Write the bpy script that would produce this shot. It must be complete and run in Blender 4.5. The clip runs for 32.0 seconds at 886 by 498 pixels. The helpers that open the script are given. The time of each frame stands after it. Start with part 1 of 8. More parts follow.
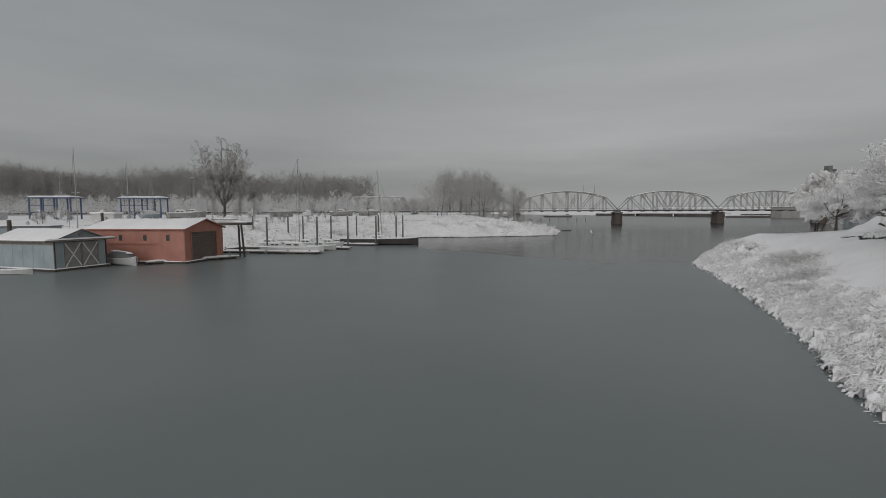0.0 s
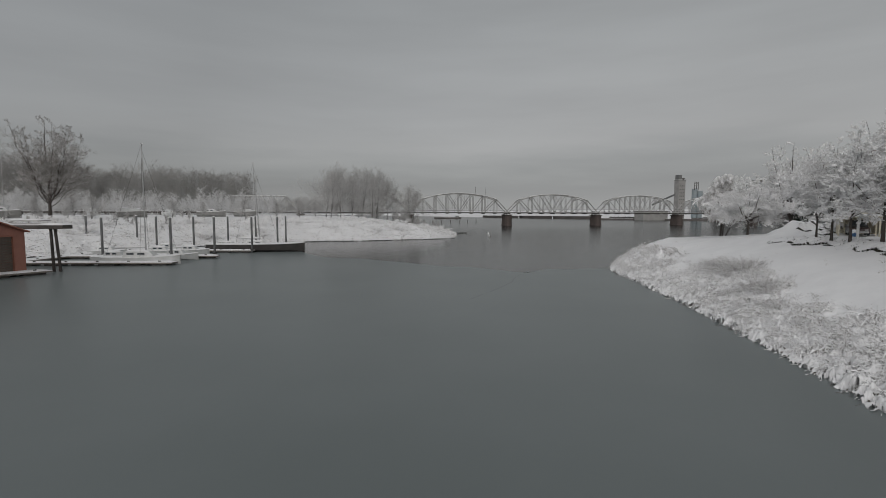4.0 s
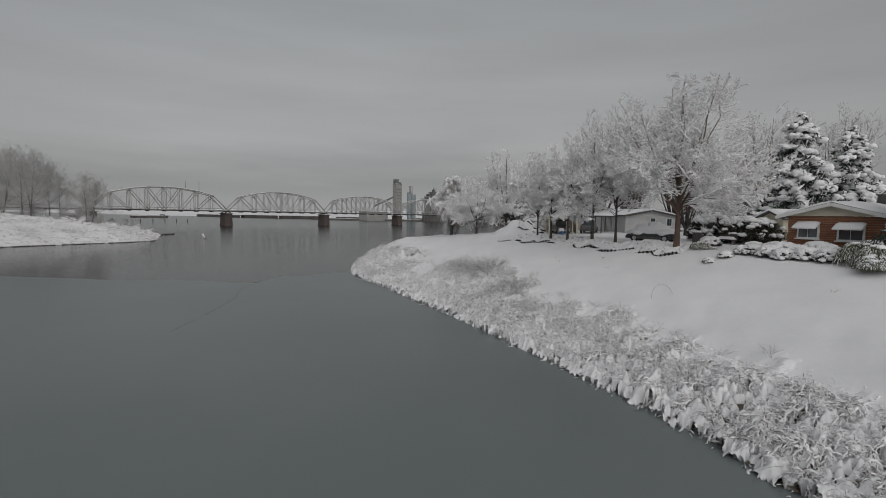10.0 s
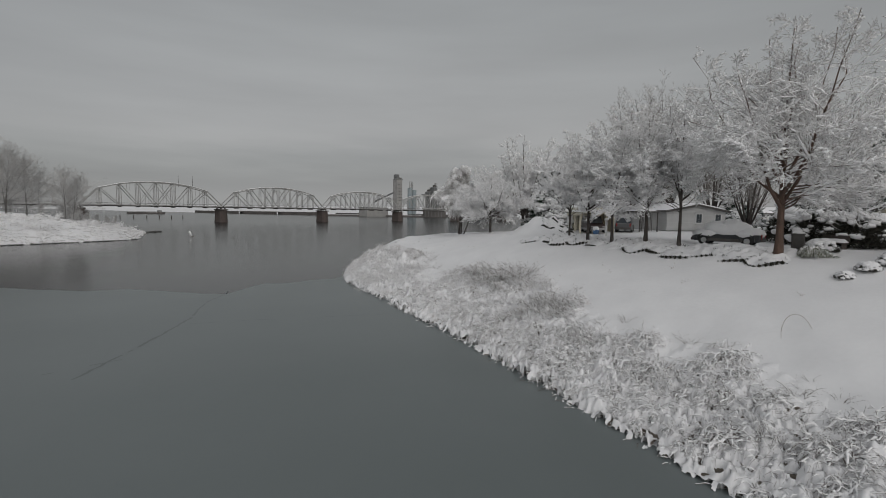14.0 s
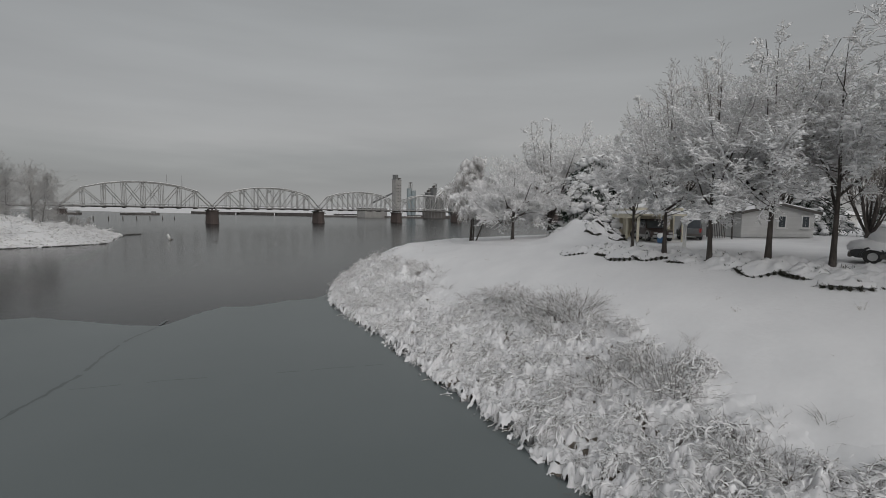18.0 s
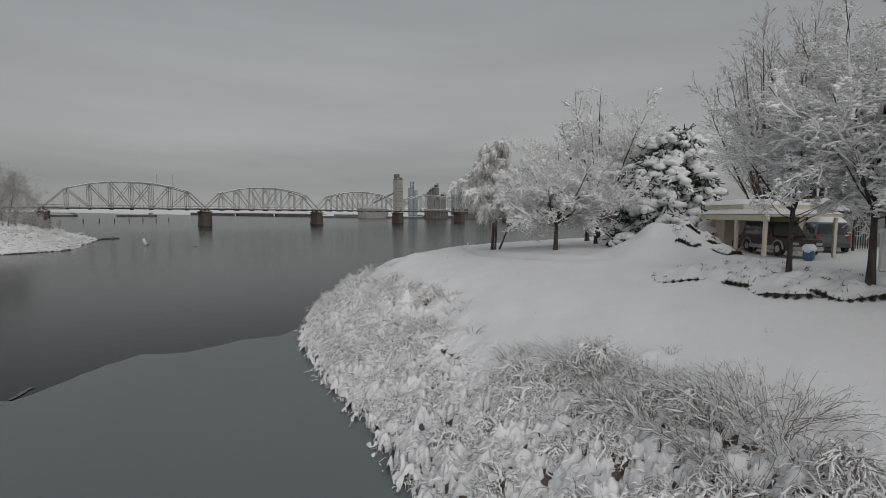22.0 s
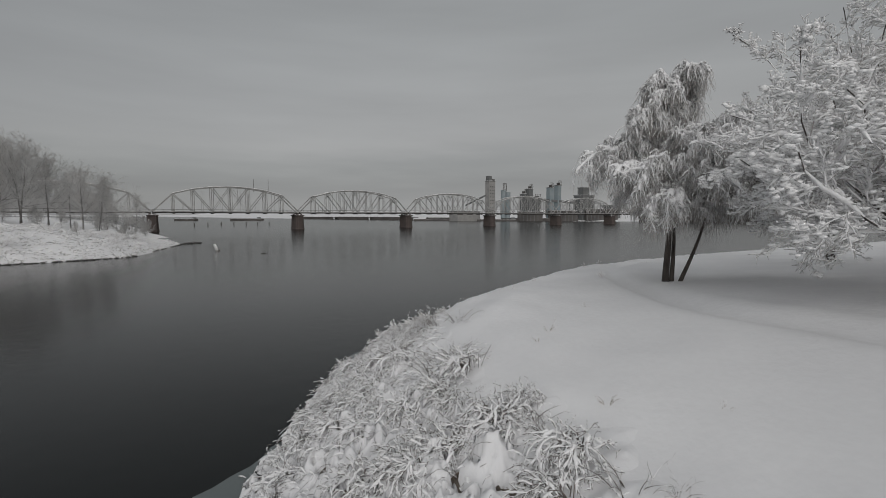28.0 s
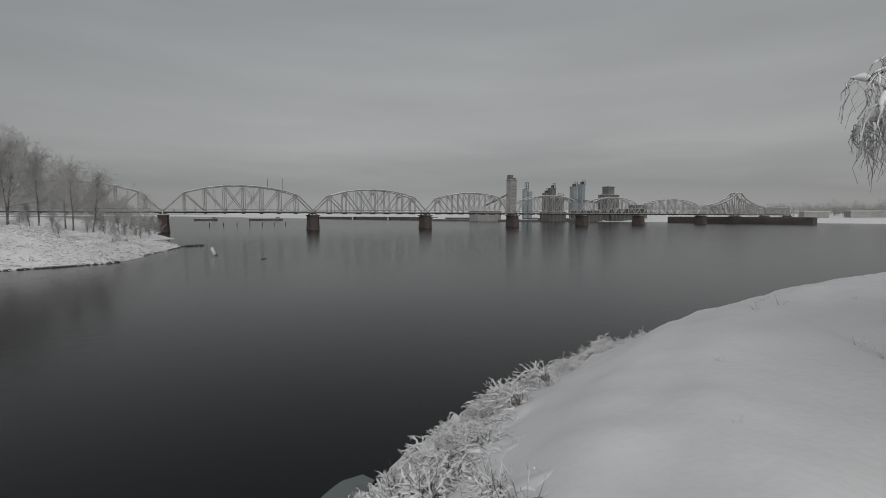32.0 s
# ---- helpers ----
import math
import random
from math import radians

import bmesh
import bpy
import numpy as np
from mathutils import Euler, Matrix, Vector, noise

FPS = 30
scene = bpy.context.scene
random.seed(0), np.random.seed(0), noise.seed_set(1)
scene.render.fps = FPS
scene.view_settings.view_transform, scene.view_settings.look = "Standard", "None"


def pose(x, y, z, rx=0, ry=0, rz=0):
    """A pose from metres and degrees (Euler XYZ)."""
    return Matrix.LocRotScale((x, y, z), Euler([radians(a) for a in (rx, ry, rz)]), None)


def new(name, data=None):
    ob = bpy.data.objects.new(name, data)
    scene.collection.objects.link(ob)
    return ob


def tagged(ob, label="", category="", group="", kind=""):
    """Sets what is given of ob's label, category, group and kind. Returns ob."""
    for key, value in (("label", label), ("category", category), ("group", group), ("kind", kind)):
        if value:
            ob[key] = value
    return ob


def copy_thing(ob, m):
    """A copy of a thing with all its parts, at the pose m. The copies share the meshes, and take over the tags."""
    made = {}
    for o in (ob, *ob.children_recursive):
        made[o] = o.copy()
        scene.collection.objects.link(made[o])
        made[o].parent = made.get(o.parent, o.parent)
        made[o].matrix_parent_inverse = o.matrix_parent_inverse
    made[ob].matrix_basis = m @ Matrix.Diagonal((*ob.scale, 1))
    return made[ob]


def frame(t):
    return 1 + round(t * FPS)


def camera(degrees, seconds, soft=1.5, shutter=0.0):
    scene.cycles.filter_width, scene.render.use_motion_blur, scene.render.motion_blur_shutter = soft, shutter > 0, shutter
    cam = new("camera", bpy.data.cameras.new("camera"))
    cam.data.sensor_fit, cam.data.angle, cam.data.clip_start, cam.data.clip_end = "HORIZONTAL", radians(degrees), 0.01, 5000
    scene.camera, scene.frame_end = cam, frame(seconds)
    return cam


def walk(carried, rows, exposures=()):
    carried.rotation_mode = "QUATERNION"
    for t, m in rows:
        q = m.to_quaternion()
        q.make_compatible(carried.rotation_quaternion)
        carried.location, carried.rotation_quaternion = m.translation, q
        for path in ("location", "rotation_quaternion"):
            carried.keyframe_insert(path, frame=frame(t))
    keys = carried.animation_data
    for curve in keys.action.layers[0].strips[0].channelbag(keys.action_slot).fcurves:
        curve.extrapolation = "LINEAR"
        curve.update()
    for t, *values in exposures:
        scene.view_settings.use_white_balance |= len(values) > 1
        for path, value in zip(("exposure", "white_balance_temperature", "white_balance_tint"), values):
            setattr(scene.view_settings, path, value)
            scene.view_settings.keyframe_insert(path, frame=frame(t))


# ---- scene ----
cam = camera(86.37, 32.0, 0.6)
PATH = [
    (0, 0.117, 0.296, 8.83, 85.555, 0.239, -0.13),
    (0.5, 0.027, 1.857, 8.812, 85.574, 0.261, -0.01),
    (1, -0.053, 3.441, 8.802, 85.59, 0.275, -0),
    (1.5, -0.214, 4.952, 8.824, 85.616, 0.264, 0.001),
    (2, -0.364, 6.457, 8.852, 85.665, 0.226, -0.038),
    (2.5, -0.627, 8.061, 8.905, 85.694, 0.153, -1.319),
    (4.5, -0.219, 15.391, 8.802, 85.781, -0.176, -18.108),
    (5, 0.102, 16.898, 8.779, 85.872, -0.161, -22.542),
    (5.5, 0.398, 18.117, 8.69, 85.935, -0.345, -28.003),
    (6, 0.613, 18.874, 8.626, 85.996, -0.554, -33.895),
    (6.5, 0.742, 19.317, 8.58, 86.098, -0.762, -39.762),
    (7, 0.864, 19.587, 8.529, 86.232, -0.937, -44.066),
    (7.5, 0.993, 19.887, 8.503, 86.248, -0.924, -44.734),
    (8, 1.245, 20.389, 8.479, 86.223, -0.967, -45.027),
    (8.5, 1.629, 20.987, 8.475, 86.199, -0.961, -45.37),
    (9, 2.146, 21.694, 8.438, 86.172, -0.987, -45.656),
    (9.5, 2.773, 22.493, 8.46, 86.061, -0.936, -45.725),
    (10, 3.336, 23.274, 8.453, 86.027, -0.889, -45.723),
    (10.5, 3.923, 24.02, 8.449, 86.021, -0.859, -45.71),
    (11, 4.591, 24.854, 8.426, 85.945, -0.866, -45.713),
    (11.5, 5.434, 25.818, 8.449, 85.82, -0.822, -45.739),
    (12, 6.258, 26.769, 8.435, 85.766, -0.849, -45.77),
    (12.5, 7.102, 27.752, 8.447, 85.699, -0.834, -45.774),
    (13, 7.983, 28.819, 8.443, 85.652, -0.837, -45.746),
    (13.5, 8.916, 29.95, 8.479, 85.555, -0.764, -45.703),
    (14, 9.891, 31.063, 8.487, 85.502, -0.766, -45.667),
    (14.5, 10.86, 32.216, 8.48, 85.503, -0.787, -45.679),
    (16.5, 14.945, 37.014, 8.484, 85.535, -0.772, -45.726),
    (17, 15.989, 38.249, 8.467, 85.573, -0.813, -45.758),
    (17.5, 17.099, 39.469, 8.509, 85.589, -0.753, -45.765),
    (18, 18.162, 40.706, 8.521, 85.614, -0.762, -45.779),
    (18.5, 19.247, 41.926, 8.565, 85.623, -0.705, -45.735),
    (19, 20.317, 43.162, 8.554, 85.649, -0.686, -45.719),
    (19.5, 21.39, 44.408, 8.563, 85.67, -0.653, -45.703),
    (20, 22.476, 45.692, 8.552, 85.659, -0.658, -45.714),
    (20.5, 23.623, 47.007, 8.57, 85.595, -0.58, -45.739),
    (21, 24.741, 48.302, 8.581, 85.589, -0.541, -45.742),
    (21.5, 25.84, 49.522, 8.597, 85.598, -0.477, -45.676),
    (22, 26.968, 50.816, 8.606, 85.597, -0.423, -45.58),
    (22.5, 28.097, 52.102, 8.57, 85.658, -0.441, -45.447),
    (23, 29.294, 53.424, 8.587, 85.637, -0.34, -45.24),
    (23.5, 30.349, 54.575, 8.562, 85.656, -0.319, -44.946),
    (24, 31.491, 55.806, 8.539, 85.679, -0.283, -44.65),
    (24.5, 32.644, 57.03, 8.499, 85.692, -0.28, -44.492),
    (26.5, 37.325, 62.057, 8.388, 85.793, -0.11, -40.574),
    (27, 38.465, 63.373, 8.371, 85.82, -0.015, -37.792),
    (27.5, 39.593, 64.725, 8.366, 85.851, 0.015, -35.75),
    (28, 40.512, 66.16, 8.328, 85.899, -0.063, -34.441),
    (28.5, 41.297, 67.732, 8.318, 85.917, -0.106, -33.843),
    (29, 42.101, 69.284, 8.329, 85.908, -0.123, -33.353),
    (29.5, 42.933, 70.814, 8.335, 85.904, -0.101, -33.053),
    (30, 43.793, 72.427, 8.316, 85.864, -0.114, -32.858),
    (30.5, 44.644, 74.04, 8.307, 85.87, -0.142, -32.619),
    (31, 45.456, 75.626, 8.33, 85.859, -0.156, -32.47),
    (31.5, 46.309, 77.204, 8.324, 85.869, -0.113, -32.367),
    (32, 47.296, 78.56, 8.346, 85.894, -0.095, -32.154),
]
walk(cam, [(t, pose(x, y, z, rx, ry, rz)) for t, x, y, z, rx, ry, rz in PATH],
     [(0, -0.08), (9, -0.12), (19, -0.09), (24, -0.13), (32, -0.14)])

# ---- world, sun, exposure ----
world = bpy.data.worlds.new("overcast_sky")
scene.world = world
world.use_nodes = True
wn, wl = world.node_tree.nodes, world.node_tree.links
wn.clear()
w_out = wn.new("ShaderNodeOutputWorld")
w_bg = wn.new("ShaderNodeBackground")
w_bg.inputs["Strength"].default_value = 1.0
w_sky = wn.new("ShaderNodeTexSky")
w_sky.sky_type, w_sky.sun_disc = "NISHITA", False
w_sky.sun_elevation, w_sky.sun_rotation = radians(19), radians(142)
w_sky.air_density, w_sky.dust_density = 1.0, 3.0
w_dim = wn.new("ShaderNodeMixRGB")
w_dim.blend_type, w_dim.inputs["Fac"].default_value = "MULTIPLY", 1.0
w_dim.inputs["Color2"].default_value = (0.09, 0.09, 0.09, 1)
w_co = wn.new("ShaderNodeTexCoord")
w_sep = wn.new("ShaderNodeSeparateXYZ")
w_ramp = wn.new("ShaderNodeValToRGB")
e = w_ramp.color_ramp.elements
e[0].position, e[0].color = 0.0, (0.36, 0.365, 0.365, 1)
e[1].position, e[1].color = 1.0, (0.56, 0.565, 0.57, 1)
for p_, c_ in ((0.025, (0.345, 0.35, 0.352, 1)), (0.055, (0.30, 0.305, 0.31, 1)), (0.085, (0.335, 0.34, 0.343, 1)),
               (0.14, (0.40, 0.40, 0.40, 1)), (0.26, (0.385, 0.39, 0.39, 1)), (0.45, (0.335, 0.347, 0.35, 1))):
    n_ = e.new(p_)
    n_.color = c_
w_map = wn.new("ShaderNodeMapping")
w_map.inputs["Scale"].default_value = (1.3, 1.3, 9.0)
w_noise = wn.new("ShaderNodeTexNoise")
w_noise.inputs["Scale"].default_value, w_noise.inputs["Detail"].default_value = 1.6, 5.0
w_noise.inputs["Roughness"].default_value = 0.5
w_add = wn.new("ShaderNodeMath")
w_add.operation = "MULTIPLY_ADD"
w_add.inputs[1].default_value = 0.11
w_sub = wn.new("ShaderNodeMath")
w_sub.operation = "SUBTRACT"
w_sub.inputs[1].default_value = 0.055
w_var = wn.new("ShaderNodeMapRange")
w_var.inputs["From Min"].default_value, w_var.inputs["From Max"].default_value = 0.3, 0.7
w_var.inputs["To Min"].default_value, w_var.inputs["To Max"].default_value = 0.93, 1.07
w_mul = wn.new("ShaderNodeMixRGB")
w_mul.blend_type, w_mul.inputs["Fac"].default_value = "MULTIPLY", 1.0
w_mix = wn.new("ShaderNodeMixRGB")
w_mix.inputs["Fac"].default_value = 0.10
wl.new(w_co.outputs["Generated"], w_sep.inputs[0])
wl.new(w_co.outputs["Generated"], w_map.inputs["Vector"])
wl.new(w_map.outputs[0], w_noise.inputs["Vector"])
wl.new(w_noise.outputs["Fac"], w_add.inputs[0])
wl.new(w_sep.outputs["Z"], w_add.inputs[2])
wl.new(w_add.outputs[0], w_sub.inputs[0])
wl.new(w_sub.outputs[0], w_ramp.inputs["Fac"])
wl.new(w_noise.outputs["Fac"], w_var.inputs["Value"])
wl.new(w_ramp.outputs["Color"], w_mul.inputs["Color1"])
wl.new(w_var.outputs[0], w_mul.inputs["Color2"])
wl.new(w_sky.outputs["Color"], w_dim.inputs["Color1"])
wl.new(w_mul.outputs["Color"], w_mix.inputs["Color1"])
wl.new(w_dim.outputs["Color"], w_mix.inputs["Color2"])
w_dot = wn.new("ShaderNodeVectorMath")
w_dot.operation = "DOT_PRODUCT"
w_dot.inputs[1].default_value = (0.62, 0.785, 0.0)
w_lobe = wn.new("ShaderNodeMapRange")
w_lobe.inputs["From Min"].default_value, w_lobe.inputs["From Max"].default_value = 0.6, 1.0
w_lobe.inputs["To Min"].default_value, w_lobe.inputs["To Max"].default_value = 0.83, 1.06
w_lit = wn.new("ShaderNodeMixRGB")
w_lit.blend_type, w_lit.inputs["Fac"].default_value = "MULTIPLY", 1.0
wl.new(w_co.outputs["Generated"], w_dot.inputs[0])
wl.new(w_dot.outputs["Value"], w_lobe.inputs["Value"])
wl.new(w_mix.outputs["Color"], w_lit.inputs["Color1"])
wl.new(w_lobe.outputs[0], w_lit.inputs["Color2"])
wl.new(w_lit.outputs["Color"], w_bg.inputs["Color"])
wl.new(w_bg.outputs[0], w_out.inputs["Surface"])

sun = new("sun", bpy.data.lights.new("sun", "SUN"))
sun.data.energy, sun.data.angle, sun.data.color = 1.5, radians(60), (1.0, 0.975, 0.955)
sun.matrix_world = pose(0, 0, 300, 71, 0, -38)
scene.view_settings.exposure = 0.0

# ---- materials ----


def mat(name, c1, c2=None, scale=3.0, rough=0.8, metal=0.0, bump=0.0, bscale=25.0, fine=0.12, spec=0.5, rand=0.0, stretch=(1, 1, 1)):
    """Two-scale procedural surface: a slow blend of two colours, a fine grain on top, and relief."""
    m = bpy.data.materials.new(name)
    m.use_nodes = True
    nt = m.node_tree
    bs = nt.nodes["Principled BSDF"]
    bs.inputs["Roughness"].default_value, bs.inputs["Metallic"].default_value = rough, metal
    bs.inputs["Specular IOR Level"].default_value = spec
    c2 = c2 or tuple(v * 0.8 for v in c1)
    co = nt.nodes.new("ShaderNodeTexCoord")
    mp = nt.nodes.new("ShaderNodeMapping")
    mp.inputs["Scale"].default_value = stretch
    nt.links.new(co.outputs["Object"], mp.inputs["Vector"])
    a = nt.nodes.new("ShaderNodeTexNoise")
    a.inputs["Scale"].default_value, a.inputs["Detail"].default_value = scale, 4.0
    b = nt.nodes.new("ShaderNodeTexNoise")
    b.inputs["Scale"].default_value, b.inputs["Detail"].default_value = bscale, 3.0
    for n in (a, b):
        nt.links.new(mp.outputs[0], n.inputs["Vector"])
    r = nt.nodes.new("ShaderNodeMapRange")
    r.inputs["From Min"].default_value, r.inputs["From Max"].default_value = 0.35, 0.65
    mix = nt.nodes.new("ShaderNodeMixRGB")
    mix.inputs["Color1"].default_value, mix.inputs["Color2"].default_value = (*c1, 1), (*c2, 1)
    nt.links.new(a.outputs["Fac"], r.inputs["Value"])
    nt.links.new(r.outputs[0], mix.inputs["Fac"])
    g = nt.nodes.new("ShaderNodeMapRange")
    g.inputs["To Min"].default_value, g.inputs["To Max"].default_value = 1 - fine, 1 + fine
    nt.links.new(b.outputs["Fac"], g.inputs["Value"])
    mul = nt.nodes.new("ShaderNodeMixRGB")
    mul.blend_type, mul.inputs["Fac"].default_value = "MULTIPLY", 1.0
    nt.links.new(mix.outputs[0], mul.inputs["Color1"])
    nt.links.new(g.outputs[0], mul.inputs["Color2"])
    out = mul
    if rand:
        oi = nt.nodes.new("ShaderNodeObjectInfo")
        rr = nt.nodes.new("ShaderNodeMapRange")
        rr.inputs["To Min"].default_value, rr.inputs["To Max"].default_value = 1 - rand, 1 + rand
        nt.links.new(oi.outputs["Random"], rr.inputs["Value"])
        out = nt.nodes.new("ShaderNodeMixRGB")
        out.blend_type, out.inputs["Fac"].default_value = "MULTIPLY", 1.0
        nt.links.new(mul.outputs[0], out.inputs["Color1"])
        nt.links.new(rr.outputs[0], out.inputs["Color2"])
    nt.links.new(out.outputs[0], bs.inputs["Base Color"])
    if bump:
        bp = nt.nodes.new("ShaderNodeBump")
        bp.inputs["Strength"].default_value, bp.inputs["Distance"].default_value = bump, 0.05
        nt.links.new(b.outputs["Fac"], bp.inputs["Height"])
        nt.links.new(bp.outputs[0], bs.inputs["Normal"])
    return m


SNOW = mat("snow", (0.85, 0.848, 0.855), (0.80, 0.798, 0.808), 0.35, 0.85, bump=0.35, bscale=5.0, fine=0.03, spec=0.2)
SNOW_TWIG = mat("snow_on_twigs", (0.95, 0.946, 0.95), (0.91, 0.907, 0.912), 1.2, 0.9, fine=0.05, spec=0.15)
BARK = mat("bark_dark", (0.045, 0.038, 0.034), (0.085, 0.073, 0.065), 6, 0.9, bump=0.8, bscale=30, fine=0.3, stretch=(1, 1, 0.25))
BARK_GREY = mat("bark_frosted", (0.13, 0.125, 0.12), (0.20, 0.195, 0.19), 2, 0.9, fine=0.25)
BARK_RED = mat("bark_reddish", (0.12, 0.075, 0.055), (0.085, 0.058, 0.046), 5, 0.9, bump=0.8, bscale=26, fine=0.3, stretch=(1, 1, 0.3))
TWIG = mat("twig_brown", (0.13, 0.112, 0.10), (0.22, 0.195, 0.18), 3, 0.9, fine=0.2)
TWIG_DARK = mat("twig_dark", (0.17, 0.152, 0.14), (0.27, 0.25, 0.235), 3, 0.9, fine=0.2)
# Rimed twigs, coloured paler still to offset the self-shading inside crowns.
TWIG_TREE = mat("twig_rimed_lightened", (0.34, 0.32, 0.305), (0.48, 0.46, 0.445), 3, 0.9, fine=0.2)
TWIG_FAR = mat("twig_frosted", (0.40, 0.395, 0.39), (0.55, 0.545, 0.54), 0.4, 0.95, fine=0.1)
WOOD_FAR = mat("far_wood_frosted", (0.24, 0.235, 0.225), (0.36, 0.355, 0.345), 0.05, 0.95, fine=0.15, bscale=0.6)
THICKET = mat("thicket_frosted", (0.50, 0.50, 0.50), (0.62, 0.62, 0.625), 0.2, 0.95, fine=0.1, bscale=2)
REED = mat("dry_stems", (0.21, 0.165, 0.125), (0.29, 0.235, 0.185), 3, 0.9, fine=0.2)
NEEDLE = mat("needles_dark", (0.018, 0.032, 0.024), (0.035, 0.05, 0.035), 3, 0.85, fine=0.3)
LEAF = mat("evergreen_leaf", (0.10, 0.115, 0.065), (0.17, 0.18, 0.11), 3, 0.75, fine=0.25)
HEDGE = mat("hedge_leaf", (0.03, 0.032, 0.024), (0.06, 0.055, 0.042), 4, 0.85, fine=0.3)
STEEL = mat("bridge_steel", (0.26, 0.26, 0.257), (0.40, 0.40, 0.395), 0.3, 0.7, metal=0.0, fine=0.1, bscale=3)
STEEL_DK = mat("bridge_deck_dark", (0.055, 0.05, 0.047), (0.10, 0.09, 0.083), 0.4, 0.85, fine=0.2, bscale=4)
PIER = mat("pier_stone", (0.105, 0.083, 0.076), (0.07, 0.058, 0.054), 0.25, 0.9, bump=0.5, bscale=2.5, fine=0.25)
CONC = mat("concrete", (0.36, 0.355, 0.345), (0.29, 0.285, 0.28), 0.15, 0.9, fine=0.1, bscale=2)
CONC_DK = mat("dark_industrial", (0.12, 0.125, 0.125), (0.18, 0.185, 0.185), 0.1, 0.8, fine=0.15, bscale=1)
CONC_BL = mat("blue_grey_cladding", (0.24, 0.29, 0.31), (0.30, 0.34, 0.355), 0.1, 0.7, fine=0.1, bscale=1)
BARGE = mat("barge_hull", (0.075, 0.07, 0.068), (0.12, 0.11, 0.105), 0.08, 0.8, fine=0.2, bscale=1)
RED_WALL = mat("red_painted_metal", (0.45, 0.205, 0.155), (0.37, 0.165, 0.13), 0.5, 0.6, bump=0.25, bscale=6, fine=0.12)
RED_TRIM = mat("faded_red_trim", (0.42, 0.19, 0.14), (0.36, 0.15, 0.11), 1, 0.7)
GREY_WALL = mat("pale_blue_grey_metal", (0.33, 0.385, 0.415), (0.27, 0.32, 0.345), 0.5, 0.6, bump=0.2, bscale=5, fine=0.1)
GREY_DOOR = mat("weathered_grey_board", (0.22, 0.22, 0.215), (0.29, 0.29, 0.28), 1.2, 0.85, fine=0.15, bscale=9)
BROWN_DOOR = mat("brown_shutter", (0.145, 0.112, 0.092), (0.115, 0.09, 0.075), 0.8, 0.6, fine=0.1)
WOOD_GREY = mat("weathered_timber", (0.19, 0.175, 0.16), (0.26, 0.24, 0.22), 2, 0.9, fine=0.2, stretch=(1, 1, 0.2))
WOOD_DK = mat("wet_dark_timber", (0.06, 0.05, 0.045), (0.10, 0.085, 0.075), 2, 0.85, fine=0.25)
PILE = mat("steel_pile", (0.10, 0.103, 0.105), (0.19, 0.193, 0.195), 0.8, 0.6, fine=0.2, stretch=(1, 1, 0.3))
WHITE_HULL = mat("white_gelcoat", (0.62, 0.63, 0.63), (0.52, 0.53, 0.53), 0.8, 0.35, fine=0.04)
DARK_HULL = mat("dark_hull", (0.035, 0.033, 0.032), (0.055, 0.05, 0.047), 0.6, 0.6, fine=0.1)
BLUE = mat("blue_painted_steel", (0.05, 0.085, 0.17), (0.07, 0.11, 0.20), 1, 0.5)
BLUE_BIN = mat("blue_plastic", (0.05, 0.13, 0.26), (0.04, 0.11, 0.22), 2, 0.5)
ALU = mat("mast_aluminium", (0.45, 0.455, 0.46), (0.36, 0.365, 0.37), 1, 0.45, metal=0.4)
BRICK = mat("orange_brown_siding", (0.27, 0.125, 0.07), (0.21, 0.095, 0.055), 2, 0.85, bump=0.3, bscale=18, fine=0.18, rand=0.12)
CREAM = mat("cream_paint", (0.66, 0.615, 0.50), (0.58, 0.54, 0.43), 0.8, 0.75, fine=0.06)
SIDING = mat("white_vinyl_siding", (0.56, 0.56, 0.555), (0.50, 0.50, 0.495), 0.9, 0.6, fine=0.05, rand=0.04)
TRIM = mat("white_trim", (0.72, 0.72, 0.71), (0.62, 0.62, 0.61), 1.5, 0.6, fine=0.05)
GLASS = mat("window_glass", (0.05, 0.06, 0.07), (0.08, 0.09, 0.10), 0.6, 0.05, spec=0.9, fine=0.02)
TAR = mat("dark_fascia", (0.07, 0.065, 0.06), (0.10, 0.095, 0.09), 2, 0.8)
CAR_DK = mat("dark_car_paint", (0.035, 0.022, 0.022), (0.05, 0.032, 0.03), 1, 0.3, fine=0.05)
CAR_BLACK = mat("black_car_paint", (0.018, 0.02, 0.022), (0.03, 0.032, 0.035), 1, 0.3, fine=0.05)
CAR_GREY = mat("grey_car_paint", (0.13, 0.14, 0.145), (0.10, 0.108, 0.112), 1, 0.35, fine=0.05)
CAR_SIL = mat("silver_trim", (0.42, 0.42, 0.42), (0.36, 0.36, 0.36), 1, 0.4, metal=0.3)
TYRE = mat("tyre_rubber", (0.022, 0.022, 0.022), (0.035, 0.035, 0.035), 6, 0.9)
CHROME = mat("bright_rim", (0.5, 0.5, 0.5), (0.4, 0.4, 0.4), 3, 0.3, metal=0.8)
LAMP_RED = mat("red_tail_lamp", (0.30, 0.02, 0.02), (0.24, 0.02, 0.02), 4, 0.3)
BUOY = mat("white_buoy_paint", (0.72, 0.72, 0.72), (0.62, 0.62, 0.62), 1, 0.5)
# Dead growth, its dark colour also standing for shadow between the snow lumps.
THATCH_SHADE = mat("dead_growth_and_gap_shade", (0.085, 0.072, 0.06), (0.17, 0.145, 0.12), 2.0, 0.95, bump=1.0, bscale=14, fine=0.35)
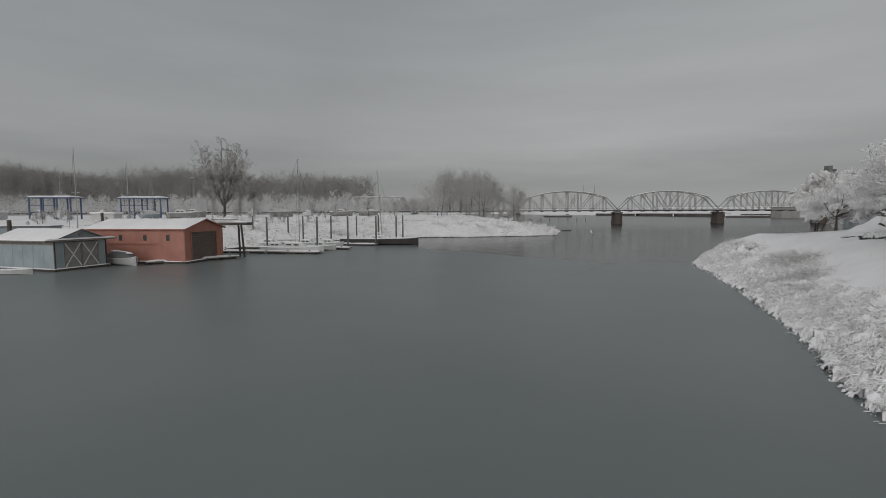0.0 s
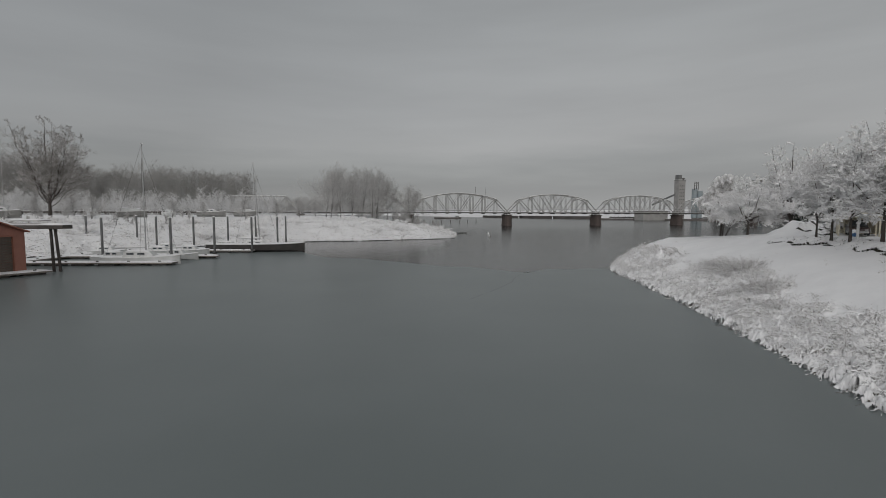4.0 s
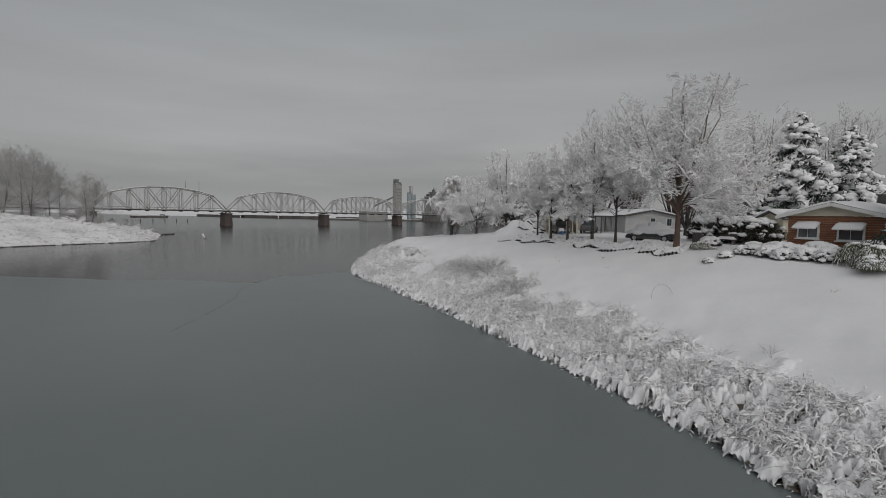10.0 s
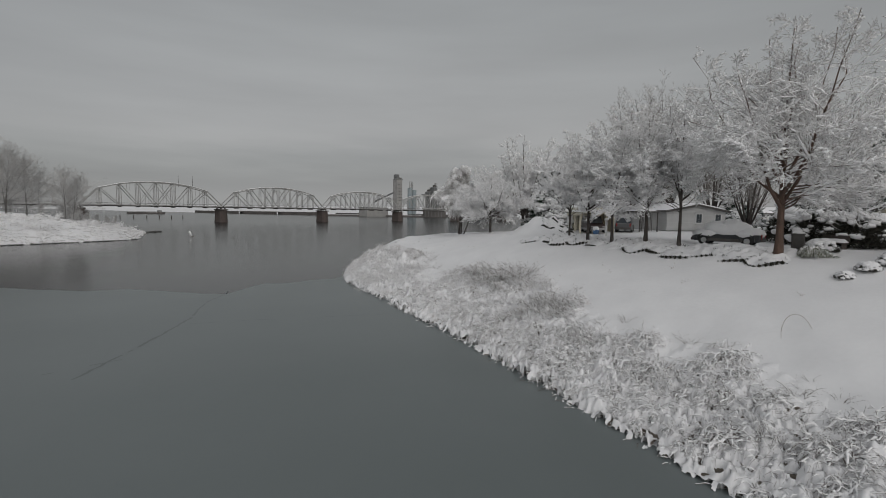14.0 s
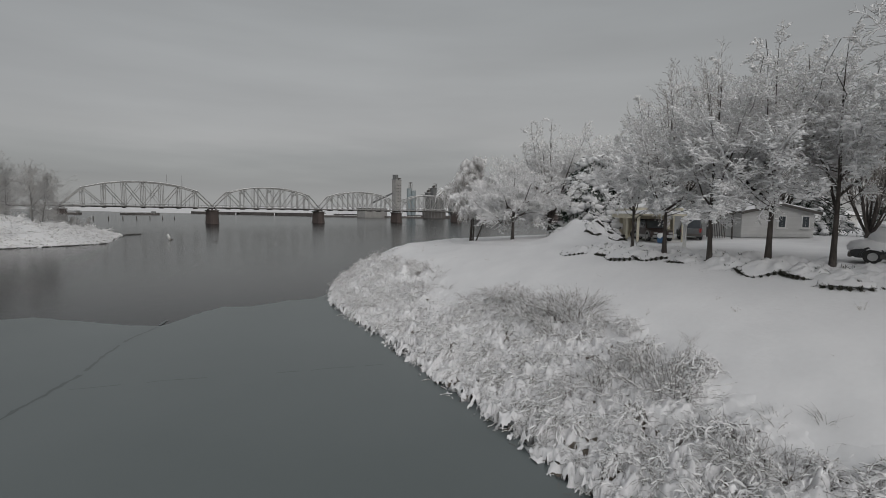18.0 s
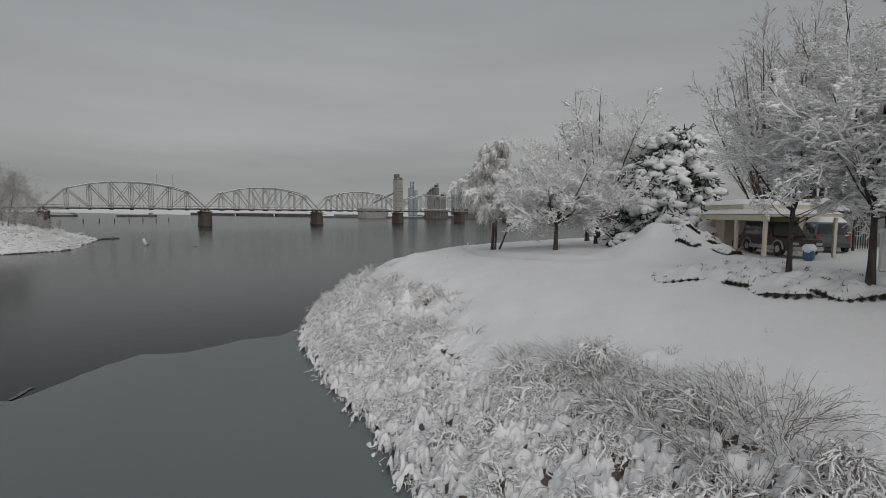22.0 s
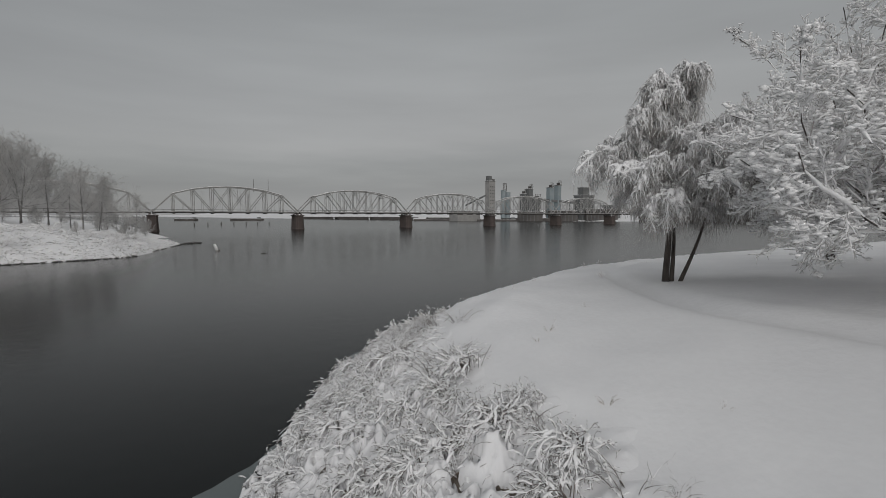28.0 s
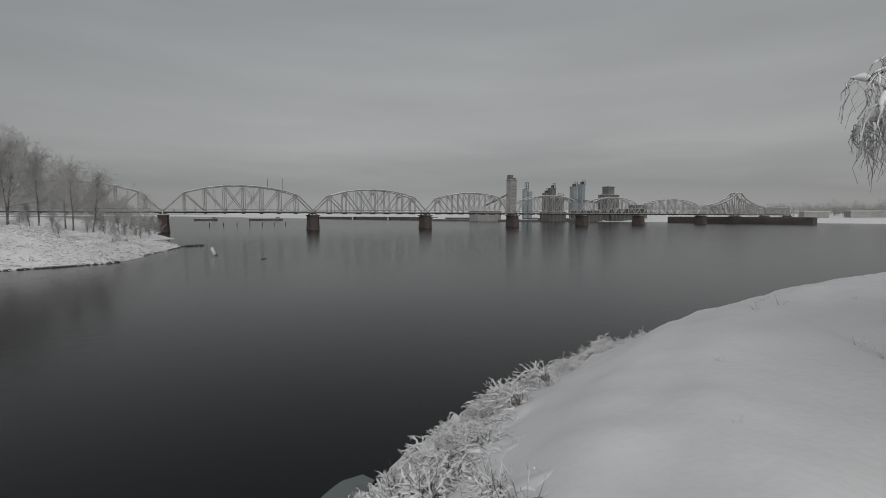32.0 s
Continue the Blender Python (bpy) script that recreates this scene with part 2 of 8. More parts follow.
ROCK = mat("shore_rock", (0.07, 0.068, 0.065), (0.13, 0.125, 0.12), 1.5, 0.9, bump=0.6, bscale=8, fine=0.25)


def water_material(name, base, rough, bump, scale, stretch, base2=None, coat=0.5):
    m = bpy.data.materials.new(name)
    m.use_nodes = True
    nt = m.node_tree
    bs = nt.nodes["Principled BSDF"]
    bs.inputs["Roughness"].default_value, bs.inputs["IOR"].default_value = rough, 1.33
    bs.inputs["Specular IOR Level"].default_value = coat
    co = nt.nodes.new("ShaderNodeTexCoord")
    mp = nt.nodes.new("ShaderNodeMapping")
    mp.inputs["Scale"].default_value = stretch
    nt.links.new(co.outputs["Object"], mp.inputs["Vector"])
    n1 = nt.nodes.new("ShaderNodeTexNoise")
    n1.inputs["Scale"].default_value, n1.inputs["Detail"].default_value = scale, 3
    n2 = nt.nodes.new("ShaderNodeTexNoise")
    n2.inputs["Scale"].default_value, n2.inputs["Detail"].default_value = 0.06, 4
    nt.links.new(mp.outputs[0], n1.inputs["Vector"])
    nt.links.new(co.outputs["Object"], n2.inputs["Vector"])
    mix = nt.nodes.new("ShaderNodeMixRGB")
    base2 = base2 or tuple(v * 0.8 for v in base)
    mix.inputs["Color1"].default_value, mix.inputs["Color2"].default_value = (*base, 1), (*base2, 1)
    mr = nt.nodes.new("ShaderNodeMapRange")
    mr.inputs["From Min"].default_value, mr.inputs["From Max"].default_value = 0.35, 0.65
    nt.links.new(n2.outputs["Fac"], mr.inputs["Value"])
    nt.links.new(mr.outputs[0], mix.inputs["Fac"])
    nt.links.new(mix.outputs[0], bs.inputs["Base Color"])
    bp = nt.nodes.new("ShaderNodeBump")
    bp.inputs["Strength"].default_value, bp.inputs["Distance"].default_value = bump, 0.05
    nt.links.new(n1.outputs["Fac"], bp.inputs["Height"])
    nt.links.new(bp.outputs[0], bs.inputs["Normal"])
    return m


WATER = water_material("river_water", (0.006, 0.008, 0.008), 0.16, 0.26, 0.9, (1, 1, 1), None, 0.32)
ICE = water_material("thin_ice", (0.165, 0.187, 0.189), 0.31, 0.03, 2.5, (1, 1, 1), (0.145, 0.167, 0.168), 0.45)

ICE_THIN = water_material("ice_seam", (0.105, 0.122, 0.122), 0.3, 0.02, 2.5, (1, 1, 1), None, 0.45)

# ---- mesh tools ----
RNG = np.random.default_rng(7)


class Geo:
    """Gathers vertices and faces of one mesh."""

    def __init__(self):
        self.v, self.f, self.n = [], [], 0

    def add(self, verts, faces):
        self.v.append(np.asarray(verts, float))
        self.f.extend([tuple(i + self.n for i in fc) for fc in faces])
        self.n += len(verts)
        return self

    def add_quads(self, verts, quads):
        self.v.append(np.asarray(verts, float))
        self.f.extend((np.asarray(quads) + self.n).tolist())
        self.n += len(verts)
        return self

    def box(self, c, s, turn=0.0, bevel=0.0, tilt=None):
        """A box of size s centred at c, turned about z, with chamfered long edges where bevel is set."""
        hx, hy, hz = (v / 2 for v in s)
        b = min(bevel, hx * 0.9, hy * 0.9, hz * 0.9)
        if b > 0:
            pts, fcs = [], []
            prof = [(-hx + b, -hy), (hx - b, -hy), (hx, -hy + b), (hx, hy - b), (hx - b, hy), (-hx + b, hy), (-hx, hy - b), (-hx, -hy + b)]
            for z, k in ((-hz, 1 - b / max(hx, hy)), (-hz + b, 1), (hz - b, 1), (hz, 1 - b / max(hx, hy))):
                pts += [(x * k, y * k, z) for x, y in prof]
            for r in range(3):
                for i in range(8):
                    j = (i + 1) % 8
                    fcs.append((r * 8 + i, r * 8 + j, r * 8 + 8 + j, r * 8 + 8 + i))
            fcs += [tuple(range(7, -1, -1)), tuple(range(24, 32))]
        else:
            pts = [(x, y, z) for z in (-hz, hz) for x, y in ((-hx, -hy), (hx, -hy), (hx, hy), (-hx, hy))]
            fcs = [(3, 2, 1, 0), (4, 5, 6, 7), (0, 1, 5, 4), (1, 2, 6, 5), (2, 3, 7, 6), (3, 0, 4, 7)]
        p = np.array(pts)
        if tilt is not None:
            p = p @ np.array(tilt.to_matrix()).T
        cs, sn = math.cos(turn), math.sin(turn)
        p = np.c_[p[:, 0] * cs - p[:, 1] * sn, p[:, 0] * sn + p[:, 1] * cs, p[:, 2]] + np.array(c)
        return self.add(p, fcs)

    def beam(self, a, b, w, h):
        """A rectangular member from a to b."""
        a, b = np.array(a, float), np.array(b, float)
        t = b - a
        ln = np.linalg.norm(t)
        t = t / ln
        up = np.array((0, 0, 1.0)) if abs(t[2]) < 0.95 else np.array((1.0, 0, 0))
        s = np.cross(t, up)
        s /= np.linalg.norm(s)
        u = np.cross(s, t)
        p = [q + s * x * w / 2 + u * z * h / 2 for q in (a, b) for x, z in ((-1, -1), (1, -1), (1, 1), (-1, 1))]
        return self.add(p, [(3, 2, 1, 0), (4, 5, 6, 7), (0, 1, 5, 4), (1, 2, 6, 5), (2, 3, 7, 6), (3, 0, 4, 7)])

    def cyl(self, a, b, r0, r1=None, n=12, caps=True):
        r1 = r0 if r1 is None else r1
        a, b = np.array(a, float), np.array(b, float)
        t = (b - a) / np.linalg.norm(b - a)
        up = np.array((0, 0, 1.0)) if abs(t[2]) < 0.95 else np.array((1.0, 0, 0))
        s = np.cross(t, up)
        s /= np.linalg.norm(s)
        u = np.cross(s, t)
        an = np.arange(n) * 2 * np.pi / n
        ring = np.cos(an)[:, None] * s + np.sin(an)[:, None] * u
        f = [(i, (i + 1) % n, n + (i + 1) % n, n + i) for i in range(n)]
        if caps:
            f += [tuple(range(n - 1, -1, -1)), tuple(range(n, 2 * n))]
        return self.add(np.r_[a + ring * r0, b + ring * r1], f)

    def prism(self, poly, z0, z1):
        n = len(poly)
        v = [(x, y, z0) for x, y in poly] + [(x, y, z1) for x, y in poly]
        return self.add(v, [tuple(range(n - 1, -1, -1)), tuple(range(n, 2 * n))] + [(i, (i + 1) % n, n + (i + 1) % n, n + i) for i in range(n)])

    def tubes(self, pts, rad, n=3):
        """Many tubes at once: pts (N, K, 3), rad (N, K)."""
        pts, rad = np.asarray(pts, float), np.asarray(rad, float)
        if len(pts) == 0:
            return self
        N, K, _ = pts.shape
        t = np.gradient(pts, axis=1)
        t /= np.linalg.norm(t, axis=2, keepdims=True) + 1e-9
        up = np.where(np.abs(t[..., 2:3]) < 0.9, np.array((0, 0, 1.0)), np.array((1.0, 0, 0)))
        s = np.cross(t, up)
        s /= np.linalg.norm(s, axis=2, keepdims=True) + 1e-9
        u = np.cross(s, t)
        an = np.arange(n) * 2 * np.pi / n + 0.5
        v = pts[:, :, None, :] + rad[:, :, None, None] * (np.cos(an)[:, None] * s[:, :, None, :] + np.sin(an)[:, None] * u[:, :, None, :])
        idx = np.arange(N * K * n).reshape(N, K, n)
        a, b = idx[:, :-1, :], idx[:, 1:, :]
        q = np.stack([a, np.roll(a, -1, 2), np.roll(b, -1, 2), b], -1).reshape(-1, 4)
        return self.add_quads(v.reshape(-1, 3), q)

    def blobs(self, centre, size, rough=0.25, low=False, rng=None):
        """Many lumpy pillows at once: centre (N, 3), size (N, 3)."""
        rng = rng or RNG
        centre, size = np.asarray(centre, float), np.asarray(size, float)
        if len(centre) == 0:
            return self
        bv, bf = OCTA if low else ICO
        N, M = len(centre), len(bv)
        an = rng.uniform(0, 2 * np.pi, N)
        cs, sn = np.cos(an)[:, None], np.sin(an)[:, None]
        x, y, z = bv[:, 0] * cs - bv[:, 1] * sn, bv[:, 0] * sn + bv[:, 1] * cs, np.repeat(bv[None, :, 2], N, 0)
        k = 1 + rng.uniform(-rough, rough, (N, M))
        v = np.stack([x * k, y * k, z * k], -1) * size[:, None, :] + centre[:, None, :]
        f = (bf[None] + (np.arange(N) * M)[:, None, None]).reshape(-1, 3)
        return self.add_quads(v.reshape(-1, 3), f)

    def mesh(self, name, material, smooth=False):
        me = bpy.data.meshes.new(name)
        me.from_pydata(np.concatenate(self.v).tolist() if self.v else [], [], self.f)
        me.materials.append(material)
        if smooth:
            me.polygons.foreach_set("use_smooth", [True] * len(me.polygons))
        me.update()
        return me


def ico(sub):
    bm = bmesh.new()
    bmesh.ops.create_icosphere(bm, subdivisions=sub, radius=1)
    bm.verts.ensure_lookup_table()
    r = np.array([v.co[:] for v in bm.verts]), np.array([[v.index for v in f.verts] for f in bm.faces])
    bm.free()
    return r


ICO, OCTA = ico(2), ico(1)


def thing(name, label, category, at=(0, 0, 0), turn=0.0, group="", kind=""):
    ob = new(name)
    ob.empty_display_size = 0.3
    ob.matrix_world = Matrix.Translation(at) @ Matrix.Rotation(turn, 4, "Z")
    return tagged(ob, label, category, group, kind)


def part(name, geo, material, parent, label="", smooth=False):
    """Links a gathered mesh (or a finished one) as one part under a thing or a part."""
    me = geo.mesh(name, material, smooth) if isinstance(geo, Geo) else geo
    ob = new(name, me)
    ob.parent = parent
    return tagged(ob, label)


def solo(name, geo, material, label, category="", group="", kind="", at=(0, 0, 0), turn=0.0, smooth=False):
    ob = new(name, geo.mesh(name, material, smooth))
    ob.matrix_world = Matrix.Translation(at) @ Matrix.Rotation(turn, 4, "Z")
    return tagged(ob, label, category, group, kind)


def snow_pad(a, b, c, d, thick, nu=10, nv=10, seed=0, edge=0.18):
    """A pillow of snow on the sheet a-b-c-d, thinner and rounded at its rim."""
    rng = np.random.default_rng(seed)
    a, b, c, d = (np.array(p, float) for p in (a, b, c, d))
    u, v = np.meshgrid(np.linspace(0, 1, nu + 1), np.linspace(0, 1, nv + 1), indexing="ij")
    lu, lv = np.linalg.norm(b - a), np.linalg.norm(d - a)
    du, dv = np.minimum(u, 1 - u) * lu, np.minimum(v, 1 - v) * lv
    rim = np.minimum(np.minimum(du, dv) / edge, 1)
    h = thick * np.sqrt(np.clip(1 - (1 - rim) ** 2, 0.0, 1)) * (1 + rng.uniform(-0.12, 0.12, u.shape)) + 0.012
    base = (a * ((1 - u) * (1 - v))[..., None] + b * (u * (1 - v))[..., None] + c * (u * v)[..., None] + d * ((1 - u) * v)[..., None])
    top = base + np.array((0, 0, 1.0)) * h[..., None]
    low = base + np.array((0, 0, 1.0)) * 0.004
    g = Geo()
    idx = np.arange((nu + 1) * (nv + 1)).reshape(nu + 1, nv + 1)
    q = np.stack([idx[:-1, :-1], idx[1:, :-1], idx[1:, 1:], idx[:-1, 1:]], -1).reshape(-1, 4)
    g.add_quads(top.reshape(-1, 3), q)
    ring = np.r_[idx[:, 0], idx[-1, 1:], idx[-2::-1, -1], idx[0, -2:0:-1]]
    n = len(ring)
    rv = np.r_[top.reshape(-1, 3)[ring], low.reshape(-1, 3)[ring]]
    g.add_quads(rv, [(i, n + i, n + (i + 1) % n, (i + 1) % n) for i in range(n)])
    return g

# ---- land, water, ice ----
SHORE = np.array([(-200, -900), (-60, -200), (2, -30), (9, -6), (14, 8), (18.8, 19.5), (20.9, 25), (22.6, 27.4), (24, 30.1), (25.9, 34), (28.2, 39.5),
                  (30, 44.5), (32.3, 50), (34, 55), (36.5, 62), (38, 66), (39.5, 71), (41.5, 77), (44, 81.5), (46, 84.3), (48, 87),
                  (50.2, 89.5), (54.5, 92), (58.3, 94), (66, 96.5), (80, 98), (120, 96), (250, 80), (900, -60), (3500, -700)], float)
SPIT = np.array([(-3500, 250), (-600, 60), (-200, 85), (-110, 108), (-58, 122), (-33, 150), (-15, 162), (-6, 166), (8, 166), (14, 168), (25, 171), (35, 173.5),
                 (42.3, 177.4), (46, 187), (48, 196), (52.5, 209), (55.5, 219), (50, 226), (46, 240), (48, 258), (56, 268), (50, 285), (52, 330), (55, 350),
                 (48, 400), (0, 470), (-200, 520), (-3500, 700)], float)


def shore_distance(x, y, line):
    """Signed distance to a shoreline, positive to the right of its direction."""
    best, sgn = np.full(x.shape, 1e9), np.ones(x.shape)
    for a, b in zip(line[:-1], line[1:]):
        ab = b - a
        t = np.clip(((x - a[0]) * ab[0] + (y - a[1]) * ab[1]) / (ab @ ab), 0, 1)
        d = np.hypot(x - a[0] - t * ab[0], y - a[1] - t * ab[1])
        s = np.where(ab[0] * (y - a[1]) - ab[1] * (x - a[0]) < 0, 1.0, -1.0)
        near = d < best - 1e-9
        best, sgn = np.where(near, d, best), np.where(near, s, sgn)
    return best * sgn


def wave(x, y, k, seed):
    """Smooth cheap relief from a few sines."""
    r = np.random.default_rng(seed)
    z = np.zeros(np.shape(x))
    for _ in range(7):
        a, f, p = r.uniform(0, 2 * np.pi), k * r.uniform(0.5, 1.6), r.uniform(0, 6.28)
        z = z + np.sin((x * math.cos(a) + y * math.sin(a)) * f + p)
    return z / 7


def mound_height(x, y):
    z = 2.0 * np.exp(-(((x - 57.2) / 2.7) ** 2 + ((y - 61.6) / 2.3) ** 2)) * (1 + 0.15 * wave(x, y, 2.0, 5)) * 0.88 + 0.45 * wave(x, y, 3.1, 9) * np.exp(-(((x - 57.8) / 3.4) ** 2 + ((y - 61) / 3.0) ** 2))
    z = z + 0.5 * np.exp(-(((x - 59.3) / 2.4) ** 2 + ((y - 60.0) / 1.8) ** 2))
    return z


TRAIL = np.array([(76, 88), (67.4, 85.6), (63.2, 82.4), (60.2, 79), (57.6, 75.9), (56.3, 73.6), (55.5, 71.4), (54.8, 69), (54.2, 66.5), (54, 63)], float)


def land_z(x, y):
    """Height of the snow surface on the near bank."""
    x, y = np.asarray(x, float), np.asarray(y, float)
    d = shore_distance(x, y, SHORE)
    d = d + 0.42 * wave(x, y, 0.9, 17) * np.exp(-(d / 2.0) ** 2)
    top = np.clip((y - 55) / 30, 0, 1)
    z = np.interp(d, (-30, -2, 0, 1.0, 3.0, 5.5, 8, 10.5, 15, 19, 30, 60, 3000), (-4, -0.9, -0.12, 0.35, 0.95, 1.9, 3.5, 4.5, 5.9, 6.35, 6.5, 6.6, 14))
    z = z * (1 - 0.12 * top)
    pt = np.clip((y - 69) / 12, 0, 1) ** 1.5
    steep = np.interp(d, (-30, -2, 0, 1.5, 3.5, 6, 8.5, 13, 20, 60, 3000), (-4, -0.9, -0.12, 0.8, 2.2, 4.0, 5.0, 5.35, 5.5, 6.3, 14))
    z = z * (1 - pt) + steep * pt * (1 - 0.065 * np.clip((x - 53) / 7, 0, 1))
    rough = np.interp(d, (0, 1.5, 7, 10, 13), (0.1, 1, 1, 0.35, 0.12))
    z = z + rough * (0.16 * wave(x, y, 2.2, 1) + 0.10 * wave(x, y, 5.0, 2)) * (d > -1) + 0.10 * wave(x, y, 0.35, 3) * (d > 6)
    tr = np.abs(shore_distance(x, y, TRAIL))
    z = z - 0.24 * np.exp(-(tr / 0.4) ** 2) + 0.07 * np.exp(-((tr - 1.0) / 0.4) ** 2)
    return z + mound_height(x, y)


def axis(lo, hi, step, far_lo, far_hi):
    out = list(np.arange(lo, hi, step))
    s, v = step, out[-1]
    while v < far_hi:
        s *= 1.28
        v += s
        out.append(v)
    s, v = step, lo
    while v > far_lo:
        s *= 1.28
        v -= s
        out.insert(0, v)
    return np.array(out)


def sheet(name, xs, ys, height, keep, material, label):
    X, Y = np.meshgrid(xs, ys, indexing="ij")
    Z = height(X, Y)
    idx = np.arange(X.size).reshape(X.shape)
    q = np.stack([idx[:-1, :-1], idx[1:, :-1], idx[1:, 1:], idx[:-1, 1:]], -1).reshape(-1, 4)
    ok = keep(X, Y).ravel()
    q = q[ok[q].any(1)]
    used = np.unique(q)
    remap = np.zeros(X.size, int)
    remap[used] = np.arange(len(used))
    g = Geo().add_quads(np.c_[X.ravel(), Y.ravel(), Z.ravel()][used], remap[q])
    return solo(name, g, material, label, kind="structure", smooth=True)


sheet("ground", axis(10, 84, 0.42, -600, 3500), axis(10, 102, 0.42, -2500, 140), land_z, lambda x, y: shore_distance(x, y, SHORE) > -2.5, SNOW,
      "snow-covered riverbank rising to a level lawn")


def spit_d(x, y):
    return -shore_distance(x, y, SPIT)


def spit_z(x, y):
    x, y = np.asarray(x, float), np.asarray(y, float)
    d = spit_d(x, y)
    z = np.interp(d, (-30, -2, 0, 0.8, 3, 8, 18, 35, 80, 3000), (-4, -0.8, -0.05, 0.5, 1.5, 3.2, 5.4, 7.0, 7.4, 16))
    tip = np.clip((x - 10) / 45, 0, 1)
    z = z * (1 - 0.35 * tip)
    return z + np.interp(d, (0, 2, 12, 25), (0.1, 0.5, 0.5, 0.12)) * wave(x, y, 1.1, 11) + 0.25 * wave(x, y, 0.2, 12) * (d > 3)


sheet("spit_ground", axis(-110, 62, 1.3, -3400, 75), axis(105, 300, 1.3, 0, 680), spit_z, lambda x, y: spit_d(x, y) > -2, SNOW,
      "snow-covered spit and marina shore with a steep bank")


FAR = np.array([(-3500, 3700), (-500, 3300), (180, 2600), (330, 1500), (415, 820), (448, 680), (500, 588), (600, 475), (672, 400), (700, 320), (712, 250), (760, 170), (1000, 20), (3500, -500)], float)


def far_z(x, y):
    x, y = np.asarray(x, float), np.asarray(y, float)
    d = -shore_distance(x, y, FAR) + 6 * wave(x, y, 0.02, 21)
    rise = np.clip((x - 420) / 260, 0.22, 1)
    return np.interp(d, (-80, -5, 0, 10, 60, 400, 1200, 4000), (-6, -0.5, 0.2, 4.5, 6, 9, 30, 60)) * np.where(d > 0, rise, 1) + 1.5 * wave(x, y, 0.01, 22) * (d > 30) * rise


sheet("far_shore_ground", axis(60, 1400, 20, -3500, 3800), axis(150, 1100, 16, -1500, 3800), far_z, lambda x, y: far_z(x, y) > -2, SNOW,
      "snow-covered far river shore")
wat = Geo()
wat.add([(-4800, -4800, 0), (4800, -4800, 0), (4800, 4800, 0), (-4800, 4800, 0)], [(0, 1, 2, 3)])
solo("water", wat, WATER, "dark calm open river water", kind="structure")

ICE_EDGE = [(46.6, 84.8), (43.8, 82.2), (41.9, 81.3), (39.8, 82.1), (37.8, 81.7), (36, 81.6), (34.2, 83.0), (32.2, 82.1), (29.9, 80.2), (28.2, 79.0), (26.6, 80.6),
            (24.6, 84.0), (22, 88.4), (18.6, 89.5), (15, 94), (12.5, 97.7), (8, 103), (5.7, 106.7), (0, 109), (-3, 113.5), (-4.5, 117.5), (-9, 135),
            (-20, 152), (-36, 156)]


def wobbly(line, step, amp, seed):
    rng = np.random.default_rng(seed)
    out = []
    for a, b in zip(line[:-1], line[1:]):
        a, b = np.array(a, float), np.array(b, float)
        n = max(1, int(np.linalg.norm(b - a) / step))
        nrm = np.array((-(b - a)[1], (b - a)[0])) / np.linalg.norm(b - a)
        for i in range(n):
            out.append(a + (b - a) * i / n + nrm * (rng.uniform(-amp, amp) if i else 0))
    out.append(np.array(line[-1], float))
    return [tuple(p) for p in out]


edge = wobbly(ICE_EDGE, 0.6, 0.10, 4)
rim = edge + [(-140, 170), (-400, 100), (-400, -700), (60, -700), (60, 30), (60, 85)]
ice = Geo()
ice.prism(rim, 0.004, 0.03)
solo("ice_sheet", ice, ICE, "thin smooth teal-grey ice over the inlet", kind="structure")
for pts in ([(50.0, 89.5), (50.2, 90.3), (50.7, 91.1), (51.4, 91.8), (52.2, 92.3), (52.9, 92.3), (53.1, 91.8), (52.2, 91.0), (51.0, 89.8)],):
    solo("ice_floe", Geo().prism(wobbly(pts + pts[:1], 0.4, 0.05, 9)[:-1], 0.004, 0.03), ICE, "small broken plate of thin grey ice", "ice floe", "ice floes")
CRACKS = ([(29.0, 80.6), (27.9, 78.8), (25.5, 76.2), (23.7, 73.3), (22.2, 70.3), (19.9, 67.3), (16.8, 63.5), (13.4, 59.8)],
          [(35.8, 60.4), (33.5, 61.5), (30.5, 63.2), (27.9, 64.6), (25.3, 66.3), (23.3, 67.3), (21.4, 68.2)],
          [(15.9, 61.8), (11.4, 61.7), (8.0, 62.0)])
for k, line in enumerate(CRACKS):
    pts = wobbly(line, 0.5, 0.07, 30 + k)
    g = Geo()
    rng = np.random.default_rng(50 + k)
    for i in range(len(pts) - 1):
        if rng.random() < (0.12, 0.45, 0.5)[k]:
            continue
        a, b = np.array(pts[i]), np.array(pts[i + 1])
        n_ = np.array((-(b - a)[1], (b - a)[0])) / np.linalg.norm(b - a) * (0.11, 0.05, 0.04)[k] * rng.uniform(0.5, 1.3)
        g.add([(*(a - n_), 0.034), (*(b - n_ * 0.7), 0.034), (*(b + n_ * 0.7), 0.034), (*(a + n_), 0.034)], [(0, 1, 2, 3)])
    solo("ice_crack", g, ICE_THIN, "thin dark seam across the grey river ice", "ice crack", "cracks in the ice", kind="stuff")

# ---- railway bridge ----
BY, SPAN, DECK = 345.4, 74.0, 10.0
PIER_X = [127.7, 201.4, 275.2, 349.0, 422.6]


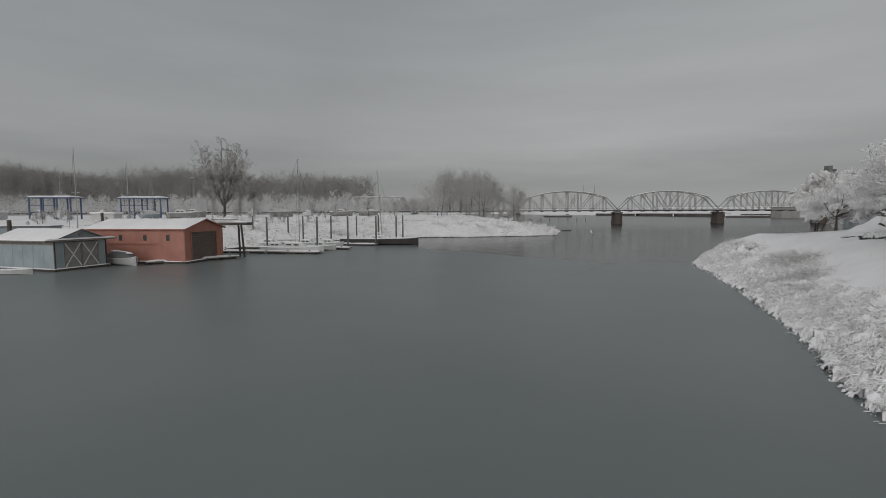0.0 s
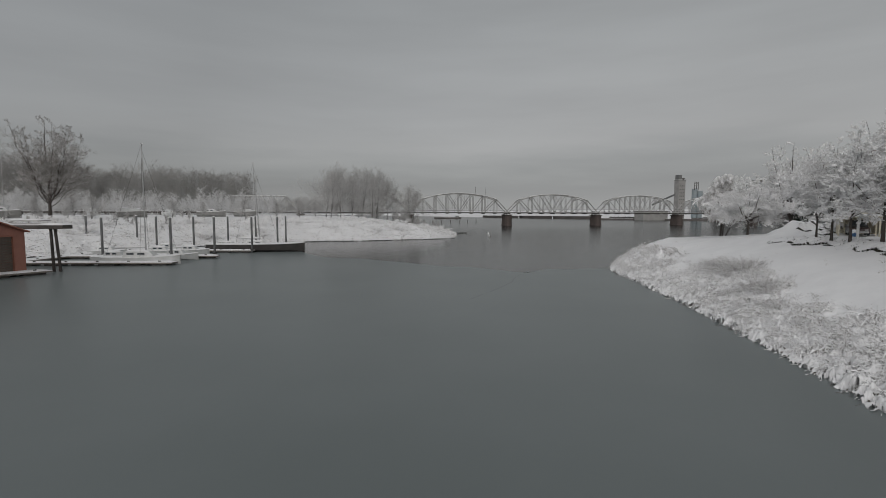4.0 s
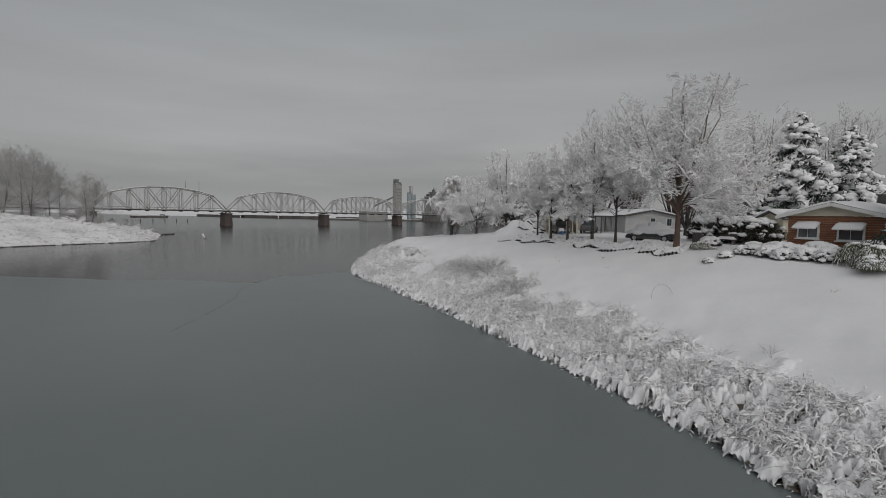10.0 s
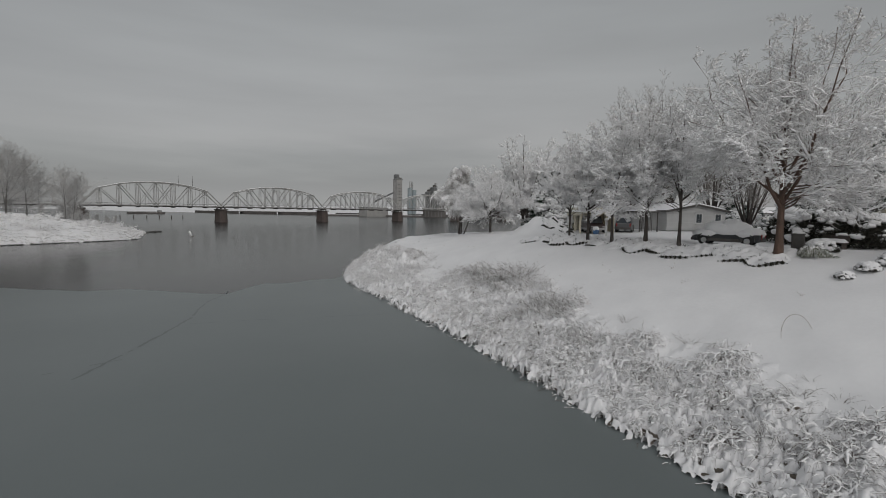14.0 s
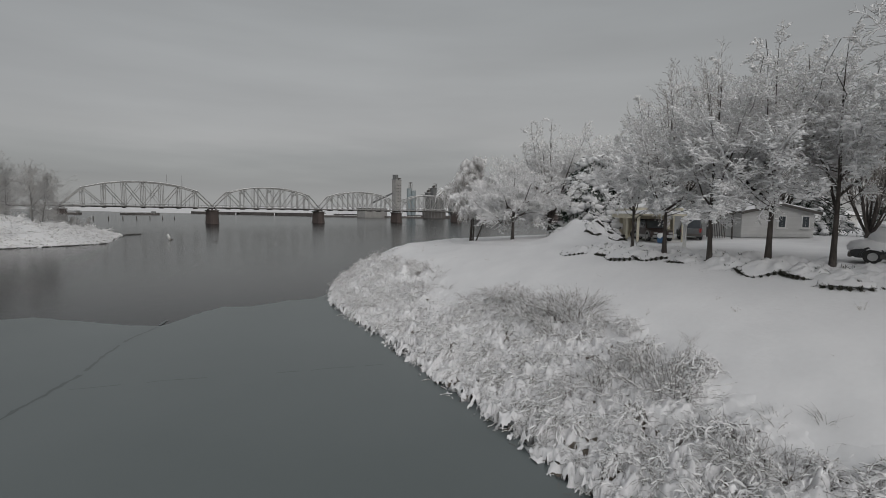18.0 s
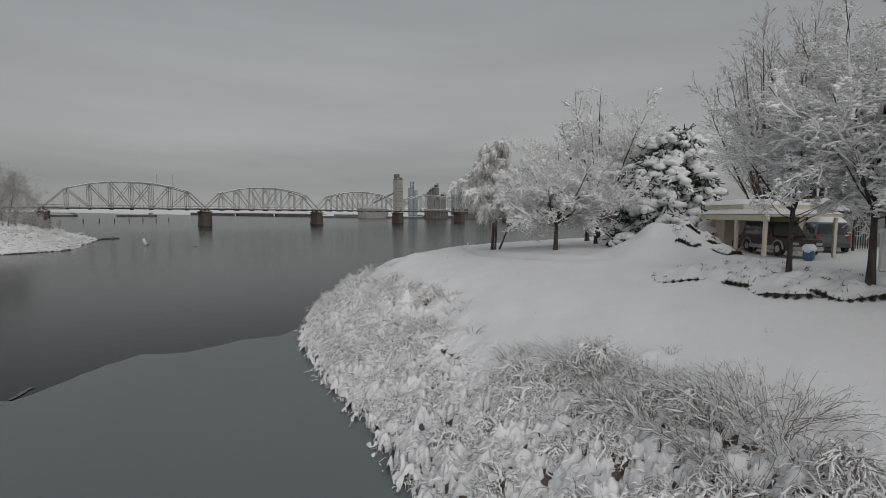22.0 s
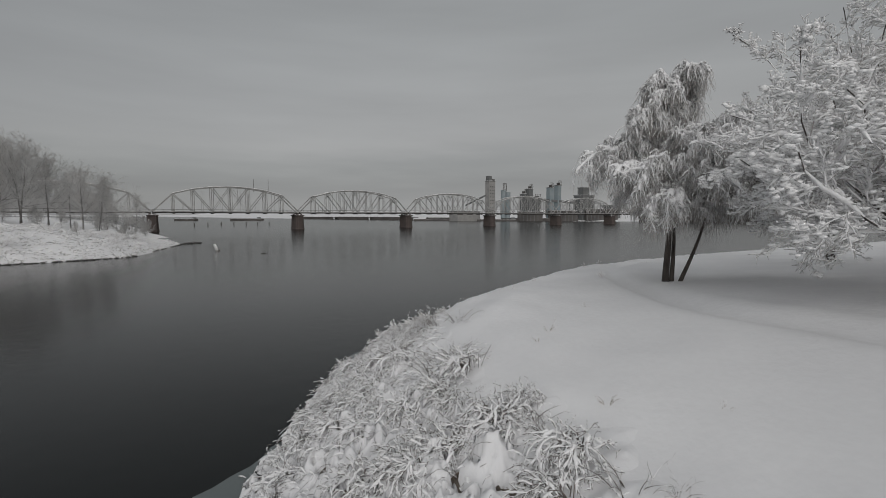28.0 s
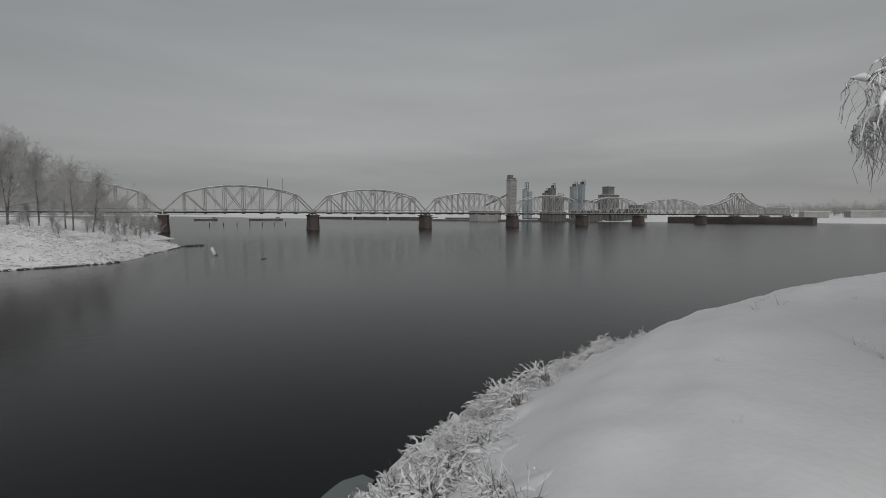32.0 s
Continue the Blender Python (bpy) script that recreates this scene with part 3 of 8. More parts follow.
def truss_span(length, heights, at, label, name="truss_span", gap=6.6, w=0.47, cross=()):
    """A through-truss span: heights are the top chord's rise at each panel point, from one bearing to the other."""
    ob = thing(name, label, "bridge span", at, group="spans of the railway bridge")
    n = len(heights) - 1
    xs = [length * (i / n - 0.5) for i in range(n + 1)]
    for y in (-gap / 2, gap / 2):
        part("bottom_chord", Geo().beam((xs[0], y, 0), (xs[-1], y, 0), w, w * 1.2), STEEL, ob)
        line = np.array([[(xs[i], y, heights[i]) for i in range(1, n)]])
        top = Geo().tubes(line, np.full((1, n - 1), w * 0.85), 4)
        snow = Geo().tubes(line + np.array((0, 0, w * 0.62)), np.full((1, n - 1), w * 0.36), 5)
        part("top_chord", top, STEEL, ob)
        part("snow_strip", snow, SNOW, ob, "snow lying on the top chord")
        for i, j in ((0, 1), (n, n - 1)):
            g = Geo().beam((xs[i], y, 0), (xs[j], y, heights[j]), w * 1.2, w * 1.2)
            part("end_post", g, STEEL, ob)
        for i in range(1, n):
            g = Geo()
            for dx in (-0.42, 0.42):
                g.beam((xs[i] + dx, y, 0), (xs[i] + dx, y, heights[i]), w * 0.4, w * 0.6)
            for k in range(int(heights[i] / 1.6)):
                g.beam((xs[i] - 0.42, y, 1.6 * k), (xs[i] + 0.42, y, 1.6 * k + 1.2), 0.12, 0.12)
            part("laced_vertical", g, STEEL, ob)
        for i in range(1, n - 1):
            a, b = (i, i + 1) if i < n / 2 else (i + 1, i)
            g = Geo().beam((xs[a], y, heights[a]), (xs[b], y, 0), w * 0.8, w * 0.8)
            part("diagonal", g, STEEL, ob)
            if i in cross:
                part("diagonal", Geo().beam((xs[b], y, heights[b]), (xs[a], y, 0), w * 0.55, w * 0.55), STEEL, ob)
            xm = (xs[i] + xs[i + 1]) / 2
            hm = (heights[i] + heights[i + 1]) / 2
            part("sub_vertical", Geo().beam((xm, y, 0), (xm, y, hm * 0.5 if i % 2 else hm), w * 0.32, w * 0.32), STEEL, ob)
    for i in range(1, n):
        g = Geo().beam((xs[i], -gap / 2, heights[i]), (xs[i], gap / 2, heights[i]), w * 0.6, w * 0.6)
        if i in (1, n - 1) or i % 2 == 0:
            lo = heights[i] - 2.6
            g.beam((xs[i], -gap / 2, lo), (xs[i], gap / 2, lo), w * 0.5, w * 0.5)
            for k in range(4):
                y0, y1 = -gap / 2 + gap * k / 4, -gap / 2 + gap * (k + 1) / 4
                g.beam((xs[i], y0, lo if k % 2 else heights[i]), (xs[i], y1, heights[i] if k % 2 else lo), w * 0.4, w * 0.4)
        part("sway_frame", g, STEEL, ob)
    dk = Geo().box((0, 0, -0.35), (length - 0.4, gap - 1.2, 0.9))
    for i in range(n + 1):
        dk.box((xs[i] * 0.99, 0, -0.7), (0.5, gap + 0.4, 1.0))
    part("deck_girder", dk, STEEL_DK, ob, "dark open deck with cross girders")
    part("deck_snow", Geo().box((0, 0, 0.2), (length - 0.5, gap - 1.4, 0.14)), SNOW, ob, "snow on the track deck")
    rl = Geo()
    for y in (-gap / 2 - 0.5, gap / 2 + 0.5):
        rl.beam((xs[0], y, 1.1), (xs[-1], y, 1.1), 0.08, 0.08)
        for i in range(2 * n + 1):
            rl.beam((xs[0] + length * i / (2 * n), y, -0.2), (xs[0] + length * i / (2 * n), y, 1.1), 0.08, 0.08)
    part("railing", rl, STEEL_DK, ob)
    return ob


H1 = [0, 9.2, 11.7, 13.0, 13.4, 13.0, 11.7, 9.2, 0]
first = truss_span(SPAN - 1, H1, ((54.5 + 127.7) / 2, BY, DECK), "pale grey steel truss railway span with a curved top chord", cross=(3, 4))
for a, b in zip(PIER_X[:-1], PIER_X[1:]):
    copy_thing(first, Matrix.Translation(((a + b) / 2, BY, DECK)))
copy_thing(first, Matrix.Translation((PIER_X[-1] + 50.2, BY, DECK)) @ Matrix.Scale(1.34, 4, (1, 0, 0)))
copy_thing(first, Matrix.Translation(((-19.5 + 54.5) / 2, BY, DECK)))
truss_span(50, [0, 9.9, 10, 10, 10, 9.9, 0], (-45, BY, DECK), "grey steel truss railway span with a flat top chord")
HS = [0, 8.2, 9.3, 11, 13.5, 16.5, 22.5, 22.5, 16.5, 13.5, 11, 9.3, 8.2, 0]
truss_span(130, HS, (590, BY, DECK), "grey steel swing span peaked at its middle", "swing_span", w=0.7)
truss_span(58, [0, 8, 8, 8, 8, 8, 0], (685, BY, DECK), "low grey steel truss span beyond the swing span")
ap = thing("approach_trestle", "dark timber railway trestle through the trees", "trestle", (-70, BY, 0))
part("deck", Geo().box((-120, 0, DECK - 0.7), (240, 5, 1.2)), STEEL_DK, ap)
part("deck_snow", Geo().box((-120, 0, DECK), (240, 4.4, 0.2)), SNOW, ap)
for i in range(16):
    part("bent", Geo().beam((-4 - 15 * i, -2.2, 5), (-4 - 15 * i, -1.4, DECK - 1.2), 0.5, 0.5).beam((-4 - 15 * i, 2.2, 5), (-4 - 15 * i, 1.4, DECK - 1.2), 0.5, 0.5), WOOD_DK, ap)


def bridge_pier(x, sx=4.9, sy=11.0):
    ob = thing("bridge_pier", "dark red-brown masonry bridge pier standing in the river", "bridge pier", (x, BY, 0), group="piers of the railway bridge")
    g = Geo()
    rows_ = ((-1.5, 1.12), (0.6, 1.10), (0.62, 1.02), (4.5, 0.97), (7.6, 0.93))
    prof = [(-0.5, -0.38), (-0.3, -0.5), (0.3, -0.5), (0.5, -0.38), (0.5, 0.38), (0.3, 0.5), (-0.3, 0.5), (-0.5, 0.38)]
    v = [(px * sx * k, py * sy * k, z) for z, k in rows_ for px, py in prof]
    f = [(r * 8 + i, r * 8 + (i + 1) % 8, r * 8 + 8 + (i + 1) % 8, r * 8 + 8 + i) for r in range(4) for i in range(8)] + [tuple(range(32, 40))]
    part("shaft", g.add(v, f), PIER, ob)
    part("cap", Geo().box((0, 0, 7.95), (sx * 1.0, sy * 0.98, 0.7), bevel=0.15), PIER, ob)
    for sy_ in (-3.3, 3.3):
        part("bearing", Geo().box((-1.2, sy_, 8.65), (0.9, 0.9, 0.7)).box((1.2, sy_, 8.65), (0.9, 0.9, 0.7)), STEEL_DK, ob)
    part("snow_cap", snow_pad((-2.7, -5, 8.3), (2.7, -5, 8.3), (2.7, 5, 8.3), (-2.7, 5, 8.3), 0.2, 4, 6), SNOW, ob)
    return ob


pr = bridge_pier(PIER_X[0])
for x in PIER_X[1:] + [523.5, 656, 714]:
    copy_thing(pr, Matrix.Translation((x, BY, 0)))
for x in (54.5, -19.5):
    copy_thing(pr, Matrix.Translation((x, BY, 0)))
copy_thing(pr, Matrix.Translation((590, BY, 0)) @ Matrix.Scale(1.8, 4, (1, 0, 0)))
fd = thing("swing_fender", "long dark timber fender pier along the river under the swing span", "fender pier", (588, BY, 0))
part("wall", Geo().box((0, 0, 3.3), (9, 148, 7.2)), BARGE, fd)
for i in range(38):
    part("plank_post", Geo().box((-4.65, -73 + 3.95 * i, 3.4), (0.3, 0.4, 7.4)), WOOD_DK, fd)
for z in (1.6, 4.2):
    part("waler", Geo().box((-4.75, 0, z), (0.25, 147, 0.4)), WOOD_DK, fd)
part("snow_cover", Geo().box((0, 0, 7.0), (8.4, 147, 0.25)), SNOW, fd)
for x, z1 in ((82.2 + 30, 31.5), (82.2 + 38, 31.0)):
    solo("signal_mast", Geo().cyl((0, 0, 0), (0, 0, 7), 0.12, 0.08, 6), STEEL_DK, "thin dark mast standing above the bridge truss", "mast", "masts on the bridge", at=(x - 8, BY + 3.2, 21.5))

# ---- industry on the far shore ----


def block_tower(name, label, at, sx, sy, h, material, rows_=0, extra=None):
    ob = thing(name, label, "tower", at, group="grain terminal")
    part("shaft", Geo().box((0, 0, h / 2 - 2), (sx, sy, h + 4), bevel=0.2), material, ob)
    part("roof_slab", Geo().box((0, 0, h + 0.4), (sx + 0.8, sy + 0.8, 0.8)), CONC_DK, ob)
    part("roof_snow", Geo().box((0, 0, h + 0.9), (sx + 0.4, sy + 0.4, 0.25)), SNOW, ob)
    if h > 25 and rows_ == 0 and sx < 13:
        fr = Geo()
        for dx in (-0.4, 0.0, 0.4):
            fr.beam((sx * dx, -sy / 2, h), (sx * dx, -sy / 2, h + 7), 0.35, 0.35)
        for z in (2.0, 4.5, 7.0):
            fr.beam((-sx * 0.5, -sy / 2, h + z), (sx * 0.5, -sy / 2, h + z), 0.35, 0.35)
        fr.box((sx * 0.15, 0, h + 2.6), (sx * 0.4, sy * 0.5, 3.4))
        part("service_frame", fr, STEEL_DK, ob)
    for r in range(rows_):
        for c in range(3):
            part("window", Geo().box((-sx * 0.28 + sx * 0.28 * c, -sy / 2 - 0.05, h * (0.12 + 0.82 * r / rows_)), (sx * 0.10, 0.12, 1.1)), GLASS, ob)
    return ob


tw = block_tower("grain_elevator_tower", "tall grey concrete grain elevator tower", (476, 583, 4), 11, 9, 52, CONC, 9)
part("head_house", Geo().box((-2.5, 0, 56), (5, 7, 7)), CONC_DK, tw)
part("rail_frame", Geo().box((3, 0, 53.6), (5, 6, 0.4)).box((3, -3, 54.4), (5, 0.2, 1.4)), STEEL_DK, tw)
st = thing("silo_group", "blue-grey steel silos with a service frame", "silo", (491, 572, 4), group="grain terminal")
part("silo", Geo().cyl((0, 0, 0), (0, 0, 40), 3.6, n=18), CONC_BL, st)
part("silo", Geo().cyl((6.2, -3, 0), (6.2, -3, 37), 3.3, n=18), CONC_BL, st)
fr = Geo()
for dx in (-3, 0, 3):
    fr.beam((dx, -3, 38), (dx, -3, 49), 0.5, 0.5)
for z in (41, 44, 47, 49):
    fr.beam((-3.4, -3, z), (3.4, -3, z), 0.4, 0.4)
part("service_frame", fr, STEEL_DK, st)
cv = thing("conveyor_gallery", "inclined grey conveyor gallery between the towers", "conveyor", (500, 566, 0), group="grain terminal")
cg = Geo().beam((6, -4, 34), (75, -50, 26), 3, 3)
for k in range(5):
    cg.beam((14 + 14 * k, -9 - 9.3 * k, 6), (14 + 14 * k, -9 - 9.3 * k, 32 - 1.6 * k), 0.8, 0.8)
part("gallery", cg, CONC_DK, cv)
part("gallery_left", Geo().beam((-28, 20, 37), (-52, 38, 22), 2.4, 2.4), CONC_DK, cv)
for (x, y), h, sx in (((516, 558), 34, 5), ((523, 553), 41, 7), ((531, 548), 27, 12)):
    block_tower("processing_tower", "dark steel-framed processing tower", (x, y, 4), sx, 8, h, CONC_DK)
for (x, y), h, sx in (((548, 537), 43, 7), ((557, 531), 46, 6)):
    block_tower("processing_tower", "blue-grey steel-clad processing tower", (x, y, 4), sx, 8, h, CONC_BL)
block_tower("warehouse", "wide dark warehouse block with a plant room", (589, 511, 4), 24, 16, 32, CONC_DK)
block_tower("plant_room", "dark boxy plant room on a warehouse roof", (588, 511, 37), 13, 10, 10, CONC_DK)
block_tower("shed", "low pale shed near the grain terminal", (447, 604, 4), 40, 20, 9, CONC)
block_tower("shed", "low pale shed on the far shore", (625, 490, 4), 22, 14, 18, CONC_DK)
for x, y, ln, h in ((520, 548, 34, 13), (556, 520, 40, 15), (598, 488, 44, 17)):
    sd = thing("terminal_shed", "long low dark loading shed at the grain terminal", "shed", (x, y, 0), -0.63, "grain terminal")
    part("wall", Geo().box((0, 0, h / 2), (ln, 9, h)), BARGE, sd)
    part("roof_snow", Geo().box((0, 0, h + 0.2), (ln + 0.6, 9.6, 0.4), bevel=0.1), SNOW, sd)
    for k in range(int(ln / 5)):
        part("wall_post", Geo().box((-ln / 2 + 2.5 + 5 * k, -4.7, h / 2), (0.7, 0.4, h)), CONC_DK, sd)
for x, y, ln in ((432, 626, 96), (477, 566, 58), (196, 800, 46), (120, 830, 30)):
    ob = thing("barge", "long dark moored river barge with a snowy deck", "barge", (x, y, 0), -0.63 if x > 400 else -0.1, "moored barges")
    part("hull", Geo().prism([(-ln / 2, -5), (ln / 2 - 4, -5), (ln / 2, -2), (ln / 2, 2), (ln / 2 - 4, 5), (-ln / 2, 5)], -0.5, 2.6), BARGE, ob)
    part("deck_snow", Geo().box((-2, 0, 2.7), (ln - 6, 9, 0.3)), SNOW, ob)
    part("deck_house", Geo().box((ln * 0.35, 0, 4), (5, 5, 2.4)), CONC_DK, ob)
for k, (x, y, ln, h) in enumerate(((372, 1010, 170, 4.6), (398, 880, 120, 5.0), (424, 775, 110, 5.0), (462, 655, 86, 4.6), (520, 556, 70, 4.2))):
    a_, b_ = ((415 - 330, 820 - 1500), (415 - 330, 820 - 1500), (448 - 415, 680 - 820), (500 - 448, 588 - 680), (600 - 500, 475 - 588))[k]
    ob = thing("timber_wharf", "long dark timber wharf with a snowy deck, far shore", "wharf", (x, y, 0), math.atan2(b_, a_), "wharves on the far shore")
    part("deck", Geo().box((0, 0, h - 0.4), (ln, 12, 0.8)), BARGE, ob)
    part("fender_wall", Geo().box((0, -5.6, h / 2 - 0.5), (ln, 0.6, h - 0.2)), BARGE, ob)
    for q in range(int(ln / 6)):
        part("pile", Geo().cyl((-ln / 2 + 3 + 6 * q, -6.1, -1), (-ln / 2 + 3 + 6 * q, -6.1, h + 0.5), 0.3, n=6), WOOD_DK, ob)
    part("deck_snow", Geo().box((0, 0.4, h + 0.14), (ln, 10.6, 0.26)), SNOW, ob)
for i in range(7):
    solo("mooring_pile", Geo().cyl((0, 0, -1), (0, 0, 2.6), 0.35, 0.3, 8), WOOD_DK, "weathered mooring pile standing in the river", "pile", "mooring piles",
         at=(86 + 9.5 * i, 455 + 2.5 * i, 0))
for i, (x, y, ln) in enumerate(((820, 300, 40), (905, 265, 55), (760, 335, 26))):
    ob = thing("far_shed", "pale low shed on the snowy far shore", "shed", (x, y, float(far_z(x, y))), -0.9, "sheds on the far shore")
    part("wall", Geo().box((0, 0, 4), (ln, 18, 8)), CONC, ob)
    part("roof_snow", Geo().box((0, 0, 8.3), (ln + 1, 19, 0.7), bevel=0.3), SNOW, ob)

# ---- plants ----


def sprout(pts, rad, per, rng, lo, hi, length, angle, rise, jitter, K=4, taper=0.25, thick=0.55, sag=0.0):
    """Children of many branches at once. pts (N, K0, 3), rad (N, K0). length: fraction of the parent's own length."""
    N, K0, _ = pts.shape
    n = N * per
    par = np.repeat(np.arange(N), per)
    u = (np.tile((np.arange(per) + 0.5) / per, N) + rng.uniform(-0.4, 0.4, n) / per) * (hi - lo) + lo
    s = np.clip(u, 0, 0.999) * (K0 - 1)
    i = s.astype(int)
    fr = (s - i)[:, None]
    p0 = pts[par, i] * (1 - fr) + pts[par, i + 1] * fr
    t = pts[par, i + 1] - pts[par, i]
    t /= np.linalg.norm(t, axis=1, keepdims=True) + 1e-9
    r0 = rad[par, i] * (1 - fr[:, 0]) + rad[par, i + 1] * fr[:, 0]
    q = rng.normal(size=(n, 3))
    q -= (q * t).sum(1, keepdims=True) * t
    q /= np.linalg.norm(q, axis=1, keepdims=True) + 1e-9
    an = np.radians(angle + rng.normal(0, 9, n))[:, None]
    d = t * np.cos(an) + q * np.sin(an)
    d[:, 2] += rise
    d /= np.linalg.norm(d, axis=1, keepdims=True)
    plen = np.linalg.norm(np.diff(pts, axis=1), axis=2).sum(1)[par]
    ln = plen * length * rng.uniform(0.65, 1.2, n) * (1.15 - 0.45 * u)
    out = np.zeros((n, K, 3))
    out[:, 0] = p0
    cur = d.copy()
    for k in range(1, K):
        out[:, k] = out[:, k - 1] + cur * (ln / (K - 1))[:, None]
        cur = cur + rng.normal(0, jitter, (n, 3))
        cur[:, 2] += rise * 0.35 - sag * k / K
        cur /= np.linalg.norm(cur, axis=1, keepdims=True)
    rr = (r0 * thick)[:, None] * np.linspace(1, taper, K)[None]
    return out, rr


def snow_on(g, pts, rad, rng, amount, flat=0.25, wrap=0.45, sides=4):
    """Snow lying along branches: on their upper side, or wrapped round the finest."""
    t = pts[:, -1] - pts[:, 0]
    hz = np.hypot(t[:, 0], t[:, 1]) / (np.linalg.norm(t, axis=1) + 1e-9)
    keep = hz > flat
    p, r = pts[keep].copy(), rad[keep]
    if len(p) == 0:
        return
    sr = amount * (0.38 + 2.3 * rng.random((len(p), p.shape[1])) ** 3) * (0.55 + 0.45 * hz[keep])[:, None]
    p[..., 2] += r * (1 if wrap > 0.3 else 0.3) + sr * wrap
    g.tubes(p, sr, sides)


def thin(pts, rad, rng):
    """Fewer of the short twigs, so that the middle of a crown stays open."""
    ln = np.linalg.norm(np.diff(pts, axis=1), axis=2).sum(1)
    keep = rng.random(len(ln)) < np.clip((ln / np.percentile(ln, 70)) ** 1.3, 0.12, 1)
    return pts[keep], rad[keep]


def snow_along(g, pts, rad, rng, amount, sides=4, top=0.0, bare=0.0):
    """Snow lying along the upper side of branches, uneven, less of it towards the top of the crown."""
    t = pts[:, -1] - pts[:, 0]
    hz = np.hypot(t[:, 0], t[:, 1]) / (np.linalg.norm(t, axis=1) + 1e-9)
    sr = amount * (0.45 + 1.15 * rng.random(pts.shape[:2]) ** 2) * (0.35 + 0.65 * hz)[:, None]
    if top:
        sr = sr * np.clip(1.15 - bare * (pts[..., 2] / top) ** 2, 0.25, 1.2)
    p = pts.copy()
    p[..., 2] += rad * 0.2 + sr * 0.25
    sr[:, 0] *= 0.5
    sr[:, -1] *= 0.2
    g.tubes(p, sr, sides)


def snow_tree(seed, height, spread, trunk_r, fork, leaders, skirt, snow, per=(10, 8, 6), open_=(16, 40), sag=0.05, bark=None, lean=0.0, lumps=900, bare=0.45, low=74, limb=0.40, wide=1.0, twig=None):
    """A leafless tree laden with snow: a trunk that splits into rising leaders, low arching limbs, fine twigs under ridges of snow."""
    rng = np.random.default_rng(seed)
    tg, lg, wg, sg = Geo(), Geo(), Geo(), Geo()
    u = np.linspace(0, 1, 10)
    main = np.c_[lean * u ** 1.5 + 0.012 * height * np.sin(u * 6) * u, 0.010 * height * np.cos(u * 5 + seed) * u, -0.3 + (height * 0.98 + 0.3) * u]
    mr = trunk_r * (1 - 0.96 * u ** 0.62)
    mr[0] = trunk_r * 1.14
    tg.tubes([main], [mr], 10)
    P, R = [main[2:]], [mr[2:]]
    v = np.linspace(0, 1, 8)
    for k in range(1, leaders):
        a = 2.4 * k + rng.uniform(-0.3, 0.3)
        z0 = fork * (1 + 0.9 * (k - 1) / leaders)
        hk = height * rng.uniform(0.74, 0.96)
        reach = min(spread * 0.72, (hk - z0) * math.tan(radians(rng.uniform(*open_))))
        r = reach * v ** 0.72
        x0 = np.array([np.interp(z0, main[:, 2], main[:, i]) for i in range(2)])
        w = rng.normal(0, 0.012 * height, (2, 8)) * v
        P.append(np.c_[x0[0] + np.cos(a) * r + w[0], x0[1] + np.sin(a) * r + w[1], z0 + (hk - z0) * v ** 1.06])
        R.append(trunk_r * rng.uniform(0.38, 0.52) * (1 - 0.94 * v ** 0.65))
    P, R = np.array(P), np.array(R)
    lg.tubes(P[1:], np.maximum(R[1:], 0.016), 6)
    ln = spread / height * rng.uniform(0.72, 1.12, skirt)
    s1, q1 = sprout(np.array([main]), np.array([mr]), skirt, rng, fork / height, 0.46, ln, low, 0.05, 0.21, 8, 0.14, 0.30, sag)
    lg.tubes(s1, np.maximum(q1, 0.016), 5)
    L1, R1 = np.concatenate([P, s1]), np.concatenate([R, q1])
    uu = np.tile((np.arange(per[0]) + 0.5) / per[0], len(L1))
    l2, r2 = sprout(L1, R1, per[0], rng, 0.2, 1.0, limb * (1.12 - 0.92 * uu) / (1.15 - 0.45 * uu), 50 * wide, 0.05, 0.16, 6, 0.25, 0.5, sag)
    r2 = np.maximum(r2, 0.011)
    wg.tubes(l2, r2, 4)
    l3, r3 = sprout(l2, r2, per[1], rng, 0.08, 1.0, 0.42, 46 * wide, 0.03, 0.17, 4, 0.4, 0.6, sag)
    r3 = np.maximum(r3, 0.008)
    wg.tubes(l3, r3, 3)
    l4, r4 = sprout(l3, r3, per[2], rng, 0.08, 1.0, 0.52, 48, 0.02, 0.25, 3, 0.5, 0.7, sag)
    r4 = np.maximum(r4, 0.006)
    wg.tubes(l4[:, ::2], r4[:, ::2], 3)
    snow_along(sg, L1[:, 1:], R1[:, 1:], rng, snow * 1.35, 5, height, bare)
    snow_along(sg, l2, r2, rng, snow * 1.35, 4, height, bare)
    snow_along(sg, l3, r3, rng, snow * 1.1, 4, height, bare)
    snow_along(sg, l4, r4, rng, snow * 0.9, 3, height, bare)
    if lumps:
        i = rng.integers(0, len(l3), lumps)
        c = l3[i, rng.integers(1, 4, lumps)]
        tip = rng.random(lumps) < 0.7
        c[tip] = l4[rng.integers(0, len(l4), tip.sum()), rng.integers(1, 3, tip.sum())]
        s = snow * rng.uniform(0.8, 2.4, lumps) * np.clip(1.2 - 0.6 * c[:, 2] / height, 0.4, 1)
        sg.blobs(c + np.c_[s * 0, s * 0, s * 0.3], np.c_[s * 1.5, s * 1.5, s * 0.75], 0.25, True, rng)
    return [("trunk", tg.mesh("trunk", bark or BARK, True)), ("limb_frame", lg.mesh("limb_frame", bark or BARK, True)), ("crown", wg.mesh("crown", twig or TWIG_DARK)),
            ("snow_load", sg.mesh("snow_load", SNOW_TWIG, True))]


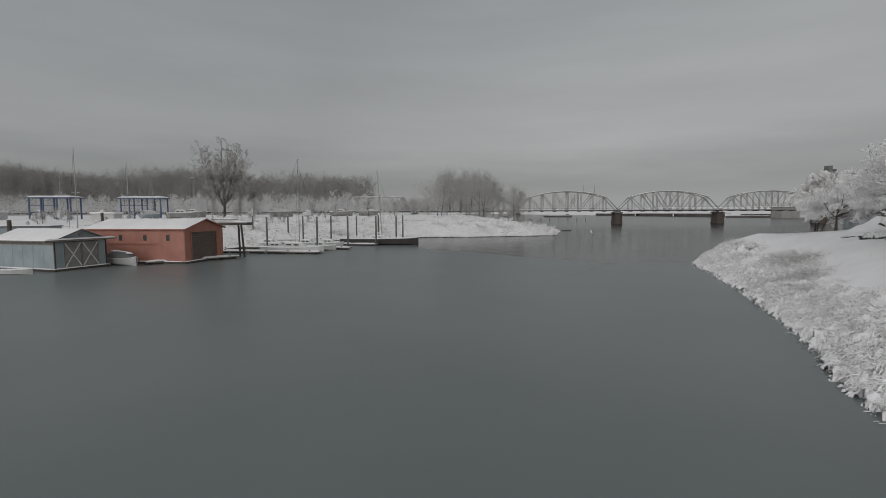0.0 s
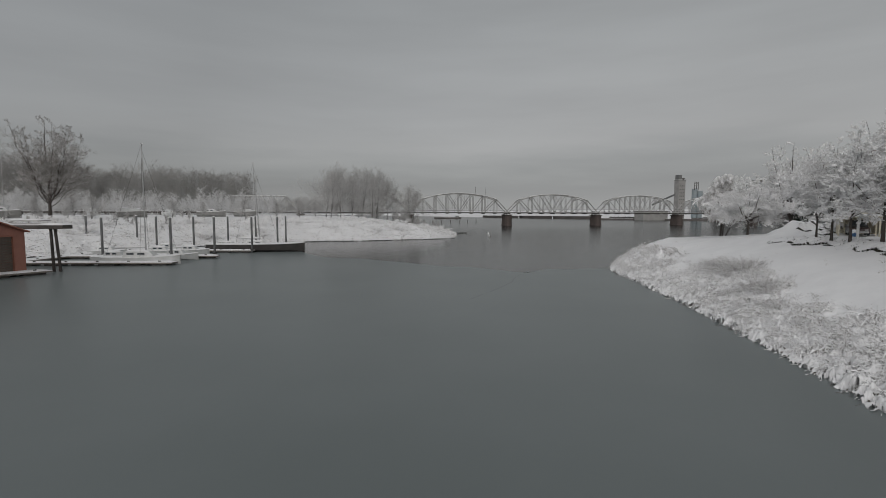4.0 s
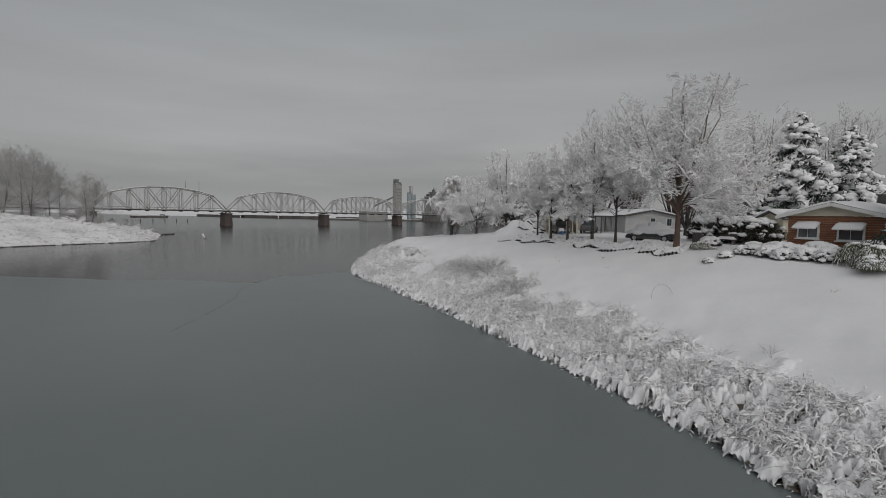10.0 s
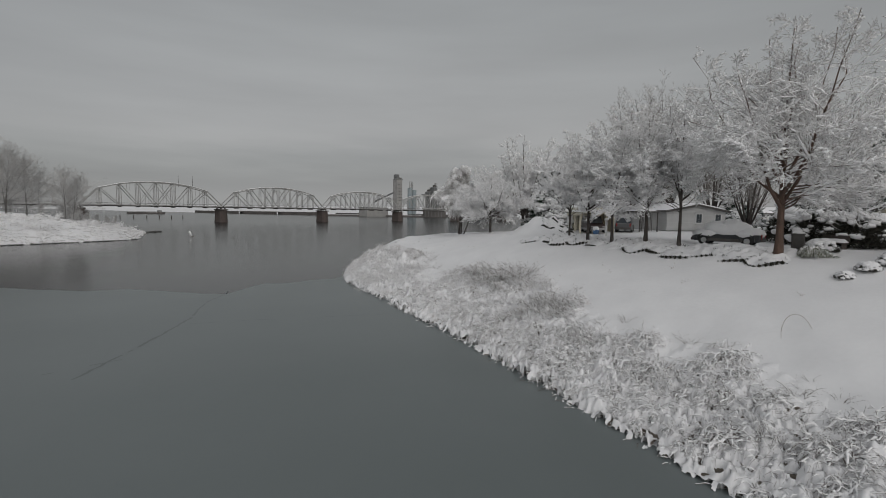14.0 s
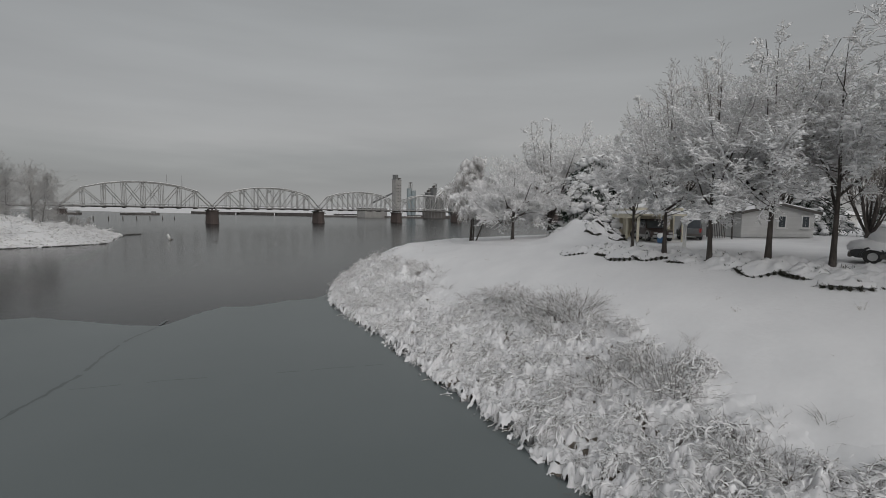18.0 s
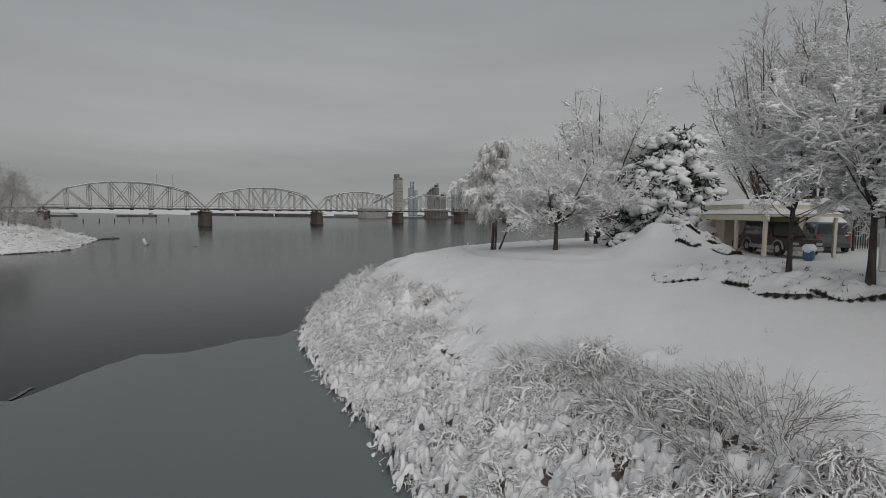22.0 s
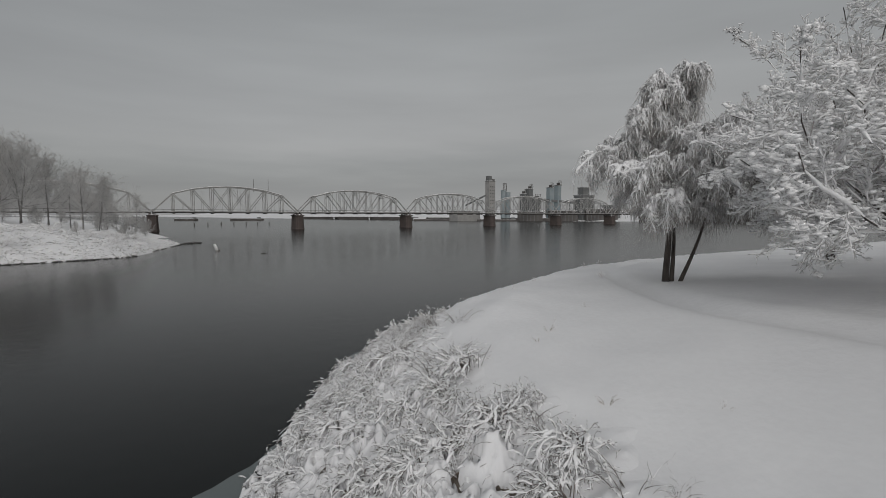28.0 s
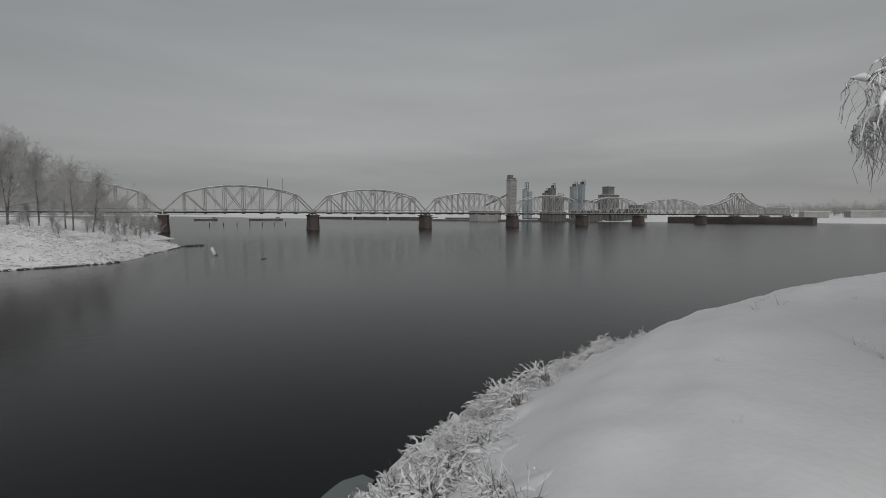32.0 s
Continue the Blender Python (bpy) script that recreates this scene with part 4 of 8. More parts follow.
def upright_tree(seed, height, spread, trunk_r, stems):
    """A large bare tree of many steep stems fanning from a low fork, lightly frosted."""
    rng = np.random.default_rng(seed)
    tg, lg, wg, sg = Geo(), Geo(), Geo(), Geo()
    v = np.linspace(0, 1, 9)
    tg.cyl((0, 0, -0.3), (0, 0, 2.2), trunk_r * 1.3, trunk_r, 10)
    P, R = [], []
    for k in range(stems):
        a = 2.4 * k + rng.uniform(-0.4, 0.4)
        hk = height * rng.uniform(0.78, 1.0)
        reach = spread * (0.12 + 0.75 * (k / stems) ** 0.7) * rng.uniform(0.8, 1.1)
        hk *= 1 - 0.22 * (reach / spread) ** 2
        r = reach * v ** 0.85
        w = rng.normal(0, 0.10, (2, 9)) * v
        P.append(np.c_[np.cos(a) * r + w[0], np.sin(a) * r + w[1], 1.0 + (hk - 1.0) * v])
        R.append(trunk_r * rng.uniform(0.4, 0.6) * (1 - 0.93 * v ** 0.9))
    P, R = np.array(P), np.array(R)
    lg.tubes(P, np.maximum(R, 0.018), 6)
    l2, r2 = sprout(P, R, 13, rng, 0.2, 1.0, 0.26, 34, 0.16, 0.07, 5, 0.25, 0.5)
    r2 = np.maximum(r2, 0.014)
    wg.tubes(l2, r2, 3)
    l3, r3 = sprout(l2, r2, 7, rng, 0.1, 1.0, 0.42, 36, 0.10, 0.12, 4, 0.4, 0.6)
    r3 = np.maximum(r3, 0.010)
    wg.tubes(l3, r3, 3)
    l4, r4 = sprout(l3, r3, 4, rng, 0.1, 1.0, 0.5, 38, 0.06, 0.2, 2, 0.5, 0.7)
    wg.tubes(l4, np.maximum(r4, 0.008), 3)
    snow_along(sg, P[:, 1:], R[:, 1:], rng, 0.030, 4)
    snow_along(sg, l2, r2, rng, 0.028, 3)
    snow_along(sg, l3, r3, rng, 0.024, 3)
    return [("trunk", tg.mesh("trunk", BARK, True)), ("limb_frame", lg.mesh("limb_frame", BARK, True)), ("crown", wg.mesh("crown", TWIG_DARK)),
            ("snow_load", sg.mesh("snow_load", SNOW_TWIG, True))]


def broadleaf(name, seed, height, spread, trunk_r, fork, limbs, snow, low=66, high=24, lean=0.0, bark=None, dens=(7, 7, 5), sag=0.0, trunks=1, twig=None, stop=0.72, clump=0, fat=1.0, droop=0.1, lift=0.3):
    """A leafless tree laden with snow: trunk, limb frame, twig crown and the snow on them, as four meshes."""
    rng = np.random.default_rng(seed)
    tg, lg, wg, sg = Geo(), Geo(), Geo(), Geo()
    P, R = [], []
    for k in range(trunks):
        a = rng.uniform(0, 6.28)
        away = np.array((math.cos(a), math.sin(a), 0))
        tt = np.linspace(0, 1, 9)[:, None]
        top = np.array((lean, 0, height * stop * (1 if k == 0 else 0.92))) + away * (0.12 * height * (trunks > 1))
        bend = np.clip(tt - fork / height * 0.6, 0, 1)
        pl = np.array((0, 0, -0.3)) + top * np.c_[bend, bend, tt] + np.c_[np.sin(tt * 5 + k), np.cos(tt * 4 + 2 * k), tt * 0] * tt * 0.012 * height
        rl = trunk_r * (1 - 0.82 * tt[:, 0]) * (1 if k == 0 else 0.75)
        rl[0] *= 1.4
        P.append(pl)
        R.append(rl)
    P, R = np.array(P), np.array(R)
    tg.tubes(P, R, 10)
    lo = fork / (height * stop)
    u = np.tile((np.arange(limbs) + 0.5) / limbs, trunks)
    ang = low + (high - low) * u
    ln = spread / (height * stop) * (1.12 - 0.55 * u)
    rise = np.tile(np.linspace(droop, lift, limbs), trunks)
    l1, r1 = sprout(P, R, limbs, rng, lo, 0.99, ln, ang, rise, 0.10, 7, 0.2, 0.29, sag * 0.5)
    lg.tubes(l1, np.maximum(r1, 0.018), 6)
    l2, r2 = sprout(l1, r1, dens[0], rng, 0.10, 0.98, 0.46, 46, 0.10, 0.19, 5, 0.3, 0.42, sag)
    wg.tubes(l2, np.maximum(r2, 0.010 * fat), 4)
    l3, r3 = sprout(l2, r2, dens[1], rng, 0.08, 1.0, 0.44, 52, 0.08, 0.27, 4, 0.35, 0.6, sag)
    if fat == 1:
        l3, r3 = thin(l3, r3, rng)
    wg.tubes(l3, np.maximum(r3, 0.006 * fat), 3)
    l4, r4 = sprout(l3, r3, dens[2], rng, 0.10, 1.0, 0.52, 54, 0.05, 0.42, 3 if fat > 1 else 4, 0.5, 0.7, sag)
    if fat == 1:
        l4, r4 = thin(l4, r4, rng)
    wg.tubes(l4, np.maximum(r4, 0.0045 * fat), 3)
    if snow:
        snow_on(sg, l1, r1, rng, snow * 1.9, 0.15, 0.4, 5)
        snow_on(sg, l2, r2, rng, snow * 1.5, 0.1, 0.35, 5)
        snow_on(sg, l3, r3, rng, snow * 1.1, 0.05, 0.2)
        snow_on(sg, l4, r4, rng, snow * 0.95, 0.0, 0.1)
        if clump:
            i = rng.integers(0, len(l4), clump)
            s_c = rng.uniform(0.035, 0.10, clump)
            sg.blobs(l4[i, 1] + np.array((0, 0, 0.05)), np.c_[s_c * 1.5, s_c * 1.5, s_c * 0.7], 0.25, True, rng)
    out = [("trunk", tg.mesh("trunk", bark or BARK, True)), ("limb_frame", lg.mesh("limb_frame", bark or BARK, True)), ("crown", wg.mesh("crown", twig or TWIG_TREE))]
    if snow:
        out.append(("snow_load", sg.mesh("snow_load", SNOW_TWIG, True)))
    return out


def plant(name, parts_, label, category, at, turn=0.0, scale=1.0, group="", kind=""):
    ob = new(name)
    ob.matrix_world = Matrix.Translation(at) @ Matrix.Rotation(turn, 4, "Z") @ Matrix.Scale(scale, 4)
    tagged(ob, label, category, group, kind)
    for nm, me in parts_:
        part(nm, me, None, ob)
    return ob


def on_land(x, y, sink=0.05):
    return (x, y, float(land_z(x, y)) - sink)


def on_spit(x, y, sink=0.05):
    return (x, y, float(spit_z(x, y)) - sink)


BIG = snow_tree(3, 14.2, 7.8, 0.27, 3.0, 10, 16, 0.029, (12, 8, 8), (8, 34), 0.055, BARK_RED, lumps=6000, bare=0.45, limb=0.42)
ROW_A = snow_tree(5, 11.8, 6.0, 0.19, 2.9, 8, 11, 0.031, (9, 8, 8), (10, 36), 0.03, lumps=8000, low=58, limb=0.42, twig=TWIG_TREE)
ROW_B = snow_tree(8, 11.4, 6.0, 0.17, 2.8, 7, 12, 0.031, (9, 8, 8), (10, 38), 0.03, lumps=8000, low=60, limb=0.42, twig=TWIG_TREE)
CHERRY = snow_tree(14, 7.4, 6.5, 0.22, 1.9, 9, 18, 0.031, (11, 9, 9), (26, 58), 0.05, lean=-0.3, lumps=15000, bare=0.15, low=70, limb=0.42, twig=TWIG_TREE)
TALL = snow_tree(15, 13.6, 7.2, 0.30, 2.1, 12, 12, 0.036, (10, 7, 7), (8, 34), 0.03, lumps=1700, bare=0.35, low=62, twig=TWIG_TREE)
BARE = upright_tree(21, 21, 8.0, 0.34, 12)

plant("street_tree", BIG, "tall spreading bare tree with reddish trunk, laden with snow", "tree", on_land(43.7, 36.3), 0.6)
for (x, y), proto, t, s in (((51.1, 54.2), ROW_B, 1.1, 0.78), ((49.8, 51.6), ROW_A, 0.2, 0.88), ((48.0, 48.5), ROW_B, 2.6, 0.98),
                            ((47.9, 45.7), ROW_A, 3.5, 1.0), ((47.3, 43.0), ROW_B, 4.4, 0.98)):
    plant("row_tree", proto, "slender bare tree with dark trunk, twigs white with snow", "tree", on_land(x, y), t, s, "trees in a row along the lawn")
plant("cherry_tree", CHERRY, "low spreading tree with crooked dark trunk, heavy with snow", "tree", on_land(57.8, 69.3), 0.9)
plant("tall_tree", TALL, "tall upright bare tree with thick dark trunk, snow on its twigs", "tree", on_land(66.6, 70.4), 0.4, 1.02, "tall trees by the point")
plant("tall_tree", TALL, "tall upright bare tree with dark trunk standing behind others", "tree", on_land(76.5, 76.5), 2.9, 0.92, "tall trees by the point")
for x, y, s, t in ((79, 60, 0.95, 0.3), (84, 57, 1.05, 1.9), (90, 52, 0.9, 2.8), (73, 36, 0.75, 4.0), (82, 30, 0.8, 5.0), (96, 62, 0.9, 0.9), (66, 42.5, 0.6, 3.0)):
    plant("backyard_tree", BARE, "large bare tree behind the houses, lightly frosted", "tree", on_land(x, y), t, s, "bare trees behind the houses")


def willow(seed, height, spread):
    """A weeping tree: boughs that rise and bend over in tiers, thick snow along their backs, curtains of short curling strands."""
    rng = np.random.default_rng(seed)
    tg, lg, wg, sg = Geo(), Geo(), Geo(), Geo()
    P, R = [], []
    for x0, y0, dx, dy, h, r in ((0.0, 0.0, 0.25, 0.15, height * 0.93, 0.14), (0.22, -0.20, 0.3, 0.5, height * 0.62, 0.10), (0.42, -0.38, 1.3, -1.0, height * 0.5, 0.09)):
        tt = np.linspace(0, 1, 9)[:, None]
        P.append(np.array((x0, y0, -0.3)) + np.array((dx, dy, h)) * tt + np.c_[np.sin(tt * 6) * 0.12, np.cos(tt * 5) * 0.1 - 0.1, tt * 0])
        R.append(r * (1.2 - tt[:, 0] * 1.05))
    P, R = np.array(P), np.array(R)
    tg.tubes(P, R, 9)
    sp = spread / height
    tiers = [sprout(P[:1], R[:1], 20, rng, 0.30, 0.56, sp * 0.78, 62, 0.26, 0.09, 10, 0.3, 0.5, 0.62),
             sprout(P[:1], R[:1], 36, rng, 0.60, 0.99, sp * 0.40, 56, 0.26, 0.12, 10, 0.3, 0.5, 0.86),
             sprout(P[1:2], R[1:2], 16, rng, 0.55, 0.99, sp * 1.0, 60, 0.24, 0.12, 10, 0.3, 0.5, 0.60),
             sprout(P[2:], R[2:], 14, rng, 0.6, 0.99, sp * 1.1, 60, 0.24, 0.12, 10, 0.3, 0.5, 0.60)]
    l1, r1 = np.concatenate([t[0] for t in tiers]), np.concatenate([t[1] for t in tiers])
    l1[..., 2] = np.maximum(l1[..., 2], 2.0)
    r1 = np.maximum(r1, 0.016)
    lg.tubes(l1, r1, 5)
    l2, r2 = sprout(l1, r1, 20, rng, 0.12, 0.98, 0.22, 52, 0.10, 0.14, 6, 0.4, 0.6, 0.75)
    l2[..., 2] = np.maximum(l2[..., 2], 1.7)
    r2 = np.maximum(r2, 0.009)
    wg.tubes(l2, r2, 3)
    base = np.concatenate([l2, l1[:, 4:]])
    rb = np.concatenate([r2, r1[:, 4:]])
    l3, r3 = sprout(base, rb, 22, rng, 0.05, 1.0, 0.1, 60, -0.3, 0.1, 5, 0.5, 0.5, 0.0)
    n = len(l3)
    ln = (0.2 + 1.0 * rng.random(n) ** 1.3) * np.clip(l3[:, 0, 2] / 3.5, 0.4, 1)
    d = rng.normal(0, 0.24, (n, 2))
    for k in range(1, 5):
        f = k / 4
        l3[:, k, :2] = l3[:, 0, :2] + d * (f ** 0.7 * ln)[:, None] + rng.normal(0, 0.055, (n, 2))
        l3[:, k, 2] = np.maximum(l3[:, 0, 2] + 0.08 * math.sin(f * 3.14) - ln * f ** 1.3, 1.25 + rng.uniform(0, 0.9, n))
    wg.tubes(l3, np.full(l3.shape[:2], 0.0055), 3)
    snow_along(sg, l1, r1, rng, 0.135, 6, height, 0.5)
    snow_along(sg, l2, r2, rng, 0.072, 4, height, 0.5)
    keep = rng.random(n) < 0.9
    q = l3[keep][:, :4].copy()
    q[..., 2] += 0.014
    sg.tubes(q, (0.010 + 0.034 * rng.random(q.shape[:2]) ** 2) * np.array((1.25, 1.1, 0.85, 0.6)), 3)
    m = 2600
    i = rng.integers(0, len(l2), m)
    s_c = rng.uniform(0.04, 0.10, m)
    sg.blobs(l2[i, rng.integers(0, 4, m)] + np.array((0, 0, 0.05)), np.c_[s_c * 1.5, s_c * 1.5, s_c * 0.8], 0.25, True, rng)
    return [("trunk", tg.mesh("trunk", BARK, True)), ("limb_frame", lg.mesh("limb_frame", BARK, True)), ("strand_curtain", wg.mesh("strand_curtain", TWIG_TREE)),
            ("snow_load", sg.mesh("snow_load", SNOW_TWIG, True))]


plant("weeping_willow", willow(4, 10.6, 7.4), "weeping willow with hanging snow-coated strands and two dark trunks", "tree", on_land(62.2, 78.8), 0.0)


def conifer(seed, height, spread, snow=1.0, base=0.08, whorls=16, per=9, taper=0.75):
    """An evergreen: drooping boughs of dark needle sprays under pillows of snow."""
    rng = np.random.default_rng(seed)
    tg, ng, sg = Geo(), Geo(), Geo()
    tg.cyl((0, 0, -0.3), (0, 0, height * 0.97), height * 0.024, 0.03, 9)
    bough, crad, cs, ss = [], [], [], []
    for w in range(whorls):
        f = base + (0.97 - base) * (w + rng.uniform(-0.3, 0.3)) / whorls
        reach = spread * (1 - f) ** taper * (0.55 + 0.45 * min(1, f / 0.18))
        for k in range(max(4, int(per * (1 - 0.5 * f)))):
            a = 2 * math.pi * (k + rng.uniform(-0.4, 0.4)) / per * (1.0 if f < 0.6 else 1.6) + w
            L = reach * rng.uniform(0.55, 1.15)
            u = np.linspace(0, 1, 6)
            r = L * u
            dz_ = rng.normal(0, 0.42)
            z = f * height + dz_ + L * (0.28 * u - 0.72 * u ** 2)
            bough.append(np.c_[np.cos(a) * r, np.sin(a) * r, z])
            crad.append(np.linspace(0.05, 0.012, 6))
            m = max(2, int(L / 0.38))
            for i in range(m):
                v = (i + 0.8 + rng.uniform(-0.3, 0.3)) / (m + 0.3)
                sw = 0.27 + 0.085 * L
                px = np.array((math.cos(a), math.sin(a))) * L * v + rng.normal(0, 0.10 * L * 0.5, 2)
                pz = f * height + dz_ + L * (0.28 * v - 0.72 * v * v)
                if rng.random() < 0.66 * snow:
                    cs.append((*px, pz + 0.08))
                    ss.append((sw * rng.uniform(0.5, 1.2), sw * rng.uniform(0.5, 1.2), sw * rng.uniform(0.35, 0.7)))
            if rng.random() < 0.85 * snow and L > 0.7:
                v = rng.uniform(0.6, 0.98)
                pz = f * height + dz_ + L * (0.28 * v - 0.72 * v * v)
                for _ in range(rng.integers(5, 12)):
                    cs.append((math.cos(a) * L * v + rng.normal(0, 0.26), math.sin(a) * L * v + rng.normal(0, 0.26), pz + 0.12 + rng.normal(0, 0.08)))
                    big_ = rng.uniform(0.14, 0.38)
                    ss.append((big_, big_ * rng.uniform(0.8, 1.2), big_ * rng.uniform(0.55, 0.8)))
    bough, crad = np.array(bough), np.array(crad)
    ng.tubes(bough, crad, 3)
    l2, r2 = sprout(bough, crad, 10, rng, 0.15, 1.0, 0.34, 50, -0.15, 0.12, 3, 0.4, 1.0, 0.15)
    ng.tubes(l2, np.full(l2.shape[:2], 0.04), 3)
    l3, r3 = sprout(l2, r2, 5, rng, 0.1, 1.0, 0.55, 48, -0.2, 0.1, 3, 0.4, 1.0, 0.1)
    ng.tubes(l3, np.full(l3.shape[:2], 0.042), 3)
    sg.blobs(cs, ss, 0.22, False, rng)
    keep = rng.random(len(l2)) < 0.45 * snow
    snow_on(sg, l2[keep], r2[keep], rng, 0.08, 0.0)
    return [("trunk", tg.mesh("trunk", BARK, True)), ("needles", ng.mesh("needles", NEEDLE)), ("snow", sg.mesh("snow", SNOW, True))]


CON_A = conifer(2, 13, 4.7, 1.0, 0.06, 18, 11, 0.68)
CON_B = conifer(7, 8.4, 4.4, 1.25, 0.2, 18, 13, 0.30)
CON_C = conifer(9, 12.0, 5.2, 0.6, 0.0, 20, 15, 0.6)
plant("snowy_conifer", CON_A, "tall dark conifer with pillows of snow on its boughs", "conifer", on_land(61.5, 31.0), 0.3, 1.0, "conifers by the brown house")
plant("snowy_conifer", CON_A, "dark conifer with snowy boughs behind the brown house", "conifer", on_land(67.5, 27.5), 2.0, 0.93, "conifers by the brown house")
plant("broad_conifer", CON_B, "broad rounded dark conifer under thick snow beside the carport", "conifer", on_land(65.3, 64.0), 0.3)
plant("dark_conifer", CON_C, "large dark evergreen with drooping snowy branches", "conifer", on_land(41.4, 20.4), 0.9, 0.85, "evergreens at the lawn edge")
plant("dark_conifer", CON_C, "large dark evergreen half bare of snow", "conifer", on_land(46.5, 15.5), 2.9, 0.9, "evergreens at the lawn edge")
plant("snowy_conifer", CON_A, "dark conifer behind the white house", "conifer", on_land(88, 48), 4.0, 0.75, "conifers by the brown house")
plant("snowy_conifer", CON_A, "dark conifer behind the white house", "conifer", on_land(86, 41), 5.0, 0.7, "conifers by the brown house")

# bank shrubs


def shrub(seed, radius, height, stems, snow, upright=0.3, lumps=30, child=6):
    """A leafless bank shrub: arching stems with snow along them and lumps of snow in its crown."""
    rng = np.random.default_rng(seed)
    wg, sg = Geo(), Geo()
    a = rng.uniform(0, 2 * np.pi, stems)
    b = np.sqrt(rng.random(stems)) * radius * 0.45
    L = height * rng.uniform(0.8, 1.5, stems)
    out = rng.uniform(0.2, 1.0, stems) * (1 - upright) + 0.12
    pts = np.zeros((stems, 6, 3))
    pts[:, 0] = np.c_[np.cos(a) * b, np.sin(a) * b, np.full(stems, -0.15)]
    a2 = a + rng.normal(0, 0.5, stems)
    d = np.c_[np.cos(a2) * out, np.sin(a2) * out, np.ones(stems)]
    d /= np.linalg.norm(d, axis=1, keepdims=True)
    for k in range(1, 6):
        pts[:, k] = pts[:, k - 1] + d * (L / 5)[:, None]
        d[:, :2] += np.c_[np.cos(a2), np.sin(a2)] * 0.16 * (1 - upright) + rng.normal(0, 0.07, (stems, 2))
        d[:, 2] -= (0.27 * (1 - upright) + 0.02) * rng.uniform(0.5, 1.4, stems)
        d /= np.linalg.norm(d, axis=1, keepdims=True)
    rad = np.repeat(np.linspace(0.016, 0.005, 6)[None], stems, 0)
    wg.tubes(pts, rad, 3)
    l2, r2 = sprout(pts, rad, child, rng, 0.3, 1.0, 0.36, 38, 0.05, 0.16, 4, 0.5, 0.75, 0.12 * (1 - upright))
    wg.tubes(l2, np.maximum(r2, 0.0045), 3)
    snow_on(sg, pts, rad, rng, snow * 1.0, 0.1, 0.3)
    snow_on(sg, l2, r2, rng, snow, 0.0, 0.15)
    if lumps:
        i = rng.integers(0, len(l2), lumps)
        c = l2[i, rng.integers(1, 4, lumps)]
        s = rng.uniform(0.02, 0.055, lumps)
        sg.blobs(c, np.c_[s * rng.uniform(0.9, 1.7, lumps), s * rng.uniform(0.9, 1.7, lumps), s * rng.uniform(0.6, 1.0, lumps)], 0.25, True, rng)
    return [("stem_tuft", wg.mesh("stem_tuft", REED if upright > 0.4 else TWIG)), ("snow_load", sg.mesh("snow_load", SNOW_TWIG, True))]


def draped_shrub(seed, reach, height, mains, snow, bare=4, fall=0.38):
    """A bank shrub bowed down by snow: stems that arch towards +x and hang, each under a thick uneven sleeve of snow, side shoots the same."""
    rng = np.random.default_rng(seed)
    wg, sg = Geo(), Geo()
    a = rng.normal(0, 0.95, mains)
    b = rng.uniform(0, 0.4, mains) * reach
    b2 = rng.uniform(0, 6.28, mains)
    L, h = reach * rng.uniform(0.55, 1.15, mains), height * rng.uniform(0.45, 1.1, mains)
    p = np.zeros((mains, 6, 3))
    for k in range(6):
        f = k / 5
        r = L * f + rng.normal(0, 0.045, mains)
        bend = a + rng.normal(0, 0.2, mains) * f
        p[:, k] = np.c_[np.cos(b2) * b + np.cos(bend) * r, np.sin(b2) * b + np.sin(bend) * r, 0.05 + h * np.sin(math.pi * f ** 0.75) - fall * np.maximum(np.cos(bend), -0.3) * r - 0.10 * f]
    q = np.repeat(np.linspace(0.013, 0.006, 6)[None], mains, 0)
    wg.tubes(p, q, 3)
    l2, r2 = sprout(p, q, 6, rng, 0.2, 1.0, 0.34, 44, 0.02, 0.18, 4, 0.6, 0.8, 0.22)
    wg.tubes(l2, np.maximum(r2, 0.006), 3)
    l3, r3 = sprout(l2, r2, 2, rng, 0.2, 1.0, 0.55, 44, -0.02, 0.18, 3, 0.6, 0.9, 0.15)
    wg.tubes(l3[:, ::2], np.maximum(r3, 0.005)[:, ::2], 3)
    for pts, amount, m, sides in ((p[:, 1:], snow * 1.7, 10, 6), (l2, snow * 1.15, 7, 5), (l3, snow * 0.8, 4, 4)):
        k = pts.shape[1]
        w = np.linspace(0, k - 1, m)
        i0 = np.minimum(w.astype(int), k - 2)
        f = (w - i0)[None, :, None]
        c = pts[:, i0] * (1 - f) + pts[:, i0 + 1] * f
        c += rng.normal(0, 0.011, c.shape)
        sr = amount * (0.4 + 1.25 * rng.random((len(c), m)) ** 1.8) * rng.uniform(0.6, 1.25, len(c))[:, None]
        sr *= np.interp(np.linspace(0, 1, m), (0, 0.12, 0.8, 1), (0.12, 0.9, 0.9, 0.1))
        c[..., 2] += sr * 0.55
        sg.tubes(c, sr, sides)
    if bare:
        n = bare
        t = np.zeros((n, 5, 3))
        d = rng.normal(0, 0.28, (n, 2))
        hb = height * rng.uniform(0.9, 1.9, n)
        c0 = rng.normal(0, 0.3 * reach, (n, 2))
        for k in range(5):
            f = k / 4
            t[:, k] = np.c_[c0 + d * (hb * f ** 1.4)[:, None], hb * f - 0.1]
        wg.tubes(t, np.repeat(np.linspace(0.008, 0.004, 5)[None], n, 0), 3)
    return [("stem_tuft", wg.mesh("stem_tuft", TWIG)), ("snow_load", sg.mesh("snow_load", SNOW_TWIG, True))]


